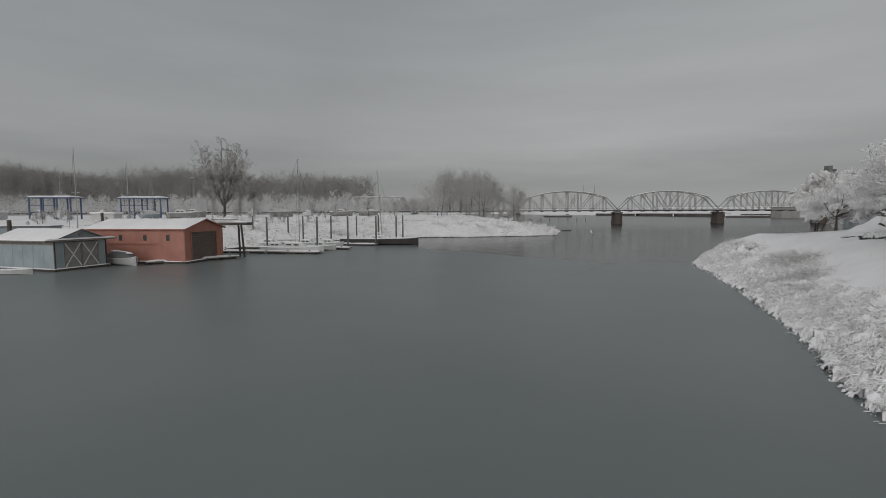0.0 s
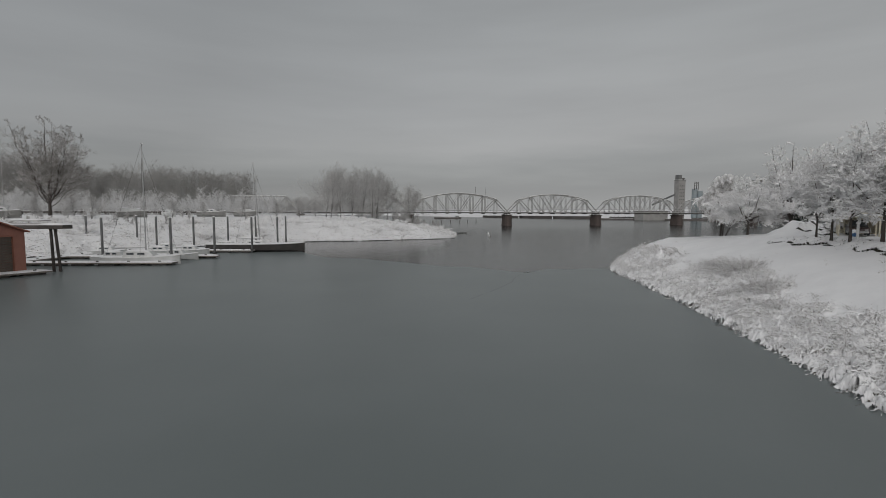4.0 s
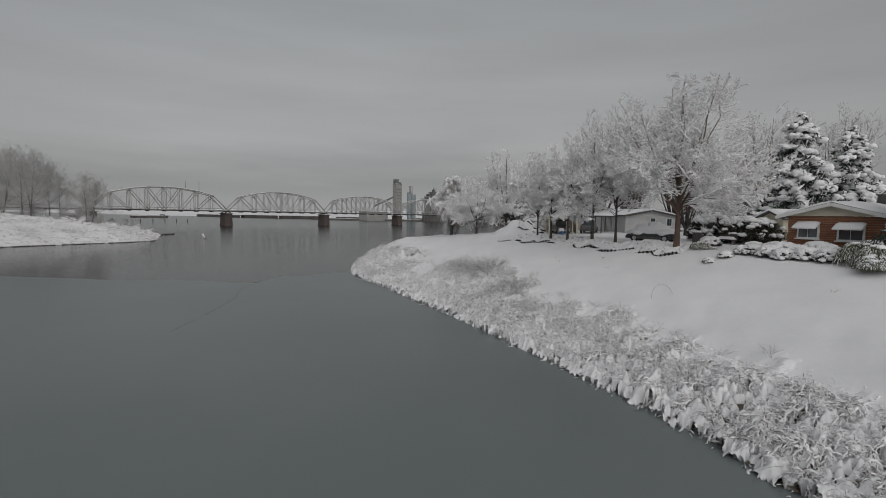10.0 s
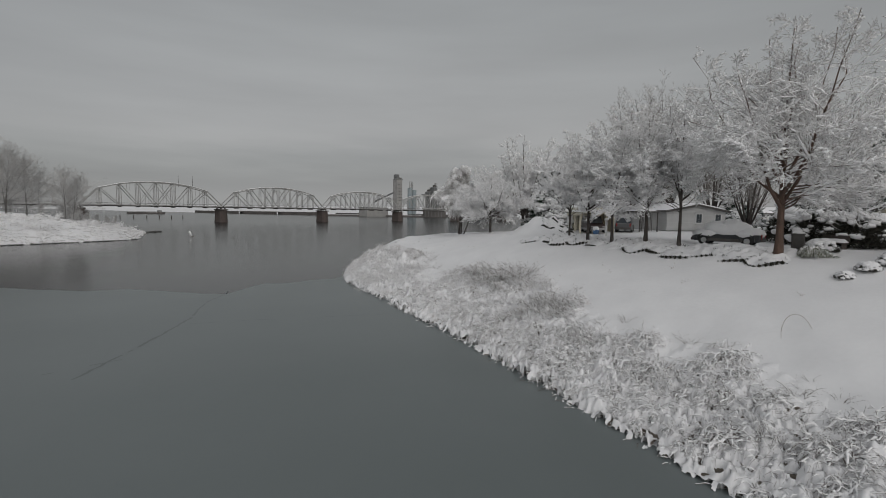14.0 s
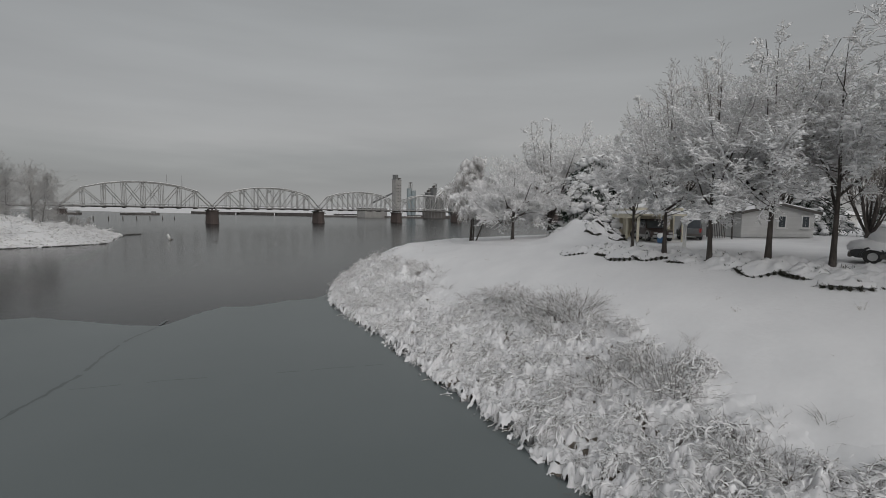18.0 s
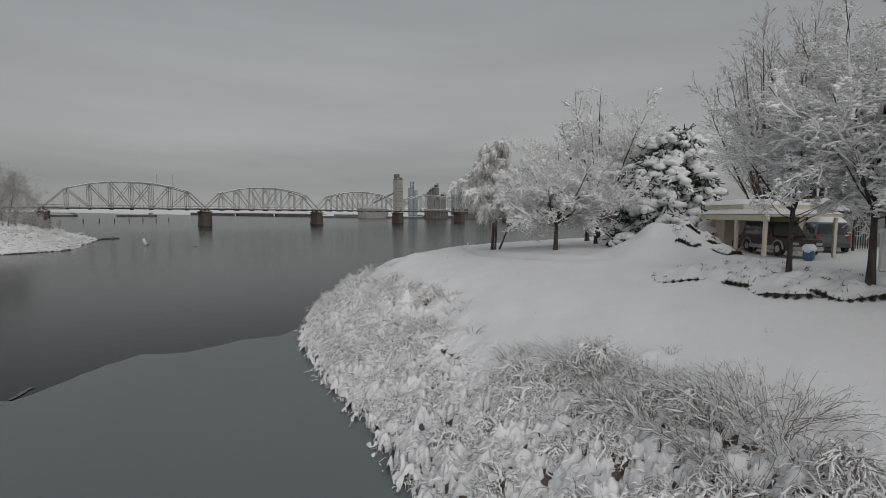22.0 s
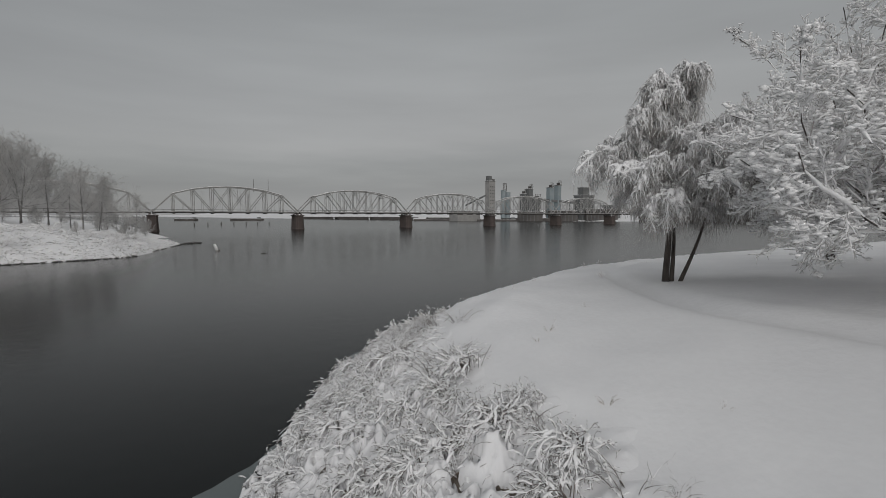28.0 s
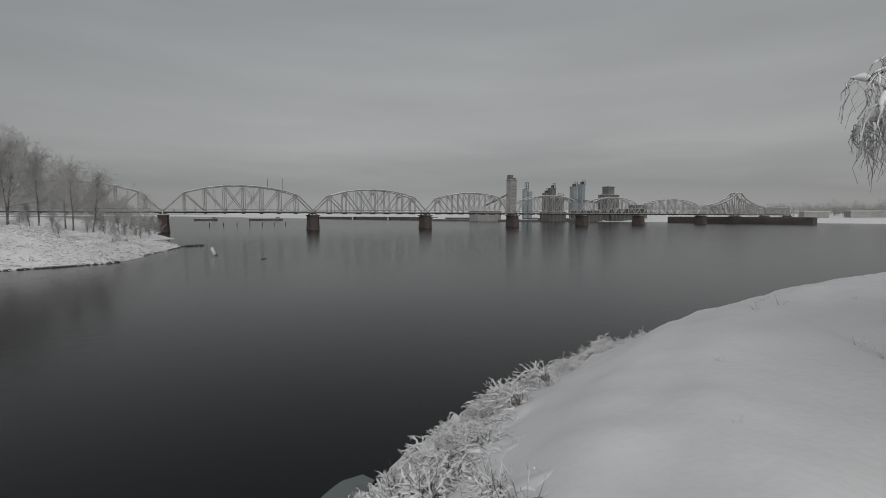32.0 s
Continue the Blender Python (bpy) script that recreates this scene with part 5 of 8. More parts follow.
def grass_shrub(seed, radius, height, stems):
    """An upright bushy shrub of many thin brown stems fanning out, snow caught on its side shoots and low down."""
    rng = np.random.default_rng(seed)
    wg, sg = Geo(), Geo()
    a, b = rng.uniform(0, 6.28, stems), np.sqrt(rng.random(stems)) * radius * 0.5
    out = rng.uniform(0.1, 1.5, stems)
    L = height * rng.uniform(0.6, 1.15, stems)
    p = np.zeros((stems, 6, 3))
    a2 = a + rng.normal(0, 0.4, stems)
    for k in range(6):
        f = k / 5
        p[:, k] = np.c_[np.cos(a) * b + np.cos(a2) * out * L * f ** 1.3, np.sin(a) * b + np.sin(a2) * out * L * f ** 1.3, -0.1 + L * (f - 0.36 * out * f * f)] + rng.normal(0, 0.015, (stems, 3)) * f
    q = np.repeat(np.linspace(0.012, 0.004, 6)[None], stems, 0)
    wg.tubes(p, q, 3)
    l2, r2 = sprout(p, q, 5, rng, 0.3, 1.0, 0.30, 32, 0.06, 0.10, 3, 0.5, 0.8, 0.05)
    wg.tubes(l2, np.maximum(r2, 0.0045), 3)
    keep = rng.random(len(l2)) < 0.8
    snow_along(sg, l2[keep], r2[keep], rng, 0.022, 3)
    half = rng.random(stems) < 0.55
    snow_along(sg, p[half][:, :4], q[half][:, :4], rng, 0.026, 3)
    return [("stem_tuft", wg.mesh("stem_tuft", TWIG_DARK)), ("snow_load", sg.mesh("snow_load", SNOW_TWIG, True))]


DRAPE = [draped_shrub(200 + k, 0.85, 0.46, 20, 0.021, (0, 3, 5)[k % 3]) for k in range(8)]
TALLS = [grass_shrub(140 + k, 1.5, 1.45, 60) for k in range(3)]
MID = [shrub(120 + k, 1.25, 1.35, 30, 0.021, 0.2, 100, 5) for k in range(5)]
STEMS = [shrub(150 + k, 0.9, 1.15, 13, 0.005, 0.35, 8, 2) for k in range(4)]
SPRIG = [shrub(160 + k, 0.3, 0.7, 6, 0.008, 0.6, 0, 2) for k in range(3)]


def bank_point(s, d):
    """A point d metres inland of the shore at arc length s from the inlet."""
    seg = np.diff(SHORE, axis=0)
    ln = np.hypot(seg[:, 0], seg[:, 1])
    k0 = 3
    cum = np.r_[0, np.cumsum(ln[k0:])]
    i = min(np.searchsorted(cum, s, "right") - 1, len(cum) - 2)
    p = SHORE[k0 + i] + seg[k0 + i] * (s - cum[i]) / ln[k0 + i]
    n_ = np.array((seg[k0 + i][1], -seg[k0 + i][0])) / ln[k0 + i]
    return p + n_ * d


def billow(x, y, f, seed):
    return np.array([math.sqrt(noise.noise((a * f, b * f, seed)) ** 2 + 0.006) for a, b in zip(x, y)])


def plain(x, y, f, seed):
    return np.array([noise.noise((a * f, b * f, seed)) for a, b in zip(x, y)])


def wide_at(y):
    """Width of the overgrown band at a shore point's y."""
    return np.interp(y, (0, 26, 33, 38.5, 44.4, 48, 53, 59, 63, 66, 70, 75, 79, 82, 88, 95), (5.4, 5.9, 5.6, 6.4, 5.8, 7.0, 8.1, 8.6, 7.3, 6.2, 7.1, 8.8, 7.8, 6.4, 5.2, 2.5))


# matted dead growth on the bank, coloured dark for the shadow in the gaps too, and the broken blanket of snow that lies
# over it
SG = np.arange(14.0, 131.0, 0.06)
DG = np.arange(-0.45, 9.6, 0.065)
PTS = np.array([[bank_point(s, 0.0), bank_point(s, 1.0)] for s in SG])
NRM = PTS[:, 1] - PTS[:, 0]
kern = np.ones(41) / 41
for c_ in range(2):
    NRM[:, c_] = np.convolve(np.pad(NRM[:, c_], 20, mode="edge"), kern, "valid")
NRM /= np.linalg.norm(NRM, axis=1, keepdims=True)
BX = PTS[:, 0, 0][:, None] + NRM[:, 0][:, None] * DG[None]
BYY = PTS[:, 0, 1][:, None] + NRM[:, 1][:, None] * DG[None]
SS, DD = np.meshgrid(SG, DG, indexing="ij")
fx, fy = BX.ravel(), BYY.ravel()
b1, b2, b3 = billow(fx, fy, 0.75, 3.1).reshape(BX.shape), billow(fx, fy, 1.9, 7.7).reshape(BX.shape), billow(fx, fy, 4.2, 1.3).reshape(BX.shape)
b4 = billow(fx, fy, 7.0, 4.4).reshape(BX.shape)
hole = 0.5 * plain(fx, fy, 1.1, 21.0).reshape(BX.shape) + 0.9 * plain(fx, fy, 3.6, 5.0).reshape(BX.shape) + 0.7 * plain(fx, fy, 6.2, 8.0).reshape(BX.shape)
wide_ = wide_at(PTS[:, 0, 1])[:, None] + 0.9 * plain(SG, SG * 0, 0.35, 9.0)[:, None]
rim_ = wide_ + 0.45 + 0.8 * plain(fx, fy, 0.8, 4.0).reshape(BX.shape) + 0.45 * plain(fx, fy, 2.3, 6.0).reshape(BX.shape)
fade = np.clip((rim_ - 0.45 - DD) / 2.4, 0, 1) ** 1.1 * np.clip((DD + 0.5) / 0.6, 0.0, 1)
gz = land_z(BX, BYY)
sink = np.clip((-0.02 - hole) / 0.18, 0, 1) * np.clip((rim_ - 1.5 - DD) / 0.8, 0, 1)
lump = (0.75 * b1 * np.clip((rim_ - DD) / 3.0, 0, 1) + 0.36 * b2 + 0.26 * b3 + 0.15 * b4) * fade * (1 - 0.9 * sink) - 0.15 * sink * fade
BZ = np.maximum(gz, 0.03) + lump + 0.06 * fade - 0.28 * np.clip((DD - rim_ + 0.4) / 0.9, 0, 1)
idx = np.arange(BX.size).reshape(BX.shape)
quad = np.stack([idx[:-1, :-1], idx[1:, :-1], idx[1:, 1:], idx[:-1, 1:]], -1).reshape(-1, 4)
ragged = 0.32 - 0.42 * wave(BX, BYY, 0.9, 17) + 0.4 * plain(fx, fy, 0.9, 33.0).reshape(BX.shape) + 0.7 * plain(fx, fy, 2.8, 12.0).reshape(BX.shape)
okb = ((DD > ragged - 0.5) & (DD < rim_ + 0.6)).ravel()
qb = quad[okb[quad].all(1)]
used = np.unique(qb)
remap = np.zeros(BX.size, int)
remap[used] = np.arange(len(used))
solo("snow_blanket", Geo().add_quads(np.c_[fx, fy, BZ.ravel()][used], remap[qb]), SNOW, "lumpy broken snow lying over the bank's dead growth", kind="stuff", smooth=True)
UZ = np.maximum(gz, 0.03) + (0.03 + 0.28 * b2 * fade) * np.clip((rim_ - 0.9 - DD) / 0.8, 0, 1) - 0.3 * np.clip((DD - rim_ + 1.1) / 0.8, 0, 1)
qu = quad[((DD > ragged - 0.25) & (DD < wide_)).ravel()[quad].all(1)]
solo("undergrowth_gap_shade", Geo().add_quads(np.c_[fx, fy, UZ.ravel()], qu), THATCH_SHADE, "matted brown dead growth, its dark colour also the shadow in gaps of the bank snow", kind="stuff", smooth=True)
fr_ = Geo()
fs = Geo()
rf = np.random.default_rng(55)
nf = 650
ps = np.array([bank_point(s, d) for s, d in zip(rf.uniform(14, 131, nf), rf.uniform(-0.5, 0.45, nf))])
nn = np.array([-(bank_point(s, 1) - bank_point(s, 0)) for s in rf.uniform(14, 131, nf)])
di = 0.5 * nn + rf.normal(0, 0.8, (nf, 2))
ln_ = rf.uniform(0.06, 0.28, nf)
tw = np.stack([np.c_[ps + di * (ln_ * f)[:, None], 0.07 + 0.08 * math.sin(f * 2.6) * np.ones(nf) - 0.12 * f] for f in (0, 0.35, 0.7, 1.0)], 1)
tw[..., 2] = np.maximum(tw[..., 2], 0.045)
fr_.tubes(tw, np.full((nf, 4), 0.010), 3)
tw2 = tw.copy()
tw2[..., 2] += 0.02
sel = rf.random(nf) < 0.6
fs.tubes(tw2[sel], rf.uniform(0.008, 0.022, (int(sel.sum()), 4)), 4)
solo("edge_twigs", fr_, TWIG, "short dark twigs reaching over the ice edge", kind="stuff")
solo("edge_twig_snow", fs, SNOW_TWIG, "snow coating the twigs at the ice edge", kind="stuff", smooth=True)


def tangle(p, d, ln, rng, snow, stem, coat=0.85, arch=0.5):
    """Arching dead stems from points p along flat directions d, most of them under a sleeve of snow. Fills two meshes."""
    n = len(p)
    K = 5
    pts = np.zeros((n, K, 3))
    up = rng.uniform(0.1, arch + 0.4, n)
    for k in range(K):
        f = k / (K - 1)
        pts[:, k, :2] = p[:, :2] + d * (ln * f)[:, None] + rng.normal(0, 0.03, (n, 2)) * f
        pts[:, k, 2] = p[:, 2] + ln * (up * f - (up + arch * 0.6) * f * f)
    a, b = Geo(), Geo()
    b.tubes(pts, np.full((n, K), stem) * np.linspace(1, 0.6, K), 3)
    keep = rng.random(n) < coat
    q = pts[keep][:, : K - 1].copy()
    m = len(q)
    r = (0.3 + 1.9 * rng.random((m, K - 1)) ** 2) * (snow * rng.uniform(0.5, 1.35, m))[:, None] * np.array((0.35, 1.25, 1.15, 0.15))
    q[..., 2] += r * 0.55
    if m:
        a.tubes(q, r, 5)
    return a, b


rs = np.random.default_rng(77)
nt_ = 30000
ii, jj = rs.integers(0, len(SG), nt_), rs.integers(3, len(DG), nt_)
okt = (DD[ii, jj] < wide_[ii, 0] * np.where(wide_[ii, 0] > 6.2, rs.uniform(0.3, 0.98, nt_), rs.uniform(0.75, 1.04, nt_))) & (DD[ii, jj] > 0.3)
ii, jj = ii[okt], jj[okt]
nt_ = len(ii)
base_ = np.c_[BX[ii, jj], BYY[ii, jj], BZ[ii, jj] - 0.02 + rs.uniform(0, 0.12, nt_)]
dirs = -NRM[ii] * rs.uniform(0.0, 1.1, nt_)[:, None] + rs.normal(0, 0.62, (nt_, 2))
dirs /= np.linalg.norm(dirs, axis=1, keepdims=True)
ta, tb_ = tangle(base_, dirs, rs.uniform(0.2, 0.65, nt_), rs, 0.017, 0.006, 0.62)
hi_, hj_ = np.nonzero((sink > 0.4) & (DD > 0.5))
pick = rs.choice(len(hi_), min(9000, len(hi_)), replace=False)
hi_, hj_ = hi_[pick], hj_[pick]
an_ = rs.uniform(0, 6.28, len(hi_))
_, th_ = tangle(np.c_[BX[hi_, hj_], BYY[hi_, hj_], UZ[hi_, hj_] - 0.03], np.c_[np.cos(an_), np.sin(an_)], rs.uniform(0.15, 0.5, len(hi_)), rs, 0.0, 0.007, 0.0, 0.9)
solo("hollow_stems", th_, REED, "dead brown stems showing in hollows of the bank snow", kind="stuff")
solo("tangle_snow", ta, SNOW_TWIG, "snow sleeving the tangled dead stems of the bank", kind="stuff", smooth=True)
solo("tangle_stems", tb_, TWIG, "tangled dead brown stems along the bank", kind="stuff")
s_ = 12.0
while s_ < 131:
    p0, p1 = bank_point(s_, 0), bank_point(s_, 1)
    wide = float(wide_at(p0[1]))
    down = math.atan2(*(p0 - p1)[::-1])
    d_ = 0.6
    while d_ < wide - 0.3:
        x, y = bank_point(s_ + rs.uniform(-0.45, 0.45), d_ + rs.uniform(-0.3, 0.3))
        q = d_ / wide
        if float(land_z(x, y)) > 0.0 and rs.random() < (0.85 if d_ < 1.7 else 0.62 if q < 0.5 else 0.5 if q < 0.8 else 0.42):
            k = rs.integers(len(DRAPE))
            sc = rs.uniform(0.75, 1.25) * (0.65 if d_ < 1.0 else 1.0)
            plant("bank_shrub", DRAPE[k], ("low bank shrub bowed flat under snow", "snow-bowed bank shrub with a few bare stems", "arching bank shrub with brown stems, loaded with snow")[k % 3], "shrub",
                  (x, y, max(float(land_z(x, y)), 0.05) + 0.10), down + rs.normal(0, 0.5), sc, "shrubs along the riverbank")
        d_ += rs.uniform(0.85, 1.15)
    s_ += 1.15
for x, y, s in ((36.2, 48.6, 1.0), (36.9, 47.5, 1.1), (37.5, 48.7, 0.9), (36.6, 46.3, 0.9), (37.7, 47.2, 1.0), (36.0, 49.7, 0.7), (34.0, 43.7, 0.8), (33.6, 42.5, 0.7), (31.7, 41.2, 0.6),
                (41.5, 54.2, 1.0), (41.0, 55.5, 0.9), (41.4, 53.0, 1.1), (40.6, 52.3, 0.9), (40.3, 54.2, 0.9), (39.7, 53.1, 0.8), (42.2, 56.4, 0.8), (41.5, 57.2, 0.8), (42.9, 58.4, 0.9), (43.2, 59.7, 0.8),
                (45.0, 68.9, 0.8), (45.2, 70.8, 0.7), (30.2, 37.4, 0.6), (28.6, 33.6, 0.8), (27.2, 30.0, 0.8)):
    plant("upright_shrub", TALLS[int(x * 7) % 3], "upright brown-stemmed shrub on the bank, little snow on it", "shrub", on_land(x, y), x, s, "upright shrubs on the bank")
for k in range(115):
    s_ = rs.uniform(38, 122)
    w_ = float(wide_at(bank_point(s_, 0)[1]))
    x, y = bank_point(s_, w_ - 2.2 + rs.uniform(0, 2.9))
    plant("dead_plant", STEMS[k % 4], "dead plant of thin bare brown stems in the bank snow", "plant", on_land(x, y), rs.uniform(0, 6), rs.uniform(0.3, 0.75), "dead plants on the bank")
for k in range(30):
    x, y = bank_point(rs.uniform(30, 128), rs.uniform(8.6, 12.5))
    plant("dry_sprig", SPRIG[k % 3], "small dry sprig poking out of the snow", "sprig", on_land(x, y), rs.uniform(0, 6), rs.uniform(0.2, 0.55), "dry sprigs in the snow")
arch = Geo()
tt = np.linspace(0, math.pi, 14)
arch.tubes([np.c_[np.cos(tt) * 0.75, np.sin(tt) * 0.2, np.sin(tt) * 0.95 - 0.05]], np.full((1, 14), 0.008), 4)
arch.tubes([np.c_[1.0 + tt * 0.12, tt * 0.05, np.sin(tt) * 0.25]], np.full((1, 14), 0.01), 4)
solo("bent_bramble", arch, REED, "bent bramble cane arching out of the snow", "bramble", at=on_land(34.5, 34.0, 0.0), turn=-0.7)

# clipped hedge along the lawn, mound bushes, weeping evergreen
HG = [(43.6, 36.6), (45.2, 39.5), (45.6, 42.1), (46.4, 43.8), (47.0, 45.5), (47.9, 47.5), (48.6, 49.7), (49.5, 52.0), (49.9, 53.8), (50.5, 55.3), (51.3, 56.5), (51.6, 58.0)]


def hedge_clump(seed, r, h, cover=1.0):
    """A rounded evergreen bush: short leafy shoots all over a dome, lumps of snow lying on its upper side."""
    rng = np.random.default_rng(seed)
    lg, sg = Geo(), Geo()
    n = 2600
    a, q = rng.uniform(0, 6.28, n), np.sqrt(rng.random(n))
    rr = r * (1 + 0.16 * np.sin(a * 3 + seed) + 0.1 * np.sin(a * 5))
    dome = h * np.sqrt(1 - 0.92 * q ** 2)
    c = np.c_[np.cos(a) * q * rr, np.sin(a) * q * rr, dome * rng.uniform(0.05, 1.0, n) ** 0.6]
    d = rng.normal(size=(n, 3)) * 0.06 + np.c_[np.cos(a) * q, np.sin(a) * q, np.ones(n) * 0.4] * 0.07
    lg.tubes(np.stack([c, c + d], 1), np.c_[np.full(n, 0.022), np.full(n, 0.007)], 3)
    m = int(210 * cover)
    a, q = rng.uniform(0, 6.28, m), np.sqrt(rng.random(m)) * 1.0
    rr = r * (1 + 0.16 * np.sin(a * 3 + seed) + 0.1 * np.sin(a * 5))
    s = rng.uniform(0.07, 0.2, m) * (1.15 - 0.4 * q)
    sg.blobs(np.c_[np.cos(a) * q * rr, np.sin(a) * q * rr, h * np.sqrt(1 - 0.92 * q ** 2) * np.where(q > 0.7, rng.uniform(0.45, 1.0, m), 1.0) + 0.02], np.c_[s * 1.4, s * 1.3, s * 0.8], 0.3, False, rng)
    return [("foliage", lg.mesh("foliage", HEDGE)), ("snow", sg.mesh("snow", SNOW, True))]


HC = [hedge_clump(k, 0.85, 0.8) for k in range(4)]
DARK = hedge_clump(9, 1.0, 1.2, 0.3)


def snow_dome(seed, r, h, front, cx, cy, hollow):
    """A low shrub buried in snow: a smooth lumpy dome lying on the slope, leaf tips poking through, a dark leafy hollow under part of its rim."""
    rng = np.random.default_rng(seed)
    lg, sg = Geo(), Geo()
    na, nr = 34, 12
    z0 = float(land_z(cx, cy))
    ang = np.linspace(0, 2 * np.pi, na, endpoint=False)
    off = rng.uniform(0, 50, 2)
    rim = 1 + 0.06 * np.sin(ang * 3 + seed) + 0.04 * np.sin(ang * 5 + 2 * seed)
    lift = hollow * np.clip(np.cos(ang - front) * 1.9 - 0.8 + 0.5 * np.sin(ang * 4 + seed * 2), 0, 1) * 0.33
    f = (np.arange(nr) + 0.02) / (nr - 1)
    X, Y = r * np.outer(f, rim * np.cos(ang)), r * np.outer(f, rim * np.sin(ang))
    F = np.repeat(f[:, None], na, 1)
    B = 0.20 * plain(X.ravel() + off[0], Y.ravel() + off[1], 1.9, seed).reshape(X.shape) + 0.17 * plain(X.ravel() + off[0], Y.ravel() + off[1], 4.2, seed).reshape(X.shape)
    Z = land_z(X + cx, Y + cy) - z0 + h * np.maximum(1 - F ** 2, 0) ** 1.2 + B * (1 - F ** 4) + lift[None] * F ** 3 - 0.22 * F ** 4 * (1 - 0.85 * (lift[None] > 0.02))
    idx = np.arange(X.size).reshape(X.shape)
    nx = np.roll(idx, -1, 1)
    v = np.c_[X.ravel(), Y.ravel(), Z.ravel()]
    sg.add_quads(v, np.stack([idx[:-1], idx[1:], nx[1:], nx[:-1]], -1).reshape(-1, 4))
    for k in np.flatnonzero(lift > 0.03):
        m = 120
        h_ = rng.random(m) * (lift[k] * 0.8 + 0.06)
        ou = 0.99 + rng.normal(0, 0.02, m)
        c = np.c_[X[-1, k] * ou, Y[-1, k] * ou, Z[-1, k] - h_] + rng.normal(0, 0.035, (m, 3)) * (1, 1, 0.3)
        lg.tubes(np.stack([c, c + rng.normal(0, 0.05, (m, 3))], 1), np.c_[np.full(m, 0.017), np.full(m, 0.006)], 3)
    for _ in range(9):
        c = v[rng.integers(na * 4, len(v) - na)]
        m = rng.integers(3, 12)
        c = c + rng.normal(0, 1, (m, 3)) * (0.07, 0.07, 0.02) - np.array((0, 0, 0.02))
        lg.tubes(np.stack([c, c + rng.normal(0, 0.05, (m, 3)) + np.array((0, 0, 0.05))], 1), np.c_[np.full(m, 0.015), np.full(m, 0.005)], 3)
    return [("foliage", lg.mesh("foliage", HEDGE)), ("snow", sg.mesh("snow", SNOW, True))]


hl = wobbly(HG, 1.25, 0.2, 3)
for k, (x, y) in enumerate(hl):
    plant("hedge_shrub", snow_dome(k, 1.5 + 0.3 * math.sin(k * 2.1), 0.36 + 0.1 * math.sin(k * 1.3), 2.9, x, y, (1.0, 0.9, 0.3, 0.7, 1.0)[k % 5]), "low dark hedge shrub buried under smooth snow", "hedge", on_land(x, y, 0.12), 0, 1, "low hedge along the lawn")
    plant("hedge_shrub", snow_dome(k + 40, 1.45, 0.40, 2.9, x + 1.5, y - 0.6, 0.0), "low hedge shrub under snow with leaf tips showing", "hedge", on_land(x + 1.5, y - 0.6, 0.12), 0, 1, "low hedge along the lawn")
GARDEN = [(62.2, 66.0, 1.0), (61.0, 65.3, 1.2), (43.9, 31.0, 0.8), (42.6, 31.4, 0.7), (41.2, 32.2, 0.55), (40.3, 33.0, 0.45), (46.6, 34.6, 0.9)]
for a_, b_, c_ in ((-0.3, 1.0, 0.9), (0.6, 1.6, 1.0), (1.6, 2.0, 0.9), (0.2, 2.6, 0.9), (1.2, 3.1, 0.8), (2.4, 1.3, 1.1), (3.2, 1.9, 1.0), (2.4, 2.8, 0.9), (3.6, 3.0, 0.9), (-1.0, 2.2, 0.8), (4.4, 1.2, 0.8)):
    GARDEN.append((44.1 - 0.276 * a_ - 0.961 * b_, 29.1 - 0.961 * a_ + 0.276 * b_, c_))
for k, (x, y, r_) in enumerate(((58.9, 60.2, 0.9), (59.8, 59.3, 0.8), (58.3, 59.2, 0.7), (56.4, 60.0, 0.8), (57.4, 58.2, 0.9))):
    plant("mound_shrub", snow_dome(k + 120, r_, 0.34, 3.9, x, y, 0.8), "small shrub buried in snow on the mound", "shrub", on_land(x, y, 0.08), 0, 1, "shrubs on the mound")
for x, y, s in GARDEN:
    plant("garden_bush", HC[int(x * 3) % 4], "rounded evergreen garden bush under a thick cap of snow", "bush", on_land(x, y), x, s, "garden bushes")


for x, y, s in ((39.6, 21.9, 1.8), (41.2, 22.4, 1.9), (52.4, 33.5, 1.9), (53.6, 32.5, 1.8), (54.0, 36.0, 2.0), (56.0, 37.2, 2.1), (55.2, 34.4, 1.9)):
    plant("dark_shrub", DARK, "tall dark evergreen shrub flecked with snow", "shrub", on_land(x, y), x, s, "dark shrubs by the brown house")


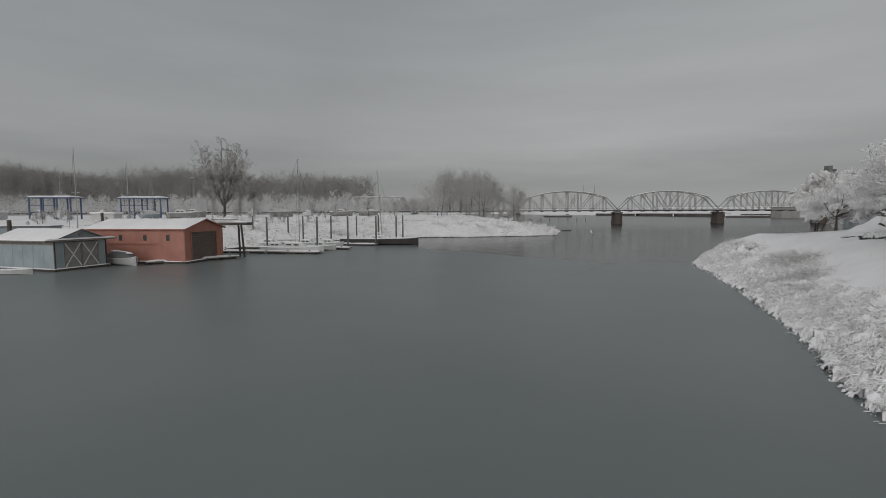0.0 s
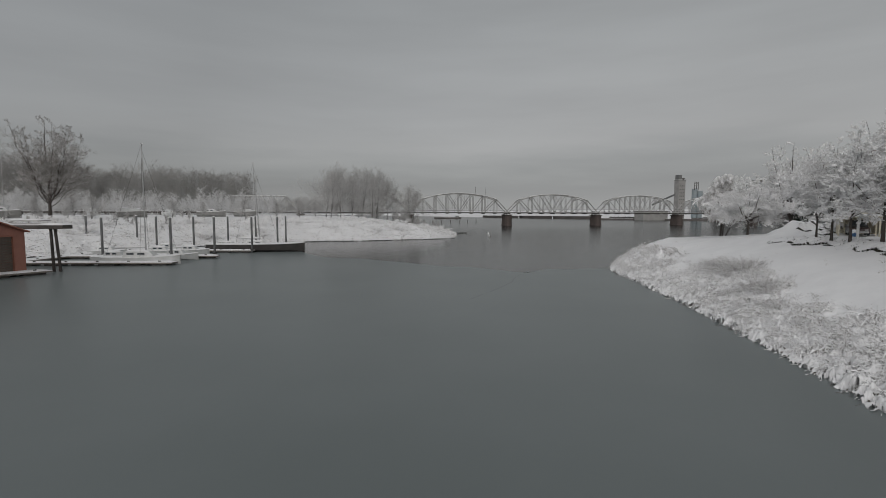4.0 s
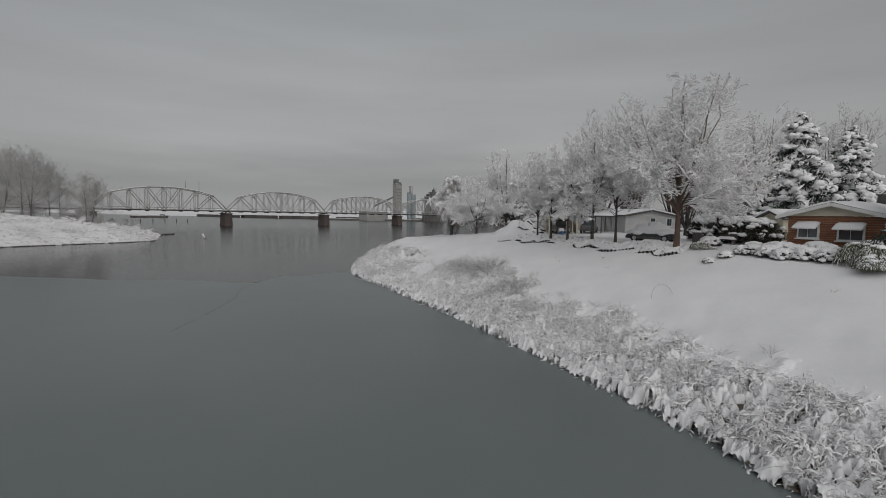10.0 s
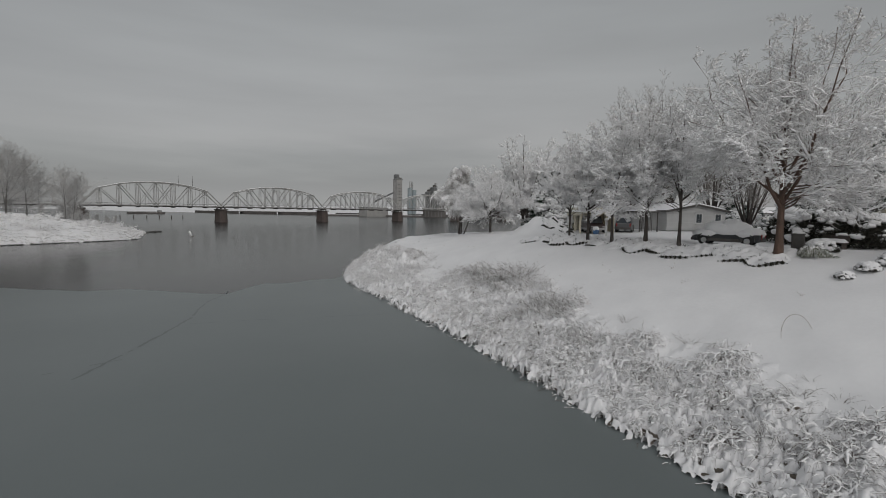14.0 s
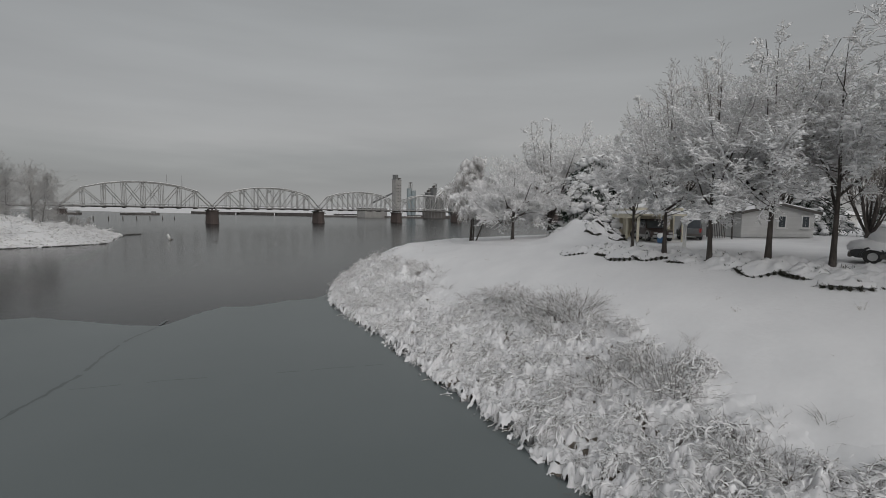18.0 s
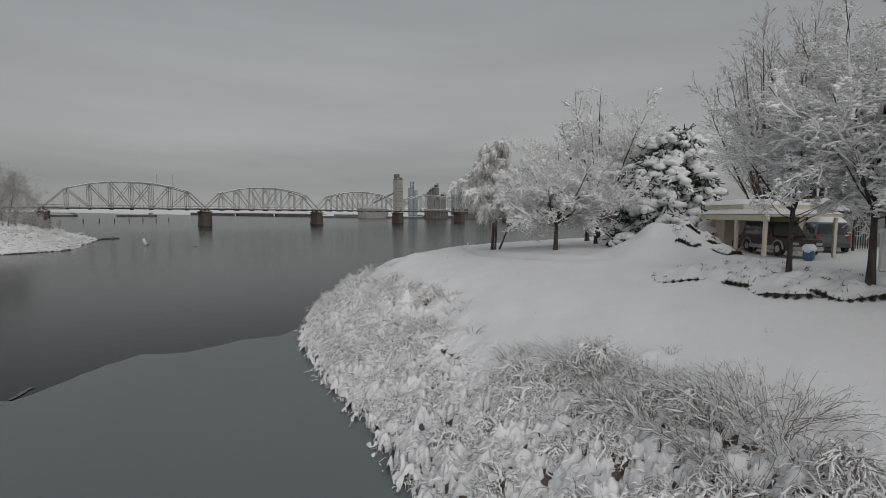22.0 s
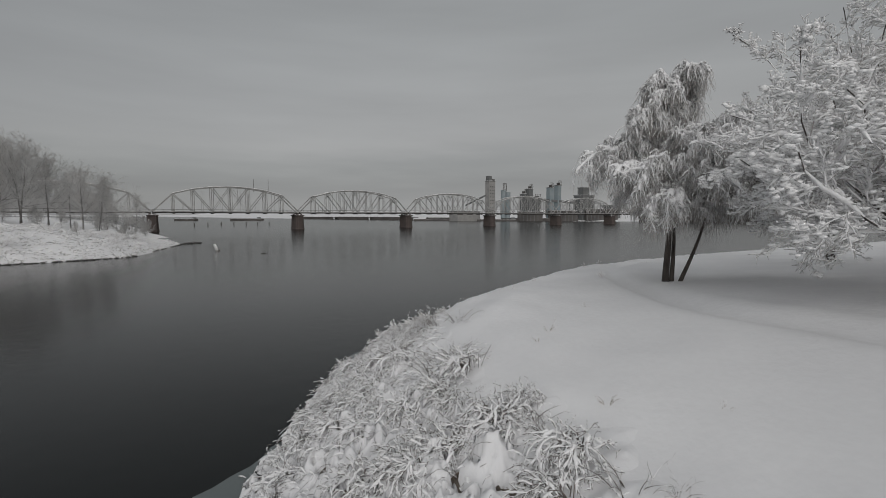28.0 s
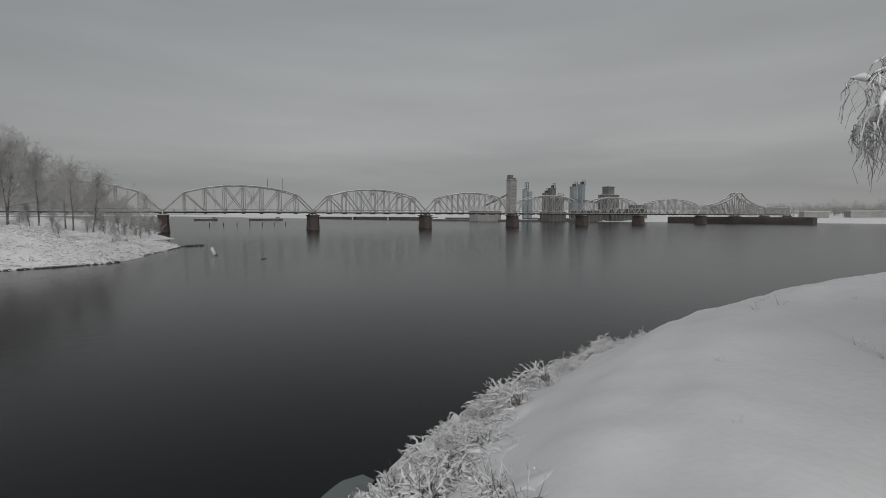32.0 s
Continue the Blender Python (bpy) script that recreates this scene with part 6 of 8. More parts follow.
def weeping_evergreen(seed):
    """A drooping evergreen: several low lobes of thin hanging sprays, snow caught on their backs."""
    rng = np.random.default_rng(seed)
    lg, sg = Geo(), Geo()
    for cx, cy, r0, h0 in ((0.4, 0.2, 1.4, 2.2), (-0.9, 0.5, 1.2, 1.9), (1.3, -0.8, 1.2, 1.8), (-1.7, 0.9, 1.1, 1.1), (0.0, -1.0, 1.2, 1.6), (-2.6, 1.3, 0.9, 0.7), (0.9, 1.3, 1.2, 2.0)):
        n = 620
        a, r = rng.uniform(0, 6.28, n), r0 * np.sqrt(rng.uniform(0.02, 1.0, n))
        z = h0 * np.sqrt(np.clip(1 - (r / r0) ** 2 * 0.9, 0, 1)) * rng.uniform(0.8, 1.08, n)
        ln = rng.uniform(0.25, 0.8, n)
        p = np.zeros((n, 5, 3))
        for k in range(5):
            f = k / 4
            out = r + ln * 0.55 * math.sin(f * 1.6) + rng.normal(0, 0.03, n)
            p[:, k] = np.c_[cx + np.cos(a) * out, cy + np.sin(a) * out, np.maximum(z + 0.1 * math.sin(f * 3) - ln * f ** 1.5, 0.02)]
        lg.tubes(p, np.repeat(np.linspace(0.02, 0.010, 5)[None], n, 0), 3)
        l2, r2 = sprout(p, np.full(p.shape[:2], 0.02), 4, rng, 0.2, 1.0, 0.3, 45, -0.3, 0.1, 3, 0.5, 0.8, 0.3)
        lg.tubes(l2, np.full(l2.shape[:2], 0.011), 3)
        keep = rng.random(n) < 0.42
        q = p[keep].copy()
        q[..., 2] += 0.025
        sg.tubes(q, rng.uniform(0.008, 0.045, q.shape[:2]), 4)
        m = 9
        t = rng.uniform(0, 6.28, m)
        d = r0 * rng.uniform(0, 0.6, m)
        s = rng.uniform(0.10, 0.26, m)
        sg.blobs(np.c_[cx + np.cos(t) * d, cy + np.sin(t) * d, h0 * np.sqrt(1 - (d / r0) ** 2 * 0.9) + 0.02], np.c_[s * 1.3, s * 1.3, s * 0.5], 0.25, False, rng)
    return [("foliage", lg.mesh("foliage", LEAF)), ("snow", sg.mesh("snow", SNOW_TWIG, True))]


EVERGREEN = weeping_evergreen(3)
plant("weeping_evergreen", EVERGREEN, "drooping olive-green evergreen mound streaked with snow", "evergreen", on_land(39.1, 24.2), 0.4, 0.64)
plant("weeping_evergreen", EVERGREEN, "small pale green evergreen mound by the tree trunk", "evergreen", on_land(44.6, 34.7), 2.0, 0.3)

# trees on the spit and the woods behind the marina
STAND_A = broadleaf("stand_a", 31, 22, 13.0, 0.24, 3.6, 24, 0.0, 62, 12, dens=(7, 6, 4), trunks=2, twig=TWIG_FAR, bark=BARK_GREY, stop=0.74, fat=2.4)
STAND_B = broadleaf("stand_b", 33, 19, 11.5, 0.20, 3.2, 22, 0.0, 62, 12, dens=(7, 6, 4), trunks=1, twig=TWIG_FAR, bark=BARK_GREY, stop=0.74, fat=2.4)
BUSHY = broadleaf("bushy", 35, 9, 5.0, 0.12, 0.6, 12, 0.0, 66, 10, dens=(5, 4, 2), trunks=2, twig=TWIG_FAR, bark=BARK_GREY, stop=0.74, fat=4.0)
rt = np.random.default_rng(5)
for x, y, s in ((33, 217, 0.82), (25, 230, 0.98), (29, 240, 0.86), (20, 226, 0.95), (14, 236, 1.0), (9, 224, 0.9), (4, 214, 0.92), (-2, 226, 0.9), (36, 226, 0.7),
                (0, 205, 0.75), (17, 214, 0.82), (10, 245, 1.0)):
    plant("spit_tree", (STAND_A, STAND_B)[int(x) % 2], "tall spreading bare frosted tree standing on the snowy spit", "tree", on_spit(x, y), rt.uniform(0, 6), s * 1.1, "bare trees on the spit")
plant("marina_tree", snow_tree(41, 10, 4.4, 0.2, 1.4, 12, 16, 0.007, (12, 8, 6), (10, 30), 0.02, lumps=0, bare=0.3, low=58, limb=0.42), "large rounded bare tree behind the marina", "tree", on_spit(-80, 175), 1.0, 2.85)
for k in range(46):
    x = rt.uniform(-165, -28)
    y = float(np.interp(x, (-165, -100, -70, -33), (60, 108, 128, 156))) + rt.uniform(10, 46)
    plant("marina_bush", BUSHY, "low frosted bush on the marina shore", "bush", on_spit(x, y), rt.uniform(0, 6), rt.uniform(0.18, 0.5), "frosted bushes behind the marina")
plant("spit_tree", STAND_B, "small bare frosted tree by the bridge end", "tree", on_spit(47, 316), 2.0, 0.9, "bare trees on the spit")
for x, y, s in ((42, 300, 0.9), (40, 262, 0.8), (44, 285, 0.7), (36, 248, 0.8), (22, 238, 0.7), (28, 226, 0.6), (12, 228, 0.8), (3, 222, 0.8), (-6, 212, 0.8), (38, 232, 0.6), (45, 240, 0.55), (48, 262, 0.6),
                (17, 222, 0.6), (-12, 206, 0.9), (-20, 200, 0.8), (-30, 196, 0.9), (-42, 186, 0.7), (-52, 190, 0.8), (33, 196, 0.4), (41, 203, 0.45), (46, 218, 0.45), (-70, 176, 0.9), (-76, 180, 0.8), (-86, 178, 0.8), (49, 322, 0.9), (53, 330, 0.8), (45, 308, 0.8), (50, 300, 0.6), (47, 274, 0.6), (42, 246, 0.6), (36, 212, 0.5), (26, 204, 0.5), (12, 206, 0.6)):
    plant("spit_bush", BUSHY, "dense twiggy frosted bush on the spit", "bush", on_spit(x, y), rt.uniform(0, 6), s, "frosted bushes on the spit")
for k in range(90):
    x = rt.uniform(-100, 50)
    y = float(np.interp(x, (-100, -70, -33, -6, 25, 42, 50), (104, 122, 152, 169, 174, 181, 200))) + rt.uniform(1.5, 30)
    plant("spit_shrub", MID[k % 4], "twiggy frosted shrub on the spit's bank", "shrub", on_spit(x, y), rt.uniform(0, 6), rt.uniform(0.8, 1.9), "shrubs on the spit")
n = 15000
xs = rt.uniform(-150, 54, n)
ys = np.interp(xs, (-130, -58, -33, -15, -6, 8, 25, 35, 42.3, 48, 55.5), (75, 122, 150, 162, 166, 166, 171, 173.5, 177.4, 196, 219)) + 0.2 + 38 * rt.random(n) ** 1.5
an_ = rt.uniform(0, 6.28, n)
ta, tb_ = tangle(np.c_[xs, ys, spit_z(xs, ys) + 0.02], np.c_[np.cos(an_), np.sin(an_)], rt.uniform(0.3, 1.2, n), rt, 0.07, 0.028, 0.55)
solo("spit_growth_snow", ta, SNOW_TWIG, "snow on the low dead growth of the spit's bank", kind="stuff", smooth=True)
solo("spit_growth", tb_, TWIG, "low dead brown growth on the spit's bank", kind="stuff")
rk = Geo()
n = 520
xs = rt.uniform(-60, 56, n)
ys = np.interp(xs, (-58, -33, -15, -6, 8, 25, 35, 42.3, 48, 55.5), (122, 150, 162, 166, 166, 171, 173.5, 177.4, 196, 219)) + rt.uniform(-0.4, 0.7, n)
sz = rt.uniform(0.15, 0.42, n)
rk.blobs(np.c_[xs, ys, np.full(n, 0.05)], np.c_[sz * 1.3, sz, sz * 0.5], 0.3, True, rt)
rk.blobs(np.c_[np.linspace(55.5, 60, 14), np.linspace(219, 221, 14) + rt.uniform(-0.6, 0.6, 14), np.full(14, 0.05)], np.full((14, 3), 0.4), 0.3, True, rt)
solo("shore_rocks", rk, ROCK, "dark wet rocks along the spit's waterline", kind="stuff")


def woods(name, label, spots, seed, material, h0, h1):
    """A far wood as one mesh: many slim trunks with upswept twigs."""
    rng = np.random.default_rng(seed)
    n = len(spots)
    h = rng.uniform(h0, h1, n)
    p0 = np.array(spots)
    tt = np.linspace(0, 1, 5)
    h *= (0.85 + 0.2 * wave(p0[:, 0], p0[:, 1], 0.05, 3)) * (1 + 0.4 * np.clip((-p0[:, 0] - 150) / 400, 0, 1))
    P = p0[:, None, :] + np.stack([np.outer(rng.normal(0, 1.0, n), tt), np.outer(rng.normal(0, 1.0, n), tt), np.outer(h, tt)], -1)
    R = np.outer(h * 0.0048, np.linspace(1, 0.2, 5))
    g = Geo().tubes(P, R, 4)
    l1, r1 = sprout(P, R, 12, rng, 0.3, 0.97, 0.26, 62, 0.2, 0.16, 3, 0.3, 0.6)
    g.tubes(l1, np.maximum(r1, 0.035), 3)
    l2, r2 = sprout(l1, r1, 9, rng, 0.1, 1.0, 0.55, 58, 0.1, 0.25, 2, 0.4, 0.7)
    g.tubes(l2, np.maximum(r2, 0.038), 3)
    return solo(name, g, material, label, kind="stuff")


rw = np.random.default_rng(8)
sp = []
for _ in range(1450):
    x = rw.uniform(-620, -60)
    y = 395 + rw.uniform(0, 60) + (x + 300) * -0.10
    sp.append((x, y, float(spit_z(x, y)) - 0.5))
woods("far_wood", "long leafless frosted wood behind the marina", sp, 9, WOOD_FAR, 34, 40)
sp = []
for _ in range(300):
    x = rw.uniform(-70, 40)
    y = rw.uniform(365, 410)
    sp.append((x, y, float(spit_z(x, y)) - 0.5))
woods("bridge_wood", "thin frosted wood behind the bridge approach", sp, 10, TWIG_FAR, 11, 17)
sp = []
for _ in range(900):
    x = rw.uniform(-420, -25)
    y = rw.uniform(215, 330)
    sp.append((x, y, float(spit_z(x, y)) - 0.3))
woods("marina_thicket", "low white frosted thicket behind the marina", sp, 11, THICKET, 6, 14)
sp = []
for _ in range(520):
    x = rw.uniform(760, 1500)
    y = rw.uniform(150, 700)
    if float(far_z(x, y)) > 6:
        sp.append((x, y, float(far_z(x, y)) - 0.5))
woods("far_hill_wood", "dark frosted wood on the far shore's low hill", sp, 12, WOOD_FAR, 14, 27)

sp = []
for _ in range(620):
    t = rw.random()
    x, y = 700 + 560 * t + rw.uniform(-20, 60), 330 - 130 * t + rw.uniform(0, 220)
    if float(far_z(x, y)) > 1.5:
        sp.append((x, y, float(far_z(x, y)) - 0.5))
woods("far_shore_wood", "pale frosted wood along the far river shore", sp, 14, WOOD_FAR, 9, 18)

# ---- marina ----


def gable_hall(name, label, at, turn, W, L, he, hr, wall, z0=0.35):
    """Floating boathouse: wall panels, gable ends, pitched roof with snow, on a float. x across the front, y to the back."""
    ob = thing(name, label, "boathouse", at, turn)
    part("float", Geo().box((W / 2, L / 2, 0.12), (W + 0.9, L + 0.9, 0.5), bevel=0.08), WOOD_DK, ob)
    part("float_snow", snow_pad((-0.45, -0.45, 0.37), (W + 0.45, -0.45, 0.37), (W + 0.45, 0, 0.37), (-0.45, 0, 0.37), 0.12, 14, 3), SNOW, ob)
    part("float_snow", snow_pad((-0.45, 0, 0.37), (0, 0, 0.37), (0, L, 0.37), (-0.45, L, 0.37), 0.12, 3, 16, 2), SNOW, ob)
    return ob


def roof_planes(ob, W, L, he, hr, over, material, thick=0.16, snow=0.22, seed=0, front=0.5):
    s = (hr - he) / (W / 2)
    for side in (0, 1):
        x0, x1 = (-over, W / 2) if side == 0 else (W + over, W / 2)
        z0, z1 = he - over * s, hr
        g = Geo()
        v = [(x0, -front, z0), (x1, -front, z1), (x1, L + front, z1), (x0, L + front, z0)]
        g.add(v + [(x, y, z + thick) for x, y, z in v], [(3, 2, 1, 0), (4, 5, 6, 7), (0, 1, 5, 4), (1, 2, 6, 5), (2, 3, 7, 6), (3, 0, 4, 7)])
        part("roof_panel", g, material, ob)
        c = [(x, y, z + thick + 0.004) for x, y, z in v]
        if side:
            c = [c[1], c[0], c[3], c[2]]
        part("roof_snow", snow_pad(*c, snow, 8, 16, seed + side), SNOW, ob, "smooth layer of snow on the roof", True)


red = gable_hall("boathouse", "red-painted floating boathouse with a brown shutter and snowy roof", (-44.86, 82.77, 0), radians(82.4), 11.25, 19.1, 6.1, 7.7, RED_WALL)
W, L, he, hr, t_ = 11.25, 19.1, 6.1, 7.7, 0.15
d0, d1, dz = 1.75, 9.0, 5.5
part("front_wall", Geo().box((d0 / 2, t_ / 2, (0.37 + he) / 2), (d0, t_, he - 0.37)).box(((d1 + W) / 2, t_ / 2, (0.37 + he) / 2), (W - d1, t_, he - 0.37))
     .box(((d0 + d1) / 2, t_ / 2, (dz + he) / 2), (d1 - d0, t_, he - dz)), RED_WALL, red)
gb = Geo().add([(0, 0, he), (W, 0, he), (W / 2, 0, hr), (0, t_, he), (W, t_, he), (W / 2, t_, hr)], [(0, 1, 2), (5, 4, 3), (0, 3, 4, 1), (1, 4, 5, 2), (2, 5, 3, 0)])
part("gable", gb, RED_WALL, red)
part("back_wall", Geo().box((W / 2, L - t_ / 2, (0.37 + he) / 2), (W, t_, he - 0.37)), RED_WALL, red)
for x in (t_ / 2, W - t_ / 2):
    for k in range(8):
        y0, y1 = L * k / 8, L * (k + 1) / 8
        part("wall_panel", Geo().box((x, (y0 + y1) / 2, (0.37 + he) / 2), (t_, y1 - y0 - 0.008, he - 0.37), bevel=0.006), RED_WALL, red)
for k in range(14):
    part("shutter_slat", Geo().box(((d0 + d1) / 2, 0.12, 0.45 + (dz - 0.4) * (k + 0.5) / 14), (d1 - d0 - 0.05, 0.08, (dz - 0.4) / 14 - 0.03), bevel=0.015), BROWN_DOOR, red)
for x in (d0 - 0.12, d1 + 0.12):
    part("door_jamb", Geo().box((x, -0.05, (0.37 + dz) / 2), (0.24, 0.14, dz - 0.3)), RED_TRIM, red)
part("door_head", Geo().box(((d0 + d1) / 2, -0.05, dz + 0.1), (d1 - d0 + 0.5, 0.14, 0.26)), RED_TRIM, red)
for y in (3.2, 7.6, 12.4):
    w_ = part("window", Geo().box((-0.03, y, 4.55), (0.12, 0.55, 1.0)), GLASS, red, "small dark slot window")
    part("window_trim", Geo().box((-0.06, y, 5.1), (0.12, 0.75, 0.12)), RED_TRIM, red)
part("rub_board", Geo().box((-0.1, 10.2, 3.55), (0.14, 9.4, 0.16)), RED_TRIM, red, "long snow-topped board along the wall")
roof_planes(red, W, L, he, hr, 0.45, RED_TRIM, seed=3)

gry = gable_hall("boathouse", "pale blue-grey floating boathouse with cross-braced double doors", (-58.93, 71.98, 0), radians(72.3), 8.07, 14.0, 4.74, 6.3, GREY_WALL)
W, L, he, hr = 8.07, 14.0, 4.74, 6.3
d0, d1, dz = 1.45, 6.8, 4.5
part("front_wall", Geo().box((d0 / 2, t_ / 2, (0.37 + he) / 2), (d0, t_, he - 0.37)).box(((d1 + W) / 2, t_ / 2, (0.37 + he) / 2), (W - d1, t_, he - 0.37))
     .box(((d0 + d1) / 2, t_ / 2, (dz + he) / 2), (d1 - d0, t_, he - dz)), GREY_WALL, gry)
gb = Geo().add([(0, 0, he), (W, 0, he), (W / 2, 0, hr), (0, t_, he), (W, t_, he), (W / 2, t_, hr)], [(0, 1, 2), (5, 4, 3), (0, 3, 4, 1), (1, 4, 5, 2), (2, 5, 3, 0)])
part("gable", gb, GREY_WALL, gry)
part("gable_vent", Geo().box((W / 2, -0.04, he + 0.8), (0.6, 0.1, 0.5)), GREY_DOOR, gry)
part("back_wall", Geo().box((W / 2, L - t_ / 2, (0.37 + he) / 2), (W, t_, he - 0.37)), GREY_WALL, gry)
for x in (t_ / 2, W - t_ / 2):
    for k in range(6):
        y0, y1 = L * k / 6, L * (k + 1) / 6
        part("wall_panel", Geo().box((x, (y0 + y1) / 2, (0.37 + he - 0.7) / 2), (t_, y1 - y0 - 0.03, he - 0.37 - 0.7), bevel=0.02), GREY_WALL, gry)
        part("wall_board", Geo().box((x, (y0 + y1) / 2, he - 0.42), (t_ * 0.8, y1 - y0, 0.62)), WOOD_GREY, gry)
dm = (d0 + d1) / 2
for a, b in ((d0, dm - 0.04), (dm + 0.04, d1)):
    lf = part("door_leaf", Geo().box(((a + b) / 2, 0.05, 2.45), (b - a, 0.1, dz - 0.5)), GREY_DOOR, gry)
    part("cross_brace", Geo().beam((a + 0.1, -0.05, 0.6), (b - 0.1, -0.05, dz - 0.2), 0.06, 0.16), TRIM, lf)
    part("cross_brace", Geo().beam((b - 0.1, -0.05, 0.6), (a + 0.1, -0.05, dz - 0.2), 0.06, 0.16), TRIM, lf)
    for x in (a + 0.08, b - 0.08):
        part("door_stile", Geo().box((x, -0.03, 2.45), (0.12, 0.06, dz - 0.5)), WOOD_GREY, lf)
for x in (0.05, W - 0.05):
    part("corner_post", Geo().box((x, -0.05, 2.5), (0.16, 0.16, 4.4)), WOOD_DK, gry)
part("door_track", Geo().box((W / 2, -0.35, 4.72), (W + 3.0, 0.5, 0.22)), WOOD_GREY, gry, "projecting snow-topped door track beam")
part("track_snow", snow_pad((-1.5, -0.65, 4.84), (W + 1.5, -0.65, 4.84), (W + 1.5, -0.05, 4.84), (-1.5, -0.05, 4.84), 0.2, 20, 4), SNOW, gry)
roof_planes(gry, W, L, he, hr, 0.5, WOOD_GREY, seed=7)


def boat(name, label, at, turn, L, B, H, hull, cabin=True, mast=0.0, lean=0.0, cover=False, canopy=None, group="moored boats"):
    """A boat: lofted hull, deck, cabin, mast with boom and stays, snow on deck."""
    ob = thing(name, label, "boat", at, turn, group)
    st_ = ((-0.5, 0.72, 0.0), (-0.3, 0.95, 0.0), (0.0, 1.0, 0.02), (0.25, 0.82, 0.08), (0.42, 0.42, 0.16), (0.5, 0.03, 0.24))
    v, f = [], []
    for x, w, r in st_:
        b = B / 2 * w
        v += [(x * L, -b, H * (1 + r)), (x * L, -b * 0.86, H * 0.25), (x * L, 0, -0.35), (x * L, b * 0.86, H * 0.25), (x * L, b, H * (1 + r))]
    for i in range(5):
        for k in range(4):
            f.append((i * 5 + k, i * 5 + k + 1, i * 5 + 6 + k, i * 5 + 5 + k))
    f.append((0, 1, 2, 3, 4))
    part("hull", Geo().add(v, f), hull, ob)
    part("rub_rail", Geo().tubes([[(v[i * 5][0], v[i * 5][1] * 1.02, v[i * 5][2]) for i in range(6)], [(v[i * 5 + 4][0], v[i * 5 + 4][1] * 1.02, v[i * 5 + 4][2]) for i in range(6)]],
                                 np.full((2, 6), 0.06), 6), TRIM, ob)
    dv, df = [], []
    for i in range(6):
        dv += [v[i * 5], ((v[i * 5][0]), 0, v[i * 5][2] + 0.18 * B * 0.4), v[i * 5 + 4]]
    for i in range(5):
        df += [(i * 3, i * 3 + 3, i * 3 + 4, i * 3 + 1), (i * 3 + 1, i * 3 + 4, i * 3 + 5, i * 3 + 2)]
    part("deck_snow", Geo().add(dv, df), SNOW, ob, "snow heaped over the deck", True)
    if cabin:
        cb = Geo().add([(-0.22 * L, -B * 0.33, H), (0.2 * L, -B * 0.26, H), (0.2 * L, B * 0.26, H), (-0.22 * L, B * 0.33, H),
                        (-0.20 * L, -B * 0.28, H + 0.2 * B + 0.35), (0.12 * L, -B * 0.22, H + 0.2 * B + 0.3), (0.12 * L, B * 0.22, H + 0.2 * B + 0.3), (-0.20 * L, B * 0.28, H + 0.2 * B + 0.35)],
                       [(0, 1, 5, 4), (1, 2, 6, 5), (2, 3, 7, 6), (3, 0, 4, 7), (4, 5, 6, 7)])
        c_ = part("cabin", cb, WHITE_HULL, ob)
        zc = H + 0.2 * B + 0.3
        for s in (-1, 1):
            for x in (-0.12, 0.02):
                part("cabin_window", Geo().box((x * L, s * B * 0.29, H + 0.12 * B + 0.2), (0.09 * L, 0.05, 0.28)), GLASS, c_)
        part("cabin_snow", snow_pad((-0.2 * L, -B * 0.28, zc), (0.12 * L, -B * 0.22, zc), (0.12 * L, B * 0.22, zc), (-0.2 * L, B * 0.28, zc), 0.22, 6, 5), SNOW, c_, "", True)
    if cover:
        g = Geo()
        n = 9
        vv = []
        for x, k in ((-0.46, 0.7), (-0.2, 1.0), (0.15, 0.9), (0.4, 0.35)):
            vv += [(x * L, math.cos(math.pi * i / (n - 1)) * B * 0.5 * k, H + math.sin(math.pi * i / (n - 1)) * B * 0.42 * k + 0.05) for i in range(n)]
        g.add(vv, [(r * n + i, r * n + i + 1, (r + 1) * n + i + 1, (r + 1) * n + i) for r in range(3) for i in range(n - 1)] + [tuple(range(n)), tuple(range(4 * n - 1, 3 * n - 1, -1))])
        part("tarpaulin", g, canopy or CONC_DK, ob, "", True)
        part("tarpaulin_snow", snow_pad((-0.4 * L, -B * 0.2, H + B * 0.42), (0.3 * L, -B * 0.14, H + B * 0.30), (0.3 * L, B * 0.14, H + B * 0.30), (-0.4 * L, B * 0.2, H + B * 0.42), 0.18, 8, 4), SNOW, ob, "", True)
    if mast:
        dx = math.sin(lean) * mast
        m_ = part("mast", Geo().cyl((0.05 * L, 0, H), (0.05 * L + dx, 0, mast), 0.11, 0.07, 8), ALU, ob)
        part("spreader", Geo().beam((0.05 * L + dx * 0.5, -0.9, mast * 0.52), (0.05 * L + dx * 0.5, 0.9, mast * 0.52), 0.07, 0.07), ALU, m_)
        part("masthead", Geo().box((0.05 * L + dx, 0, mast + 0.1), (0.5, 0.15, 0.12)), ALU, m_)
        part("boom", Geo().cyl((0.05 * L, 0, H + 1.6), (-0.36 * L, 0, H + 1.5), 0.09, 0.07, 8), ALU, ob)
        part("furled_sail", Geo().cyl((0.04 * L, 0, H + 1.8), (-0.35 * L, 0, H + 1.7), 0.17, 0.13, 8), SNOW, ob)
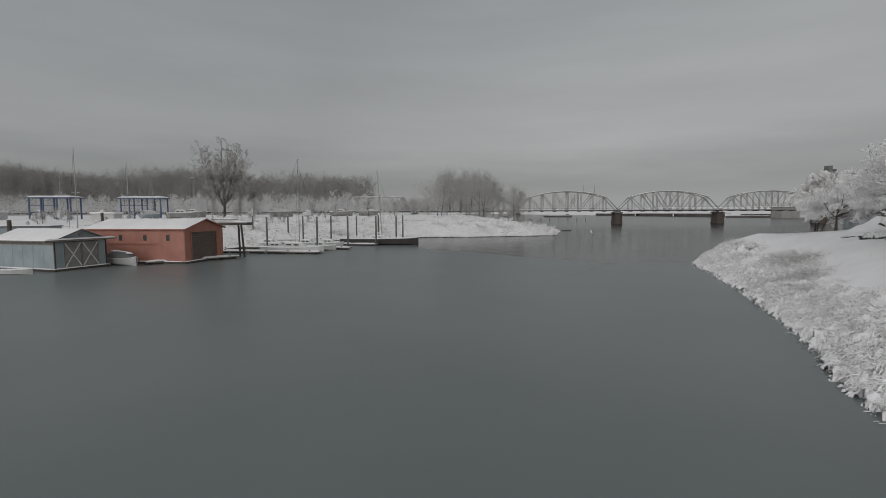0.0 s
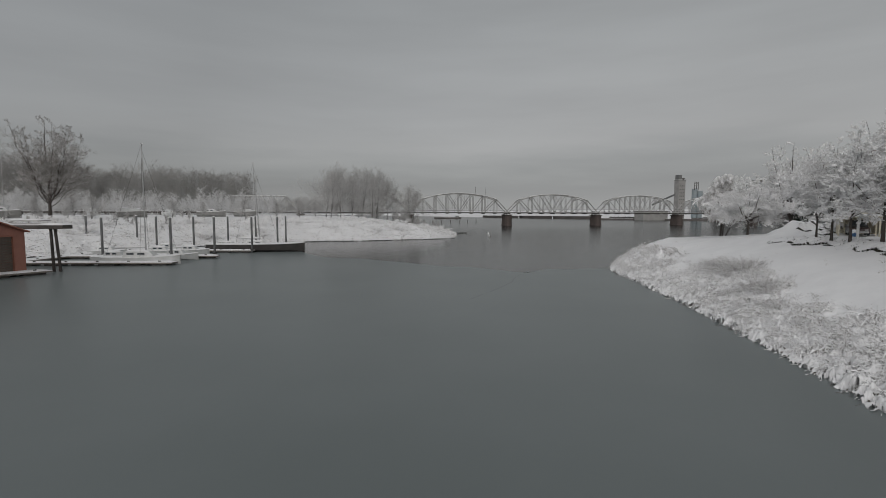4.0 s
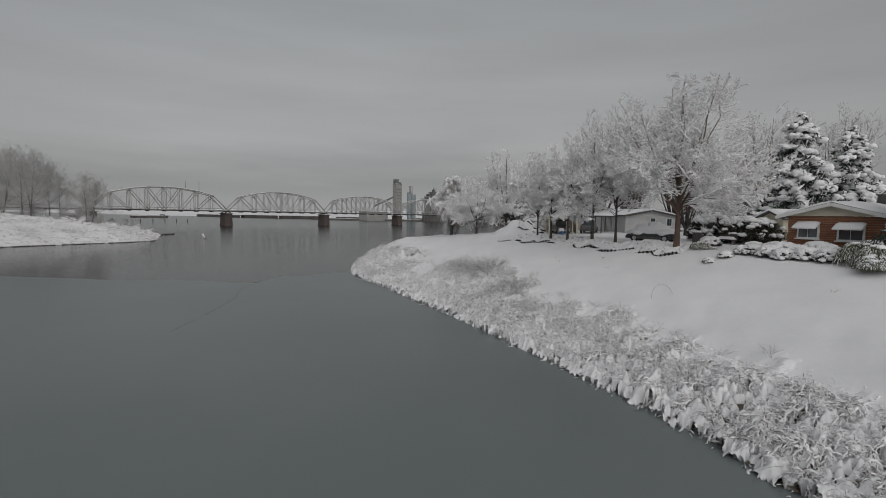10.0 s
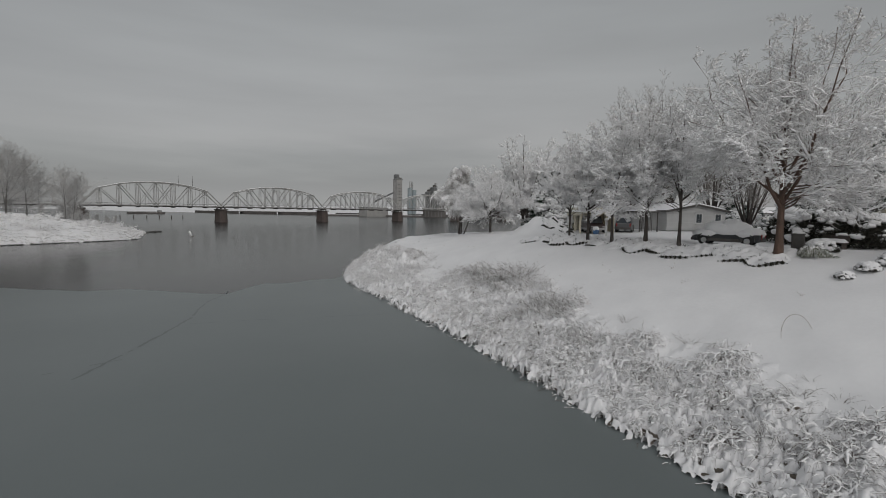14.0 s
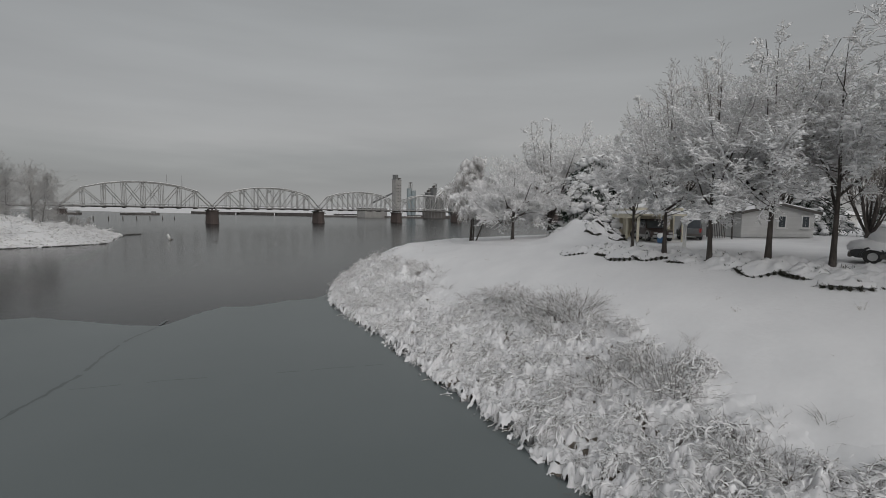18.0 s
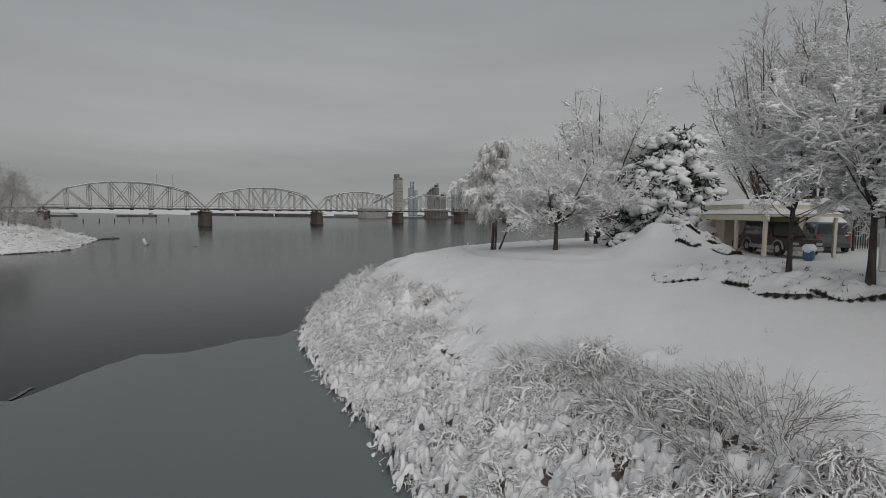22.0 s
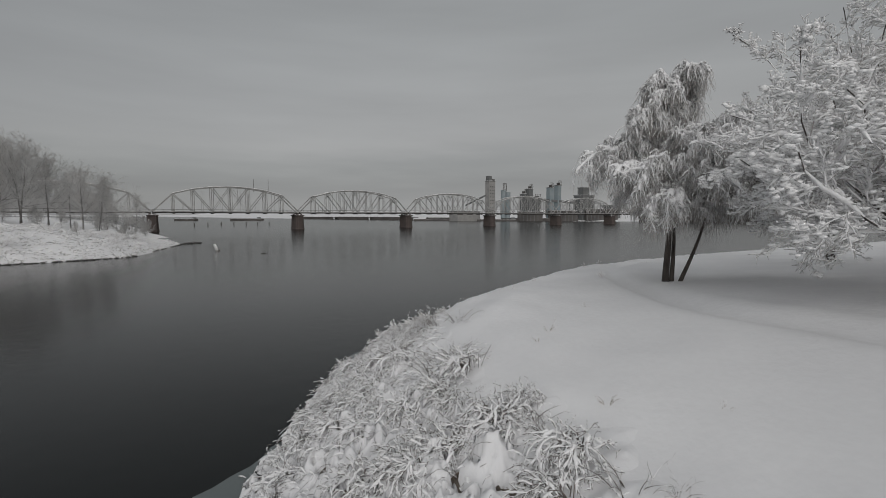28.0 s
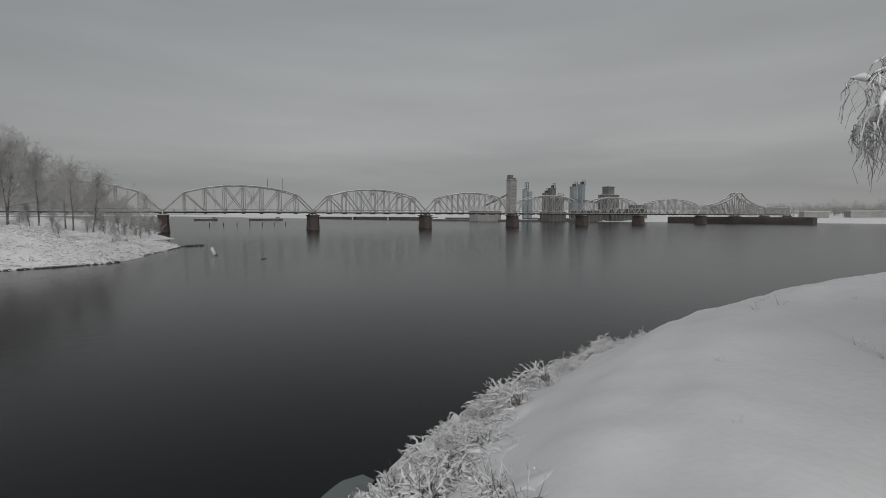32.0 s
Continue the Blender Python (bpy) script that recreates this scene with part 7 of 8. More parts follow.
        for a, b in (((0.48 * L, 0, H * 1.2), (0.05 * L + dx * 0.95, 0, mast * 0.95)), ((-0.48 * L, 0, H), (0.05 * L + dx, 0, mast)),
                     ((0.03 * L, B * 0.45, H), (0.05 * L + dx * 0.9, 0.0, mast * 0.93)), ((0.03 * L, -B * 0.45, H), (0.05 * L + dx * 0.9, 0.0, mast * 0.93))):
            part("stay", Geo().cyl(a, b, 0.018, n=4, caps=False), STEEL_DK, ob)
    return ob


def dock(at, turn, L, Wd=2.0):
    ob = thing("dock", "narrow floating dock covered with snow", "dock", at, turn, "floating docks of the marina")
    part("deck", Geo().box((-L / 2, 0, 0.42), (L, Wd, 0.22), bevel=0.04), WOOD_GREY, ob)
    for k in range(max(2, int(L / 4))):
        part("float", Geo().box((-(k + 0.5) * L / max(2, int(L / 4)), 0, 0.12), (2.6, Wd * 0.85, 0.5), bevel=0.1), DARK_HULL, ob)
    part("snow_cover", snow_pad((-L, -Wd / 2, 0.53), (0, -Wd / 2, 0.53), (0, Wd / 2, 0.53), (-L, Wd / 2, 0.53), 0.2, int(L), 4, int(L)), SNOW, ob, "", True)
    for k in range(int(L / 5)):
        part("cleat", Geo().box((-2 - 5 * k, -Wd / 2 + 0.2, 0.78), (0.35, 0.12, 0.14)), STEEL_DK, ob)
    return ob


dock((-26.2, 101.8, 0), radians(-10), 30, 2.2)
dock((-21.9, 113.6, 0), radians(-10), 28)
dock((-17.2, 126.4, 0), radians(-12), 34, 1.8)
dock((-11.8, 131.2, 0), radians(-10), 40, 1.8)
dock((-40.0, 93.0, 0), radians(45), 16, 2.0)
dock((-47.5, 128, 0), radians(75), 46, 2.4)


def piling(x, y, h, r=0.22, material=None):
    ob = thing("piling", "tall steel mooring pile with a snowy cap", "piling", (x, y, 0), group="mooring pilings of the marina")
    part("shaft", Geo().cyl((0, 0, -2), (0, 0, h), r, r, 12), material or PILE, ob, "", True)
    part("snow_cap", Geo().blobs([(0, 0, h + 0.05)], [(r * 1.1, r * 1.1, 0.18)], 0.1), SNOW, ob, "", True)
    part("pile_collar", Geo().box((0, 0, 0.75), (r * 3.2, r * 3.2, 0.12)), STEEL_DK, ob)
    return ob


for x, y, h in ((-43.6, 118.2, 7.9), (-27.6, 105.0, 8.0), (-56, 140.6, 8.1), (-47.0, 145, 8.1), (-30.5, 130.6, 8.0), (-40.2, 137.3, 8.0), (-22.9, 115.6, 8.0), (-17.4, 125.6, 8.0),
                (-13.2, 137.5, 8.0), (-25.5, 142, 8.0), (-12.3, 150, 8.1), (-19.5, 146, 8.0)):
    piling(x, y, h)
piling(-74.1, 81.5, 7.8, 0.32, WOOD_DK)
piling(-66.0, 92.5, 9.0, 0.25, WOOD_DK)

hp = thing("hoist_platform", "dark steel hoist roof on two legs beside the red boathouse", "hoist", (-40.4, 95.5, 0), radians(-8))
part("roof_beam", Geo().box((-2.2, 0, 6.7), (8.2, 2.2, 0.55), bevel=0.06), STEEL_DK, hp)
part("roof_snow", snow_pad((-6.3, -1.1, 6.98), (1.9, -1.1, 6.98), (1.9, 1.1, 6.98), (-6.3, 1.1, 6.98), 0.3, 12, 5), SNOW, hp, "", True)
for x0, x1 in ((-0.3, -0.5), (0.7, 0.1)):
    part("leg", Geo().beam((x0, 0, -1.5), (x1, 0, 6.5), 0.28, 0.28), STEEL_DK, hp)
part("platform", Geo().box((-3.4, 0, 7.6), (4.5, 2.4, 0.12)), WOOD_GREY, hp)
part("platform_snow", snow_pad((-5.6, -1.2, 7.67), (-1.2, -1.2, 7.67), (-1.2, 1.2, 7.67), (-5.6, 1.2, 7.67), 0.2, 8, 4), SNOW, hp, "", True)

boat("sailboat", "white sailing boat with tall mast moored at a snowy dock", (-32.0, 104.6, 0), radians(-8), 12.5, 3.4, 1.25, WHITE_HULL, True, 20.4)
boat("sailboat", "white sailing boat with a leaning mast behind the docks", (-17.5, 135.0, 0), radians(-10), 11, 3.2, 1.2, WHITE_HULL, True, 20.8, -0.06)
boat("barge_boat", "long low dark-hulled boat moored at the outer dock", (-17.0, 129.4, 0), radians(-12), 22, 4.0, 1.7, DARK_HULL, False)
boat("motorboat", "white motorboat under a dark cover beside the boathouses", (-54.8, 81.5, 0), radians(-30), 8.0, 2.8, 1.2, WHITE_HULL, False, 0, 0, True, CONC_DK)
boat("dinghy", "small snow-filled dinghy beside the grey boathouse", (-62.2, 69.2, 0), radians(-5), 5.0, 1.9, 0.7, WHITE_HULL, False)
for x, y, t, mst in ((-38, 109.5, -6, 0), (-28.5, 111.6, -8, 0), (-34.5, 122, -10, 0), (-45, 124, -14, 0), (-29, 122.5, -10, 0), (-24.5, 137.6, -12, 0), (-36, 131, -10, 0)):
    boat("motorboat", "small white motorboat heaped with snow at the docks", (x, y, 0), radians(t), 7.5, 2.6, 1.05, WHITE_HULL, True, mst)
for x, y, h in ((-82.0, 107.0, 23.5), (-89.0, 171.0, 25.0), (-120, 150, 21), (-104, 158, 27)):
    m = thing("bare_mast", "tall bare sailing mast rising behind the boathouses", "mast", (x, y, 0), group="bare masts")
    part("pole", Geo().cyl((0, 0, 0), (0, 0, h), 0.12, 0.07, 8), ALU, m)
    part("spreader", Geo().beam((-1.0, 0, h * 0.58), (1.0, 0, h * 0.58), 0.08, 0.08), ALU, m)
    part("stay", Geo().cyl((-2.6, 0, 0), (0, 0, h * 0.97), 0.03, n=4, caps=False), STEEL_DK, m)


def boat_lift(x, y, W, label):
    z = float(spit_z(x, y))
    ob = thing("boat_lift", label, "boat lift", (x, y, z), 0.1, "boat lifts on the marina shore")
    H = 6.6
    for sx in (-W / 2, -W / 6, W / 6, W / 2):
        for sy in (-2.5, 2.5):
            part("leg", Geo().beam((sx, sy, -0.3), (sx, sy, H), 0.35, 0.35), BLUE, ob)
    part("roof_frame", Geo().box((0, 0, H + 0.15), (W + 1.4, 6.2, 0.35)), BLUE, ob)
    part("roof_snow", snow_pad((-W / 2 - 0.7, -3.1, H + 0.33), (W / 2 + 0.7, -3.1, H + 0.33), (W / 2 + 0.7, 3.1, H + 0.33), (-W / 2 - 0.7, 3.1, H + 0.33), 0.45, 12, 6), SNOW, ob, "", True)
    for zz in (2.2, 4.4):
        part("cross_rail", Geo().beam((-W / 2, -2.5, zz), (W / 6, -2.5, zz), 0.2, 0.2), BLUE, ob)
    return ob


boat_lift(-122.5, 151, 12, "blue steel boat lift with a snowy flat roof")
boat_lift(-100.5, 161, 12.5, "blue steel boat lift with a snowy roof holding a boat")
for x, y, t, L_, cab in ((-120, 149, 0.1, 9, True), (-98, 160, 0.2, 10, True), (-108, 152, 0.4, 9, True), (-92, 150, 0.1, 8, False), (-88, 168, 0.2, 9, True), (-78, 196, 0.0, 8, True),
                         (-60, 214, 0.1, 10, True), (-46, 217, 0.0, 11, True), (-34, 220, 0.1, 9, False), (-64, 190, 0.1, 9, False), (-135, 160, 0.3, 10, True), (-82, 150, 0.3, 9, True)):
    k_ = int(-x) % 3
    boat("laid_up_boat", ("white boat laid up ashore under snow", "dark grey boat laid up ashore under snow", "grey boat laid up ashore under snow")[k_], (x, y, float(spit_z(x, y)) + 0.5), t + 0.9 * (k_ - 1), L_ * (0.8, 0.95, 0.7)[k_], 2.8, (1.3, 1.6, 1.1)[k_], (WHITE_HULL, GREY_DOOR, GREY_WALL)[k_], cab, 0, 0, not cab, WHITE_HULL, "boats laid up ashore")
for x, y in ((-100, 142), (-134, 141)):
    ob = thing("marina_shed", "low shed with a snowy roof on the marina shore", "shed", (x, y, float(spit_z(x, y))), 0.15, "sheds on the marina shore")
    part("wall", Geo().box((0, 0, 1.1), (6, 5, 2.2)), SIDING, ob)
    part("roof_snow", Geo().box((0, 0, 2.5), (6.8, 5.8, 0.6), bevel=0.2), SNOW, ob)
for x, y, ln, wd in ((-104, 117, 15, 6), (-121, 108, 16, 6)):
    ob = thing("covered_slip", "low grey boat shed with a flat snowy roof", "boat shed", (x, y, 0), 0.25, "low sheds in the marina")
    part("wall", Geo().box((0, 0, 3.0), (ln, wd, 5.4)), GREY_WALL, ob)
    part("roof_slab", Geo().box((0, 0, 5.8), (ln + 0.6, wd + 0.6, 0.24), bevel=0.03), CONC_DK, ob)
    part("roof_snow", snow_pad((-ln / 2, -wd / 2, 5.93), (ln / 2, -wd / 2, 5.93), (ln / 2, wd / 2, 5.93), (-ln / 2, wd / 2, 5.93), 0.25, 10, 6), SNOW, ob, "", True)
by = thing("channel_buoy", "leaning white channel buoy in the river", "buoy", (59.0, 186, 0))
part("body", Geo().cyl((0.3, 0, -0.4), (-0.45, 0, 1.6), 0.33, 0.28, 14), BUOY, by, "", True)
part("base", Geo().cyl((0.45, 0, -0.4), (0.3, 0, 0.12), 0.45, 0.45, 14), WOOD_DK, by)
for k, (x, y) in enumerate(((66, 172),)):
    solo("driftwood", Geo().cyl((-0.5, 0, 0.03), (0.5, 0.1, 0.06), 0.09, 0.06, 7), WOOD_DK, "small dark piece of driftwood on the water", "driftwood", "driftwood", at=(x, y, 0))

# ---- houses on the lawn ----


def window(ob, x, z, w, h, awning=False, y=0.0):
    wn_ = part("window", Geo().box((x, y - 0.03, z), (w + 0.2, 0.10, h + 0.2)), TRIM, ob, "white-framed window")
    part("pane", Geo().box((x - w / 4, y - 0.09, z), (w / 2 - 0.04, 0.03, h)), GLASS, wn_)
    part("pane", Geo().box((x + w / 4, y - 0.09, z), (w / 2 - 0.04, 0.03, h)), GLASS, wn_)
    part("sill", Geo().box((x, y - 0.12, z - h / 2 - 0.12), (w + 0.35, 0.18, 0.08)), TRIM, wn_)
    if awning:
        g = Geo().add([(x - w / 2 - 0.15, y - 0.06, z + h / 2 + 0.1), (x + w / 2 + 0.15, y - 0.06, z + h / 2 + 0.1), (x + w / 2 + 0.15, y - 0.75, z + h / 2 - 0.28), (x - w / 2 - 0.15, y - 0.75, z + h / 2 - 0.28),
                       (x - w / 2 - 0.15, y - 0.06, z + h / 2 + 0.16), (x + w / 2 + 0.15, y - 0.06, z + h / 2 + 0.16), (x + w / 2 + 0.15, y - 0.75, z + h / 2 - 0.22), (x - w / 2 - 0.15, y - 0.75, z + h / 2 - 0.22)],
                      [(3, 2, 1, 0), (4, 5, 6, 7), (0, 1, 5, 4), (1, 2, 6, 5), (2, 3, 7, 6), (3, 0, 4, 7)])
        part("awning", g, TRIM, wn_, "sloping white window awning")
        c = [(x - w / 2 - 0.15, y - 0.75, z + h / 2 - 0.21), (x + w / 2 + 0.15, y - 0.75, z + h / 2 - 0.21), (x + w / 2 + 0.15, y - 0.06, z + h / 2 + 0.17), (x - w / 2 - 0.15, y - 0.06, z + h / 2 + 0.17)]
        part("awning_snow", snow_pad(*c, 0.14, 8, 4), SNOW, wn_, "", True)
    return wn_


zb = 6.45
bh = thing("brown_house", "single-storey house of orange-brown siding with cream gable and snowy roof", "house", (44.1, 29.1, 6.4), radians(-106))
W, L, he, hr = 5.3, 9.0, 2.45, 3.2
part("plinth", Geo().box((W / 2, L / 2, 0.0), (W - 0.1, L - 0.1, 0.5)), CONC, bh)
for k in range(14):
    part("siding_board", Geo().box((W / 2, 0.06, 0.28 + (he - 0.3) * (k + 0.5) / 14), (W, 0.12, (he - 0.3) / 14 - 0.012), bevel=0.012), BRICK, bh)
    part("siding_board", Geo().box((0.06, L / 2 + 0.06, 0.28 + (he - 0.3) * (k + 0.5) / 14), (0.12, L - 0.12, (he - 0.3) / 14 - 0.012), bevel=0.012), BRICK, bh)
part("inner_wall", Geo().box((W / 2, L / 2 + 0.1, he / 2), (W - 0.26, L - 0.26, he - 0.1)), CREAM, bh)
gb = Geo().add([(0, 0, he), (W, 0, he), (W / 2, 0, hr), (0, 0.12, he), (W, 0.12, he), (W / 2, 0.12, hr)], [(0, 1, 2), (5, 4, 3), (0, 3, 4, 1), (1, 4, 5, 2), (2, 5, 3, 0)])
part("gable", gb, CREAM, bh, "cream-painted gable")
for sx in (-1, 1):
    part("fascia", Geo().beam((W / 2, -0.62, hr + 0.02), (W / 2 + sx * (W / 2 + 0.55), -0.62, he - 0.11), 0.06, 0.22), TRIM, bh)
window(bh, 1.25, 1.45, 1.1, 0.85, True)
window(bh, 3.6, 1.4, 1.25, 0.9, True)
roof_planes(bh, W, L, he, hr, 0.5, TAR, snow=0.2, seed=11, front=0.6)
part("chimney", Geo().box((W * 0.62, 5.5, hr + 0.35), (0.45, 0.45, 1.0)), TAR, bh)

sd = thing("garden_shed", "small cream garden shed with a snowy gable roof behind dark shrubs", "shed", (55.1, 32.9, zb), radians(-126))
part("wall", Geo().box((1.3, 1.5, 1.1), (2.6, 3.0, 2.3)), CREAM, sd)
part("gable", Geo().add([(0, 0, 2.25), (2.6, 0, 2.25), (1.3, 0, 2.8), (0, 0.1, 2.25), (2.6, 0.1, 2.25), (1.3, 0.1, 2.8)], [(0, 1, 2), (5, 4, 3), (0, 3, 4, 1), (1, 4, 5, 2), (2, 5, 3, 0)]), CREAM, sd)
roof_planes(sd, 2.6, 3.0, 2.25, 2.8, 0.3, TAR, snow=0.25, seed=17, front=0.3)

wh = thing("white_house", "white-sided single-storey house with a low snowy gable roof", "house", (69.3, 51.5, zb + 0.1), radians(-38.6))
W, L, he, hr = 7.6, 14.0, 2.4, 3.1
for k in range(18):
    part("siding_board", Geo().box((W / 2, 0.05, 0.1 + (he - 0.1) * (k + 0.5) / 18), (W, 0.1, (he - 0.1) / 18 - 0.012), bevel=0.012), SIDING, wh)
    part("siding_board", Geo().box((0.05, L / 2 + 0.05, 0.1 + (he - 0.1) * (k + 0.5) / 18), (0.1, L - 0.1, (he - 0.1) / 18 - 0.012), bevel=0.012), SIDING, wh)
part("inner_wall", Geo().box((W / 2, L / 2 + 0.1, he / 2), (W - 0.24, L - 0.24, he)), SIDING, wh)
part("gable", Geo().add([(0, 0, he), (W, 0, he), (W / 2, 0, hr), (0, 0.1, he), (W, 0.1, he), (W / 2, 0.1, hr)], [(0, 1, 2), (5, 4, 3), (0, 3, 4, 1), (1, 4, 5, 2), (2, 5, 3, 0)]), SIDING, wh)
for sx in (-1, 1):
    part("fascia", Geo().beam((W / 2, -0.42, hr + 0.02), (W / 2 + sx * (W / 2 + 0.4), -0.42, he - 0.08), 0.05, 0.2), TAR, wh)
window(wh, 4.1, 1.55, 0.7, 1.0)
window(wh, 6.6, 1.55, 0.7, 1.0)
roof_planes(wh, W, L, he, hr, 0.4, TAR, snow=0.28, seed=13, front=0.4)
aw = thing("house_awning", "flat snow-covered porch awning on thin posts beside the white house", "awning", (66.1, 52.6, zb), radians(-38.6))
part("roof_deck", Geo().box((0, 3, 2.35), (2.4, 7.0, 0.14)), TAR, aw)
part("roof_snow", snow_pad((-1.2, -0.5, 2.43), (1.2, -0.5, 2.43), (1.2, 6.5, 2.43), (-1.2, 6.5, 2.43), 0.25, 8, 10), SNOW, aw, "", True)
for x in (-1.1, 1.1):
    for y in (-0.3, 3.0, 6.3):
        part("post", Geo().box((x, y, 1.15), (0.1, 0.1, 2.3)), STEEL_DK, aw)
for k in range(9):
    part("trellis_slat", Geo().box((-1.0 + 0.17 * k, -0.35, 1.2), (0.04, 0.04, 2.1)), STEEL_DK, aw)
for x, y, t, ln in ((92, 66, -1.9, 14), (97, 40, -1.9, 16), (70, 22, -2.2, 12), (112, 58, -1.9, 16), (84, 70, -1.9, 10)):
    ob = thing("back_house", "pale low house with a snowy roof behind the trees", "house", (x, y, float(land_z(x, y)) - 0.1), t, "houses behind the trees")
    part("wall", Geo().box((3.5, ln / 2, 1.35), (7, ln, 2.7)), SIDING, ob)
    part("gable", Geo().add([(0, 0, 2.7), (7, 0, 2.7), (3.5, 0, 3.6), (0, 0.1, 2.7), (7, 0.1, 2.7), (3.5, 0.1, 3.6)], [(0, 1, 2), (5, 4, 3), (0, 3, 4, 1), (1, 4, 5, 2), (2, 5, 3, 0)]), SIDING, ob)
    window(ob, 2.0, 1.6, 0.9, 1.0)
    roof_planes(ob, 7, ln, 2.7, 3.6, 0.4, TAR, snow=0.3, seed=int(x))

# carport: x along the front beam, y to the back
cp = thing("carport", "cream-painted carport with flat snowy roofs and square posts", "carport", (62.7, 60.3, zb), radians(-140.0))
part("store_wall", Geo().box((0.06, 1.9, 1.15), (0.12, 3.8, 2.3)), CREAM, cp)
part("back_wall", Geo().box((1.6, 3.8, 1.15), (3.2, 0.12, 2.3)), CREAM, cp)
part("store_front", Geo().box((0.7, 0.3, 1.15), (1.2, 0.1, 2.3)), CREAM, cp)
part("upper_roof", Geo().box((2.0, 1.9, 2.62), (4.8, 4.4, 0.26), bevel=0.03), CREAM, cp)
part("upper_snow", snow_pad((-0.4, -0.3, 2.76), (4.4, -0.3, 2.76), (4.4, 4.1, 2.76), (-0.4, 4.1, 2.76), 0.3, 10, 10), SNOW, cp, "", True)
part("lower_roof", Geo().box((3.7, 1.25, 2.14), (7.6, 3.7, 0.12)), CREAM, cp)
part("front_beam", Geo().box((3.7, -0.62, 2.0), (7.6, 0.14, 0.3), bevel=0.02), CREAM, cp)
part("lower_snow", snow_pad((0.0, -0.68, 2.21), (7.5, -0.68, 2.21), (7.5, 3.1, 2.21), (0.0, 3.1, 2.21), 0.26, 16, 10), SNOW, cp, "", True)
for x in (4.4, 7.2):
    part("post", Geo().box((x, -0.6, 0.95), (0.18, 0.18, 2.0), bevel=0.02), CREAM, cp)
    part("post", Geo().box((x, 2.9, 1.0), (0.14, 0.14, 2.1)), CREAM, cp)
part("window_slats", Geo().box((-0.08, 1.6, 1.2), (0.1, 1.4, 1.1)), TAR, cp)


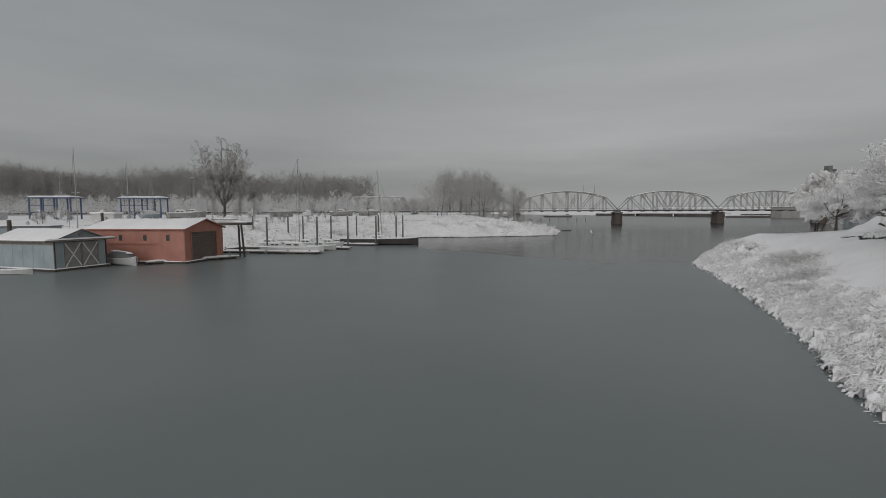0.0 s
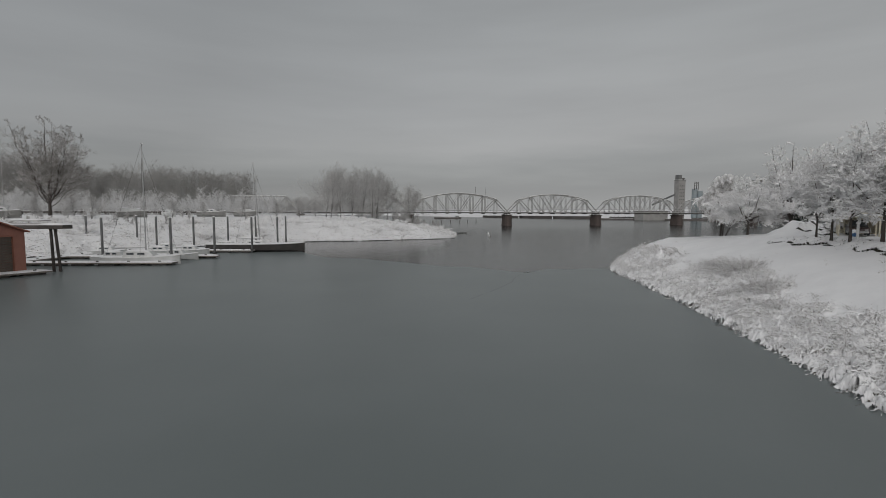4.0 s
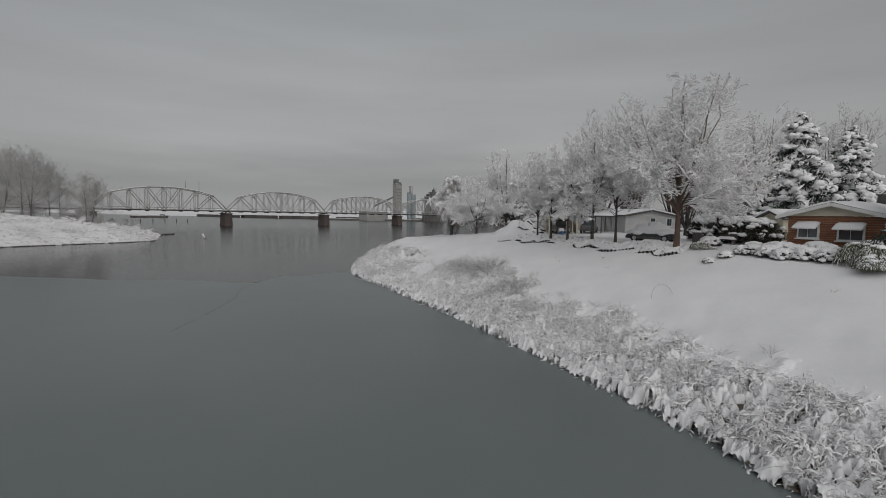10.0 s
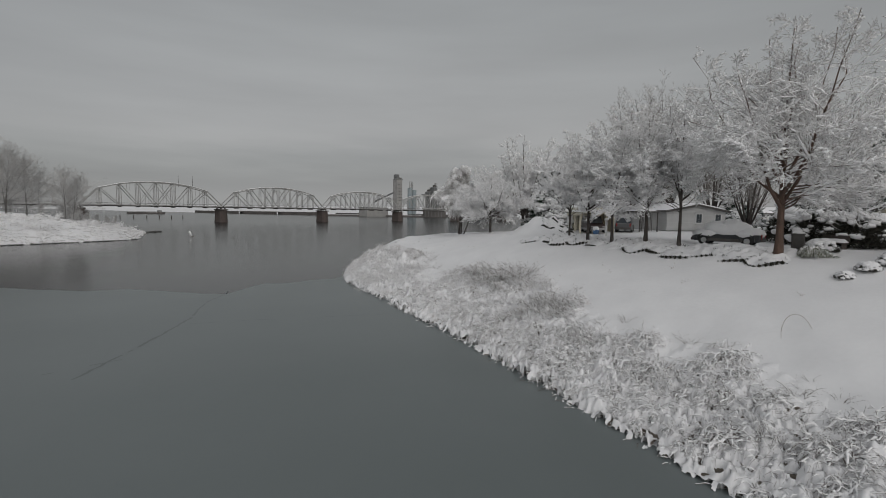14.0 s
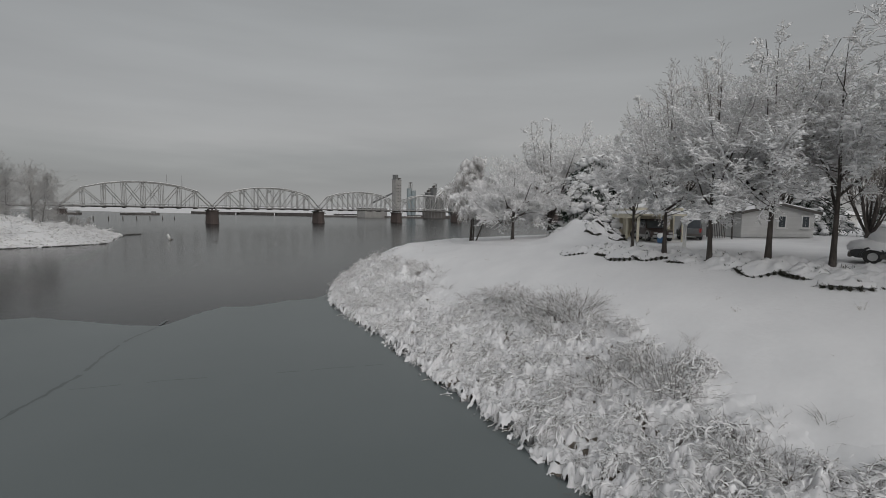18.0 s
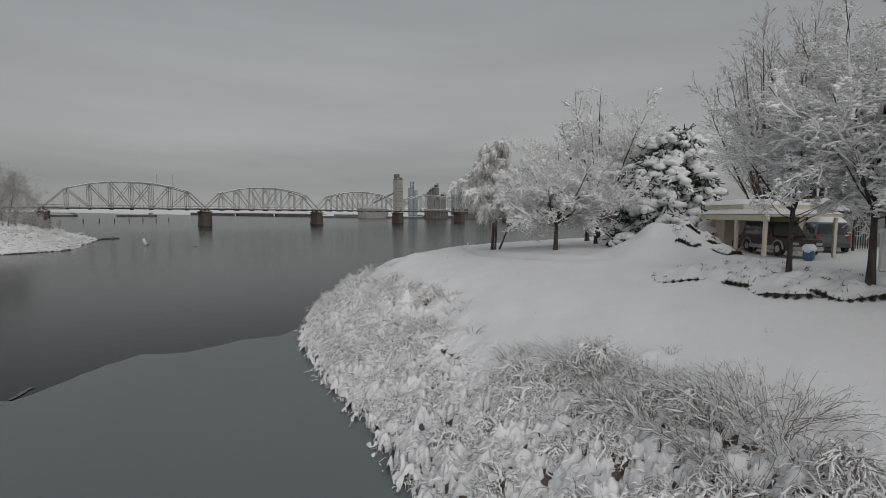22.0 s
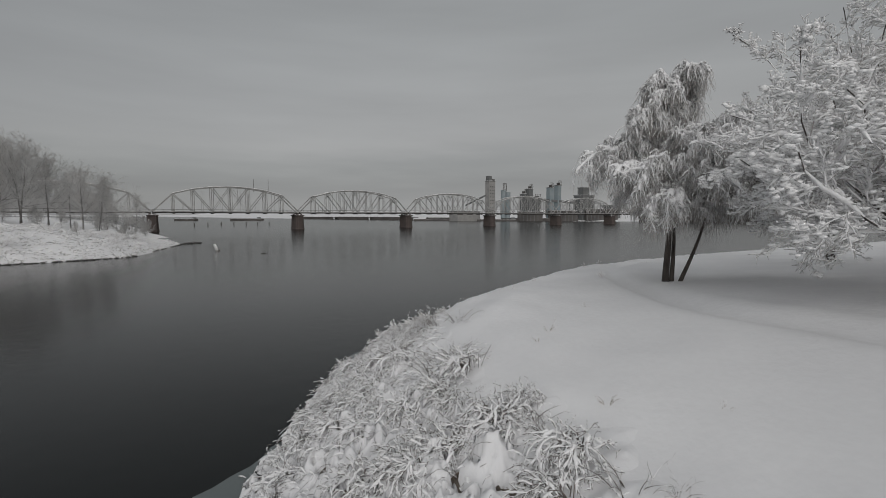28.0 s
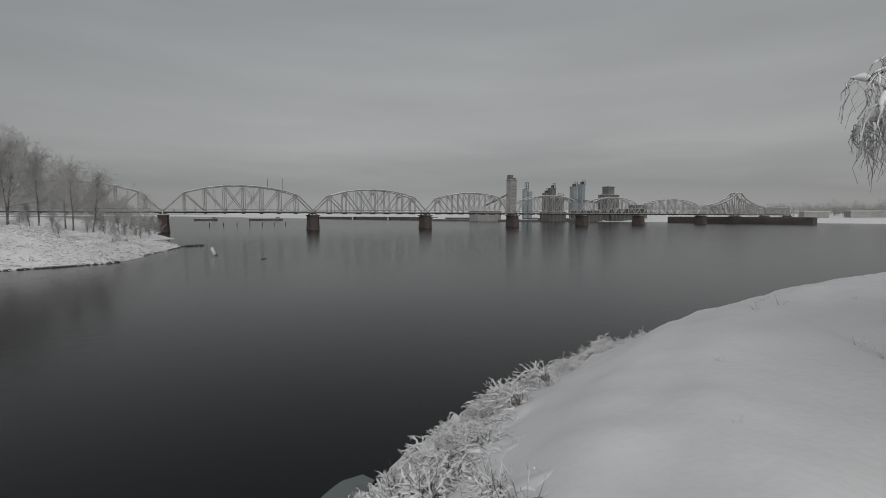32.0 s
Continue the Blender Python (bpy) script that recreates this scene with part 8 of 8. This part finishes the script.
def car(name, label, at, turn, L, Wd, H, paint, snow=0.2, kind_="suv", trim=None):
    """A car: lofted body and cabin, wheels with rims, windows, lamps and snow. x is its front."""
    ob = thing(name, label, "car", at, turn, "parked cars")
    hx, hy = L / 2, Wd / 2
    belt = H * 0.56
    v, f = [], []
    for x, w, z0, z1 in ((-hx, 0.90, 0.42, belt * 0.96), (-hx * 0.94, 1.0, 0.30, belt), (-hx * 0.4, 1.0, 0.26, belt), (hx * 0.32, 1.0, 0.26, belt), (hx * 0.9, 0.95, 0.3, belt * 0.88), (hx, 0.84, 0.42, belt * 0.76)):
        v += [(x, -hy * w, z0), (x, -hy * w, (z0 + z1) / 2), (x, -hy * w * 0.95, z1), (x, hy * w * 0.95, z1), (x, hy * w, (z0 + z1) / 2), (x, hy * w, z0)]
    for i in range(5):
        for k in range(6):
            f.append((i * 6 + k, i * 6 + (k + 1) % 6, i * 6 + 6 + (k + 1) % 6, i * 6 + 6 + k))
    f += [(0, 1, 2, 3, 4, 5), (35, 34, 33, 32, 31, 30)]
    bd = part("body", Geo().add(v, f), paint, ob)
    rx = -hx * 0.93 if kind_ == "suv" else -hx * 0.55
    tx = rx + (0.12 if kind_ == "suv" else 0.5)
    fx, ux = hx * 0.38, hx * 0.12
    c = [(rx, -hy * 0.93, belt), (fx, -hy * 0.93, belt), (fx, hy * 0.93, belt), (rx, hy * 0.93, belt), (tx, -hy * 0.78, H), (ux, -hy * 0.78, H), (ux, hy * 0.78, H), (tx, hy * 0.78, H)]
    cb = part("cabin", Geo().add(c, [(0, 1, 5, 4), (1, 2, 6, 5), (2, 3, 7, 6), (3, 0, 4, 7), (4, 5, 6, 7)]), paint, ob)
    zc0, zc1 = belt + 0.05, H - 0.09
    for s in (-1, 1):
        for a, b in ((0.04, 0.33), (0.36, 0.64), (0.67, 0.93)):
            def at_(u, z):
                k = (z - belt) / (H - belt)
                x0 = rx + (tx - rx) * k
                x1 = fx + (ux - fx) * k
                return (x0 + (x1 - x0) * u, s * (hy * (0.93 - 0.15 * k) + 0.012), z)
            q = [at_(a, zc0), at_(b, zc0), at_(b, zc1), at_(a, zc1)]
            part("side_window", Geo().add(q, [(0, 1, 2, 3)]), GLASS, cb)
    part("windscreen", Geo().add([(fx + 0.012, -hy * 0.84, belt + 0.05), (fx + 0.012, hy * 0.84, belt + 0.05), (ux + 0.05, hy * 0.72, H - 0.07), (ux + 0.05, -hy * 0.72, H - 0.07)], [(0, 1, 2, 3)]), GLASS, cb)
    part("rear_window", Geo().add([(rx - 0.012, -hy * 0.8, belt + 0.08), (rx - 0.012, hy * 0.8, belt + 0.08), (tx - 0.03, hy * 0.7, H - 0.1), (tx - 0.03, -hy * 0.7, H - 0.1)], [(0, 1, 2, 3)]), GLASS, cb)
    for s in (-1, 1):
        for x in (-hx * 0.62, hx * 0.62):
            wheel = part("wheel", Geo().cyl((x, s * (hy - 0.20), 0.36), (x, s * (hy + 0.01), 0.36), 0.36, 0.36, 18), TYRE, ob)
            part("rim", Geo().cyl((x, s * (hy - 0.02), 0.36), (x, s * (hy + 0.025), 0.36), 0.21, 0.19, 12), CHROME, wheel)
            part("wheel_arch", Geo().tubes([[(x + 0.46 * math.cos(a), s * (hy + 0.005), 0.36 + 0.46 * math.sin(a)) for a in np.linspace(0, math.pi, 9)]], np.full((1, 9), 0.05), 5), trim or paint, bd)
        part("sill_trim", Geo().box((0, s * hy, 0.40), (L * 0.5, 0.06, 0.2)), trim or TAR, bd)
        part("tail_lamp", Geo().box((-hx - 0.01, s * hy * 0.78, belt * 0.86), (0.06, 0.16, 0.34)), LAMP_RED, bd)
        part("headlight", Geo().box((hx - 0.02, s * hy * 0.62, belt * 0.68), (0.08, 0.3, 0.14)), CAR_SIL, bd)
    part("front_bumper", Geo().box((hx, 0, 0.42), (0.16, Wd * 0.86, 0.22), bevel=0.05), trim or TAR, bd)
    part("rear_bumper", Geo().box((-hx, 0, 0.45), (0.16, Wd * 0.88, 0.22), bevel=0.05), trim or TAR, bd)
    if snow:
        part("roof_snow", snow_pad((tx, -hy * 0.78, H), (ux, -hy * 0.78, H), (ux, hy * 0.78, H), (tx, hy * 0.78, H), snow, 8, 6), SNOW, ob, "", True)
        part("bonnet_snow", snow_pad((fx + 0.05, -hy * 0.9, belt - 0.03), (hx * 0.95, -hy * 0.85, belt * 0.84), (hx * 0.95, hy * 0.85, belt * 0.84), (fx + 0.05, hy * 0.9, belt - 0.03), snow * 0.9, 6, 6), SNOW, ob, "", True)
    return ob


car("parked_suv", "dark maroon off-road car with silver sill under the carport", (59.3, 55.9, zb), radians(40 + 180), 4.7, 1.85, 1.78, CAR_DK, 0.0, "suv", CAR_SIL)
car("parked_suv", "grey estate car with snow on its roof beyond the carport", (64.6, 54.6, zb), radians(20), 4.7, 1.85, 1.75, CAR_GREY, 0.3)
car("parked_car", "black car with snow on its roof near the hedge", (49.3, 40.3, float(land_z(49.3, 40.3)) - 0.05), radians(92), 4.4, 1.8, 1.45, CAR_BLACK, 0.42, "saloon")
solo("snow_heap", Geo().blobs([(0, 0, 0), (1.1, 0, -0.25), (-1.2, 0, -0.2), (0.5, 0, 0.1), (-0.5, 0, 0.1)], [(1.6, 1.06, 0.55), (1.35, 1.02, 0.45), (1.2, 1.02, 0.5), (1.2, 1.0, 0.6), (1.1, 1.0, 0.6)], 0.06), SNOW, "heap of snow lying over the black car", "snow", at=(49.3, 40.3, float(land_z(49.3, 40.3)) + 1.02), turn=radians(92), smooth=True)
mc = thing("motorcycle", "dark motorcycle parked beside the off-road car", "motorcycle", (60.9, 57.9, zb), radians(50))
for x in (-0.7, 0.7):
    part("wheel", Geo().tubes([[(x + 0.3 * math.cos(a), 0, 0.32 + 0.3 * math.sin(a)) for a in np.linspace(0, 2 * math.pi, 15)]], np.full((1, 15), 0.06), 6), TYRE, mc)
part("engine_block", Geo().box((0, 0, 0.45), (0.6, 0.3, 0.4), bevel=0.06), TAR, mc)
part("fuel_tank", Geo().blobs([(0.15, 0, 0.82)], [(0.35, 0.16, 0.16)], 0.05), CAR_BLACK, mc, "", True)
part("seat", Geo().box((-0.4, 0, 0.78), (0.7, 0.26, 0.12), bevel=0.05), TAR, mc)
part("handlebar", Geo().cyl((0.45, -0.38, 1.05), (0.45, 0.38, 1.05), 0.02, n=6), CHROME, mc)
part("front_fork", Geo().cyl((0.72, 0, 0.32), (0.45, 0, 1.05), 0.035, n=6), CHROME, mc)
bb = thing("recycling_bin", "blue plastic recycling bin heaped with snow", "bin", (56.6, 54.2, zb - 0.05))
part("tub", Geo().box((0, 0, 0.25), (0.6, 0.45, 0.5), bevel=0.06), BLUE_BIN, bb)
part("snow_cap", Geo().blobs([(0, 0, 0.53)], [(0.40, 0.32, 0.28)], 0.1), SNOW, bb, "", True)
for x, y, h in ((53.0, 51.4, 1.6),):
    ob = thing("garden_post", "square white post wrapped in snow", "post", on_land(x, y), 0.4, "white posts by the drive")
    part("shaft", Geo().box((0, 0, h / 2), (0.22, 0.22, h), bevel=0.03), TRIM, ob)
    part("snow_cap", Geo().blobs([(0, 0, h + 0.06)], [(0.2, 0.2, 0.14)], 0.1), SNOW, ob, "", True)
bn = thing("bench", "low garden bench buried in snow", "bench", on_land(50.6, 34.4), radians(-120))
part("seat", Geo().box((0, 0, 0.45), (1.7, 0.45, 0.06)), WOOD_DK, bn)
part("backrest", Geo().box((0, 0.24, 0.75), (1.7, 0.05, 0.4)), WOOD_DK, bn)
for x in (-0.7, 0.7):
    part("leg", Geo().box((x, 0, 0.2), (0.08, 0.4, 0.5)), WOOD_DK, bn)
part("snow_cover", snow_pad((-0.85, -0.24, 0.48), (0.85, -0.24, 0.48), (0.85, 0.22, 0.48), (-0.85, 0.22, 0.48), 0.22, 8, 4), SNOW, bn, "", True)
tb = thing("wheelie_bin", "dark wheeled rubbish bin with a snowy lid", "bin", on_land(47.6, 35.9))
part("tub", Geo().box((0, 0, 0.5), (0.6, 0.65, 1.0), bevel=0.05), TAR, tb)
part("lid", Geo().box((0, 0, 1.03), (0.66, 0.7, 0.08)), TAR, tb)
part("snow_cap", Geo().blobs([(0, 0, 1.08)], [(0.32, 0.34, 0.18)], 0.1), SNOW, tb, "", True)
